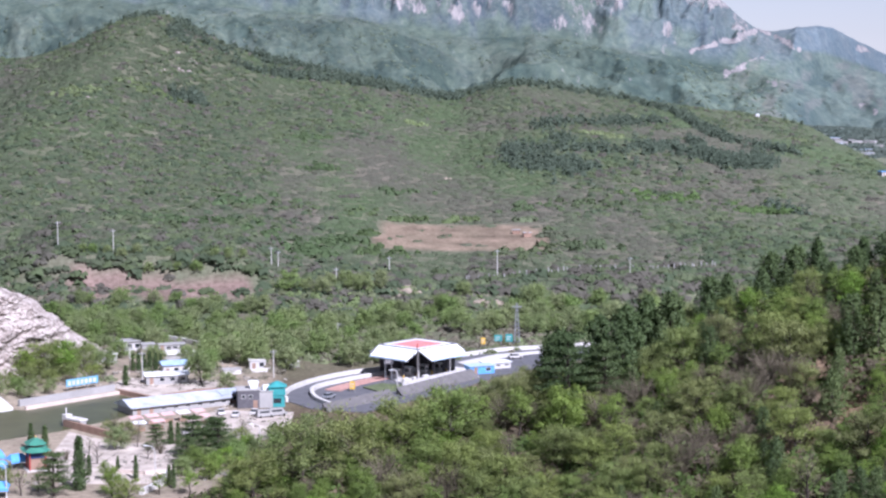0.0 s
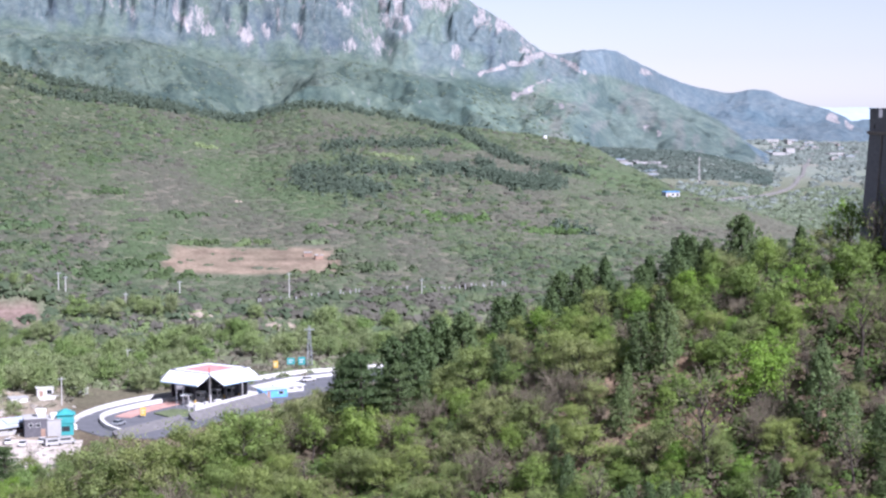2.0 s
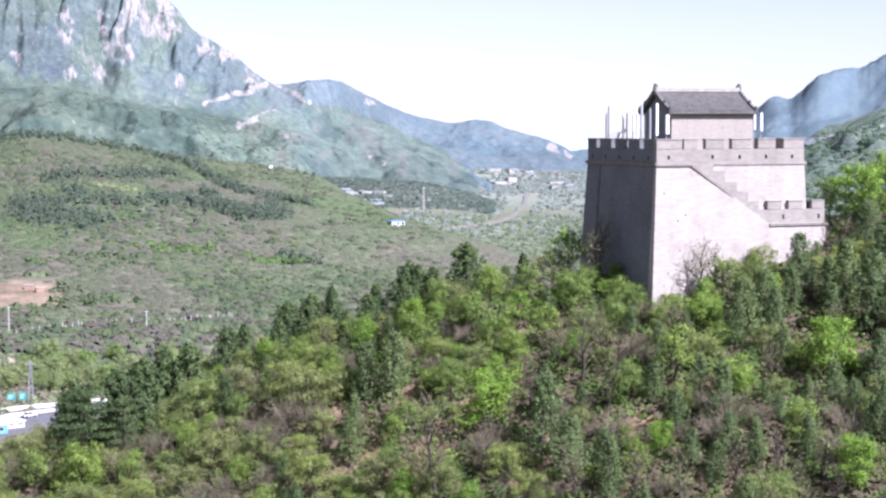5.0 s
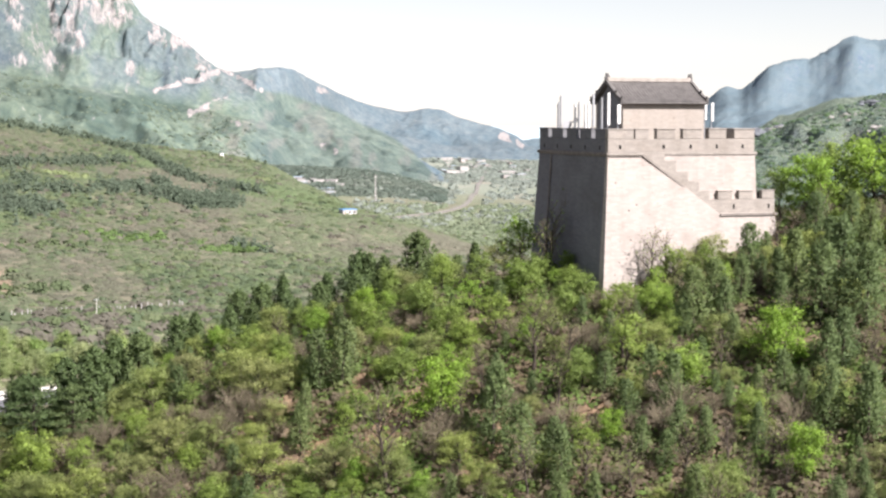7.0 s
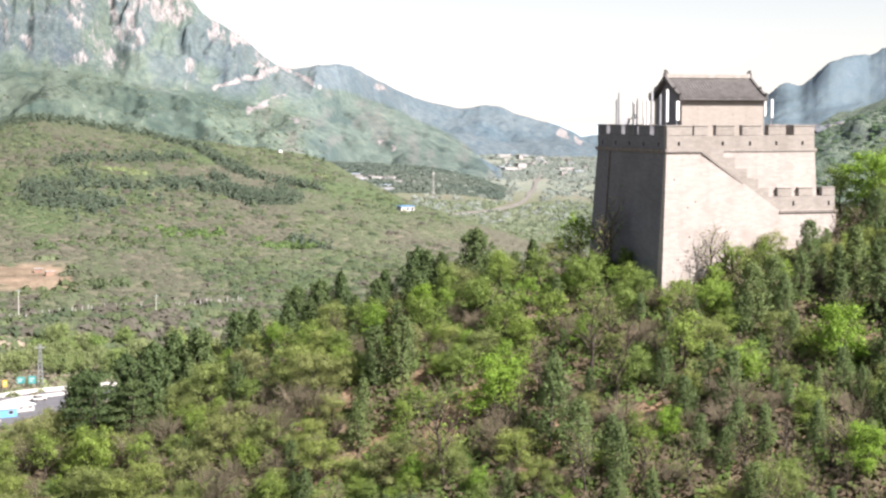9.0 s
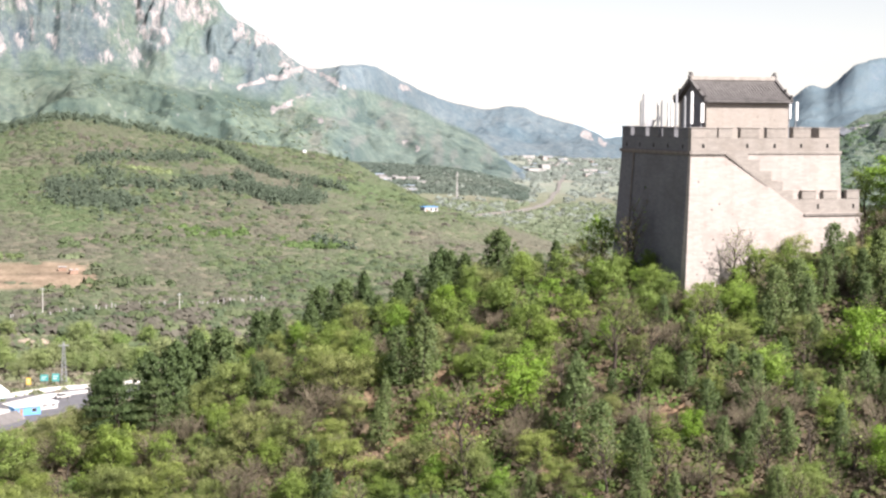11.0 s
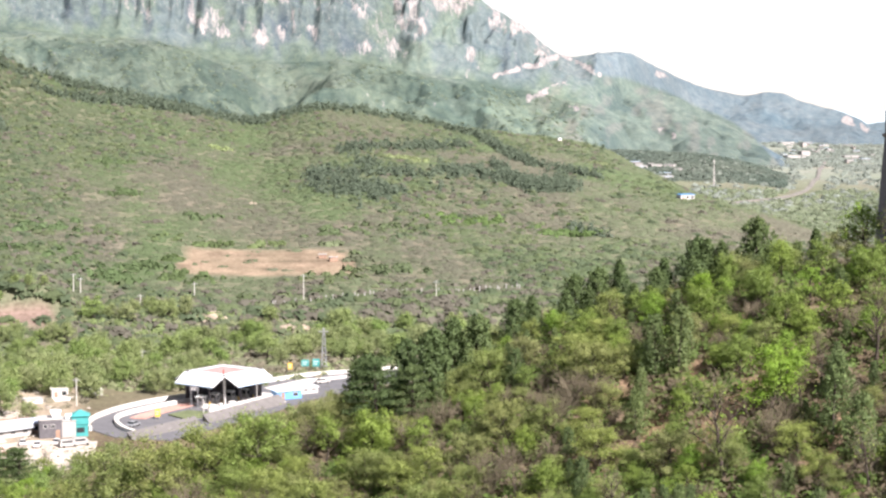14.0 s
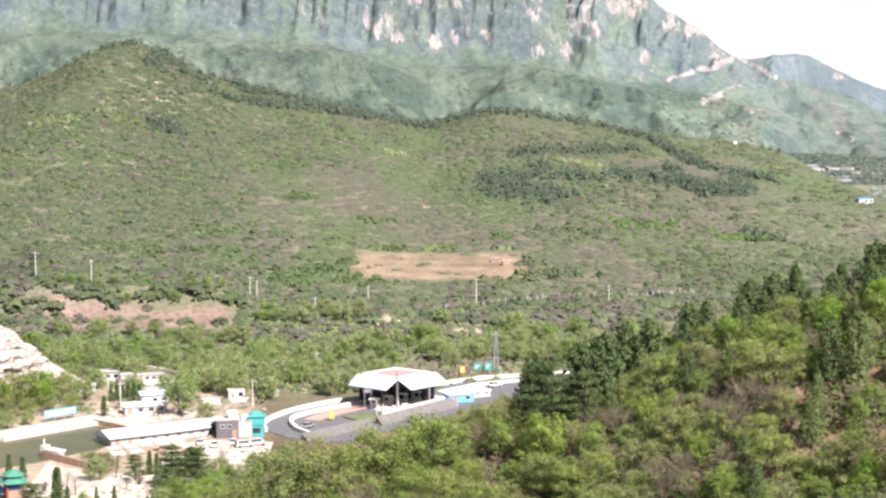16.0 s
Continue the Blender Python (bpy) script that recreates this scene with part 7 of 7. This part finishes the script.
for kind, x, y, height, label in (("layered", -79.5, 361.5, 9.0, "spreading dark conifer beside the pavilion"), ("layered", -65.5, 406.2, 6.0, "layered conifer beside the paved square"), ("layered", -55.7, 396, 10.0, "tall layered conifer above the parking yard"), ("layered", -50.5, 398, 9.0, "tall layered conifer above the parking yard"),
                                  ("fresh", -67.6, 361, 5.6, "rounded fresh green tree at the square's edge"), ("olive", -63.5, 357, 4.6, "rounded olive-green tree by the village"), ("fresh", -49, 381, 5.0, "rounded fresh green tree at the square's edge"), ("fresh", -54, 385, 5.4, "rounded fresh green tree at the square's edge"), ("lime", -44, 376, 4.6, "bright lime-green tree below the village"), ("lime", -38, 386, 4.2, "bright lime-green tree below the village"),
                                  ("fresh", -49.7, 375.7, 5.2, "rounded fresh green tree at the square's edge"), ("lime", -47.5, 388, 4.4, "bright lime-green tree below the village"), ("fresh", -44, 398.6, 4.8, "rounded fresh green tree at the square's edge"), ("fresh", -52, 362, 5.0, "rounded fresh green tree at the square's edge"), ("lime", -40, 370, 5.0, "bright lime-green tree below the village"), ("fresh", -71.6, 375, 4.2, "rounded fresh green tree at the square's edge"), ("bare", -74.6, 368.5, 5.0, "grey leafless village tree with fine twigs"), ("fresh", -58, 362, 4.4, "rounded fresh green tree at the square's edge"), ("layered", -56.1, 389, 6.5, "spreading dark conifer below the parking yard"), ("bare", -78.2, 424, 5.2, "grey leafless village tree with fine twigs"), ("olive", -74.2, 417.4, 4.6, "rounded olive-green tree by the pond wall"), ("bare", -72, 421.5, 4.6, "grey leafless village tree with fine twigs"), ("layered", -52.5, 403, 8.0, "tall layered conifer above the parking yard"), ("bare", -83.5, 365, 5.4, "grey leafless village tree with fine twigs"), ("olive", -47, 411, 4.2, "rounded olive-green bush in the yard"),
                                  ("bare", -76.3, 391.5, 5.0, "grey leafless village tree with fine twigs"), ("bare", -86.3, 362, 6.0, "grey leafless village tree with fine twigs"), ("bare", -70.5, 409.5, 4.6, "grey leafless village tree with fine twigs"), ("bare", -82.5, 380, 5.0, "grey leafless village tree with fine twigs"), ("bare", -58.6, 404, 4.0, "grey leafless village tree with fine twigs"),
                                  ("olive", -113, 506, 10.5, "bushy tree growing against the rock face"), ("fresh", -108.5, 510, 10.0, "bushy tree growing against the rock face"), ("fresh", -118, 503, 8.5, "bushy tree growing against the rock face"), ("olive", -104.5, 516, 8.0, "bushy tree growing against the rock face"), ("olive", -115, 492, 5.5, "grey-green bush above the pond wall"), ("olive", -120, 489, 5.0, "grey-green bush above the pond wall"), ("olive", -104, 500, 5.0, "grey-green bush above the pond wall"), ("olive", -99, 503, 4.6, "grey-green bush above the pond wall"),
                                  ("olive", -109, 494, 5.0, "grey-green bush above the pond wall"), ("thicket", -104, 494, 3.0, "grey leafless brush above the pond wall"), ("thicket", -97, 496, 3.0, "grey leafless brush above the pond wall"), ("bare", -80, 402, 4.2, "grey leafless village tree with fine twigs"), ("bare", -66, 396, 4.0, "grey leafless village tree with fine twigs"), ("thicket", -71, 377, 2.4, "leafless brush at the edge of the square"), ("thicket", -84, 396, 2.2, "leafless brush at the edge of the square"), ("thicket", -64, 402, 2.4, "leafless brush at the edge of the square"), ("olive", -92, 372, 4.0, "rounded olive-green bush beside the tents"), ("bare", -53, 422, 4.4, "grey leafless village tree with fine twigs"), ("olive", -57, 416, 3.6, "rounded olive-green bush in the yard"), ("bare", -48, 424, 4.2, "grey leafless village tree with fine twigs"), ("olive", -80, 425, 3.4, "rounded olive-green bush by the pond wall")):
    ob = copy_thing(PLANTS[kind][int(-x) % len(PLANTS[kind])], pose(x, y, float(ground_z(np.array([x]), np.array([y]))[0]) - 0.05, 0, 0, x * 37))
    k = height / NATURAL[kind]
    ob.scale = (k * 1.1, k * 1.1, k)
    tagged(ob, label, group="trees of the village")
for x, y, height in ((-128, 528, 9), (-121, 524, 8.5), (-114, 528, 8), (-118, 518, 7.5), (-108, 522, 7), (-126, 512, 7), (-133, 520, 8), (-104, 530, 6.5), (-112, 508, 6), (-98, 520, 6)):
    grow(VALLEY, x, y, height, 6.0, "willows on the valley floor")


for x, y, height in ((-98, 540, 6), (-104, 548, 6), (-110, 552, 6.5), (-70, 530, 7.5), (-64, 536, 8), (-70, 546, 7), (-58, 532, 8), (-52, 540, 8.5), (-46, 534, 7.5), (-64, 552, 8), (-72, 562, 7), (-95, 576, 7), (-101, 570, 6), (-84, 582, 7), (-58, 556, 8), (-44, 552, 8), (-38, 544, 7.5), (-34, 556, 7), (-48, 566, 8)):
    grow(VALLEY, x, y, height, 6.0, "willows on the valley floor")
for k in range(26):
    grow(VALLEY, -134 + 2.9 * k + sow.uniform(-1, 1), sow.uniform(606, 622), sow.uniform(4.0, 6.5), 6.0, "willows on the valley floor")
for k in range(44):
    grow(VALLEY, sow.uniform(-43, 4), sow.uniform(400, 440), sow.uniform(2.2, 3.6), 6.0, "willows on the valley floor")
for x, y in ((22, 488), (18, 485), (14, 483), (25, 492), (28, 498), (11, 480), (20, 478), (26, 482), (32, 500), (16, 474), (30, 488), (8, 472)):
    grow(VALLEY, x, y, sow.uniform(2.8, 4.2), 6.0, "willows on the valley floor")
for k in range(12):
    grow(VALLEY, -130 + 5.2 * k + sow.uniform(-2, 2), sow.uniform(641, 650), sow.uniform(2.5, 4.2), 6.0, "willows on the valley floor")


PINK_CLOTH = plain("faded_pink_canvas", (0.62, 0.42, 0.40), 0.85, 0, 0.2, 0.8, 0.2)


def market_stall(x, y, turn, cloth, label):
    t = thing("market_stall", label, "stall", pose(x, y, 0.06, 0, 0, turn), "market stalls in the village")
    for a in (-1.3, 1.3):
        for b in (-0.9, 0.9):
            part("post", pipe((a, b, 0), (a, b, 2.0 + 0.15 * (b > 0)), 0.04, 0.04, 6), STEEL, t)
    part("awning", solid([(-1.6, -1.2, 1.95), (1.6, -1.2, 1.95), (1.6, 1.2, 2.3), (-1.6, 1.2, 2.3)], [(-1.6, -1.2, 2.0), (1.6, -1.2, 2.0), (1.6, 1.2, 2.35), (-1.6, 1.2, 2.35)]), cloth, t)
    part("counter", box(-1.2, 1.2, -0.5, 0.3, 0.05, 0.85, bevel=0.03), BROWN_WALL, t)


def van(x, y, turn, material):
    t = thing("van", "small pale van parked on the village ground", "van", pose(x, y, 0.08, 0, 0, turn), "vans in the village")
    side = [(-2.2, 0.35), (2.2, 0.35), (2.25, 0.9), (1.7, 1.25), (1.2, 1.9), (-2.1, 1.95), (-2.25, 0.8)]
    part("body", solid([(a, -0.85, b) for a, b in side], [(a, 0.85, b) for a, b in side]), material, t)
    for b in (-0.856, 0.85):
        part("side_window", box(-1.7, 0.9, b, b + 0.006, 1.2, 1.7), GLASS_DARK, t)
    part("windscreen", solid([(1.72, -0.7, 1.27), (1.72, 0.7, 1.27), (1.24, 0.7, 1.84), (1.24, -0.7, 1.84)], [(1.75, -0.7, 1.29), (1.75, 0.7, 1.29), (1.27, 0.7, 1.86), (1.27, -0.7, 1.86)]), GLASS_DARK, t)
    for a in (-1.4, 1.4):
        for b in (-0.87, 0.67):
            part("wheel", pipe((a, b, 0.32), (a, b + 0.2, 0.32), 0.32, 0.32, 12), DARK_HOLE, t)


for x, y, a, pink in ((-75, 434.5, 33, 1), (-71.5, 437, 33, 1), (-68, 439.2, 33, 1), (-64.5, 441.5, 33, 0), (-73, 428, 33, 0), (-69, 430.5, 33, 1), (-61, 443.5, 33, 1), (-59, 437, 33, 1)):
    market_stall(x, y, a, PINK_CLOTH if pink else WHITE_SHEET, "market stall under a faded pink awning" if pink else "market stall under a white sheet awning")
for x, y, a in ((-41.6, 447, 20), (-44.6, 445, 25), (-60, 422, 30)):
    van(x, y, a, HAZY_WALL)


def rubble():
    """Loose stones, planks and pale debris on the village ground."""
    n = 3000
    x, y = rng.uniform(-122, -44, n), rng.uniform(372, 560, n)
    keep = (rough(x, y, 16, 3, 161) > 0.05) & ~((x < -74) & (y > 405) & (y < 488)) & ((x > -60) | (y < 400) | (y > 480))
    x, y = x[keep], y[keep]
    hue = np.array([0.42, 0.39, 0.36]) * rng.uniform(0.4, 1.25, (len(x), 1))
    v, f, t, m = tufts(x, y, np.full(len(x), 0.0), rng.uniform(0.25, 0.8, len(x)), hue, 9, 0.5, 0.6)
    tagged(new("rubble", mesh_of("rubble", v, f, SOIL, t)), "loose pale stones and debris on the village ground", "rubble", kind="stuff")


rubble()
for x, y, h in ((-119, 650, 9), (-140.8, 658.6, 10), (-63, 660, 7), (-60.5, 660, 7), (20, 663.7, 10), (69.3, 666.4, 7), (-20, 668, 6), (-38, 640, 7), (-33, 560, 8), (-60, 560, 8), (-113.9, 513.3, 9), (-84.7, 502.7, 8), (-91.1, 519.5, 7), (-48, 505, 8)):
    utility_pole(x, y, h)


def fence():
    """White posts along the terrace road across the hill's foot."""
    t = thing("terrace_fence", "line of white concrete posts along the terrace", "fence")
    for k in range(48):
        x = 8 + k * 2.05 + sow.uniform(-0.7, 0.7)
        y = float(np.interp(x, [8, 22, 37, 54, 70, 88, 108], [656, 661, 669, 676, 677, 681, 689]))
        z = float(ground_z(np.array([x]), np.array([y]))[0])
        part("post", box(x - 0.17, x + 0.17, y - 0.17, y + 0.17, z - 0.2, z + sow.uniform(1.0, 2.2)), HAZY_WALL, t)


fence()

PALE_ROCK = plain("weathered_pale_rock", (0.28, 0.245, 0.215), 0.95, 0, 0.45, 0.5, 0.1)
PALE_EARTH = plain("pale_dug_earth", (0.28, 0.235, 0.185), 0.95, 0, 0.3, 0.4, 0.1)


def outcrop(x, y, spread, count, size, material, label, seed, lie=ground_z):
    """Weathered stones lying together on the slope, each sunk into the soil."""
    r = np.random.default_rng(seed)
    z0 = float(lie(np.array([x]), np.array([y]))[0])
    t = thing("rock_outcrop", label, "rocks", pose(x, y, z0), "rock outcrops on the hill")
    for _ in range(count):
        a, b, s = r.normal(0, spread), r.normal(0, spread * 0.7), size * r.uniform(0.5, 1.3)
        z = float(lie(np.array([x + a]), np.array([y + b]))[0]) - z0
        bm = bmesh.new()
        bmesh.ops.create_icosphere(bm, subdivisions=2, radius=1.0)
        for v in bm.verts:
            v.co = Vector((v.co.x * s * 1.4, v.co.y * s, v.co.z * s * 0.8)) * float(r.uniform(0.75, 1.2)) + Vector((a, b, z))
        part("stone", bm, material, t)


for k, (x, y, spread, count, size, material, label) in enumerate(((-162, 1064, 3.5, 7, 1.3, PALE_ROCK, "pale weathered rocks near the hilltop"), (-157, 1080, 4.0, 7, 1.4, PALE_ROCK, "pale weathered rocks near the hilltop"), (-185, 953, 3.0, 5, 1.0, PALE_ROCK, "small pale rocks on the green slope"),
                                                                   (-155, 1108, 4.0, 6, 1.3, PALE_ROCK, "pale rocks below the hilltop pines"), (3.6, 880, 2.2, 5, 0.9, PALE_EARTH, "patch of pale dug stones on the hill"), (-12, 636, 3.6, 9, 1.15, PALE_EARTH, "pale earth bank with loose stones"),
                                                                   (17, 632, 3.0, 8, 1.3, PALE_EARTH, "pale earth bank with loose stones"), (29, 625, 2.6, 7, 1.4, PALE_EARTH, "pale dug stones beside the track"))):
    outcrop(x, y, spread, count, size, material, label, 400 + k)

DARK_CRAG = plain("dark_crag", (0.12, 0.13, 0.145), 0.95, 0, 0.4, 0.3, 0.1)
PALE_CRAG = plain("pale_crag", (0.27, 0.26, 0.25), 0.95, 0, 0.4, 0.3, 0.1)
for k, (x, y, spread, count, size, material, label) in enumerate(((566, 1128, 6.0, 10, 3.6, DARK_CRAG, "dark crags on the green hill's shoulder"), (578, 1120, 4.0, 5, 1.9, PALE_CRAG, "pale rocks on the green hill's shoulder"), (596, 1060, 6.0, 7, 1.7, PALE_CRAG, "pale rocks scattered on the green hill"),
                                                                   (622, 1075, 6.0, 9, 2.4, DARK_CRAG, "dark crags among the green hill's scrub"), (588, 1010, 5.0, 6, 1.6, PALE_CRAG, "pale rocks scattered on the green hill"), (640, 1050, 5.0, 7, 2.3, DARK_CRAG, "dark crags among the green hill's scrub"))):
    outcrop(x, y, spread, count, size, material, label, 430 + k, green_right)

# ---- the far plain ----
slab_rng = random.Random(5)
# low-contrast plaster: the haze over the far town is put into its colour
HAZY_PLASTER = plain("hazy_plaster", (0.36, 0.345, 0.335), 0.9, 0, 0.12, 0.05, 0.2)
for k in range(70):  # the town at the mountain's end and hamlets along the woods
    if k < 44:
        h, r = slab_rng.gauss(17.9, 0.8), slab_rng.uniform(2200, 2760)
    elif k < 58:
        h, r = slab_rng.uniform(12.2, 13.6), slab_rng.uniform(1630, 1760)
    else:
        h, r = slab_rng.uniform(10.5, 16.0), slab_rng.uniform(2100, 2700)
    th = radians(h)
    x, y = r * math.sin(th), r * math.cos(th)
    if abs(x - float(np.interp(y, ROAD_Y, ROAD_X))) < 22 and y < 2420:
        continue
    house(x, y, slab_rng.uniform(-30, 30), slab_rng.uniform(5, 12), slab_rng.uniform(5, 8), slab_rng.uniform(2.4, 4.4), slab_rng.choice([HAZY_WALL, HAZY_PLASTER]), slab_rng.choice([HAZY_WALL, HAZY_PLASTER, GREY_WALL, PALE_BLUE]), "pale distant building on the plain", 1, 3, 0.3)
for h, r, w, tall, roof in ((18.9, 2430, 26, 4, HAZY_WALL), (17.1, 2340, 18, 5, HAZY_PLASTER), (17.45, 2420, 12, 9, HAZY_PLASTER), (16.9, 2700, 20, 4, HAZY_PLASTER), (17.5, 2740, 15, 4, HAZY_PLASTER)):
    house(r * math.sin(radians(h)), r * math.cos(radians(h)), 8, w, 12, tall, HAZY_PLASTER, roof, "long pale works building on the far plain", 2, 6, 0.3)
house(219.5, 1262, 0, 2.2, 2.0, 3.2, WHITE_SHEET, WHITE_WASH, "tiny white hut on the hill's falling ridge", 1, 0, 0.15)
house(239, 972, 10, 8, 6, 3.0, WHITE_WASH, BLUE_SHEET, "far white shed with a bright blue roof", 1, 2, 0.4)
lattice_mast(414.5, 1580.6, 25, 1.5, pale=True)
FAR_ASPHALT = plain("pale_asphalt", (0.2, 0.19, 0.175), 0.9, 0, 0.3, 0.2, 0.1)
FAR_ROAD = curve_through(ROAD)
bm, edge = bmesh.new(), []
for (x, y), (x2, y2) in zip(FAR_ROAD, FAR_ROAD[1:] + [(2 * FAR_ROAD[-1][0] - FAR_ROAD[-2][0], 2 * FAR_ROAD[-1][1] - FAR_ROAD[-2][1])]):
    z = float(ground_z(np.array([x]), np.array([y]))[0]) + 1.6
    d = Vector((x2 - x, y2 - y)).normalized() * 1.9
    edge.append([bm.verts.new((x + s * d.y, y - s * d.x, z + dz)) for s, dz in ((-1, 0), (1, 0), (1, -4), (-1, -4))])
for a, b in zip(edge, edge[1:]):
    for k in range(4):
        bm.faces.new((a[k], a[(k + 1) % 4], b[(k + 1) % 4], b[k]))
tagged(part("far_road", bm, FAR_ASPHALT, None), "pale highway crossing the far plain", "road", kind="structure")
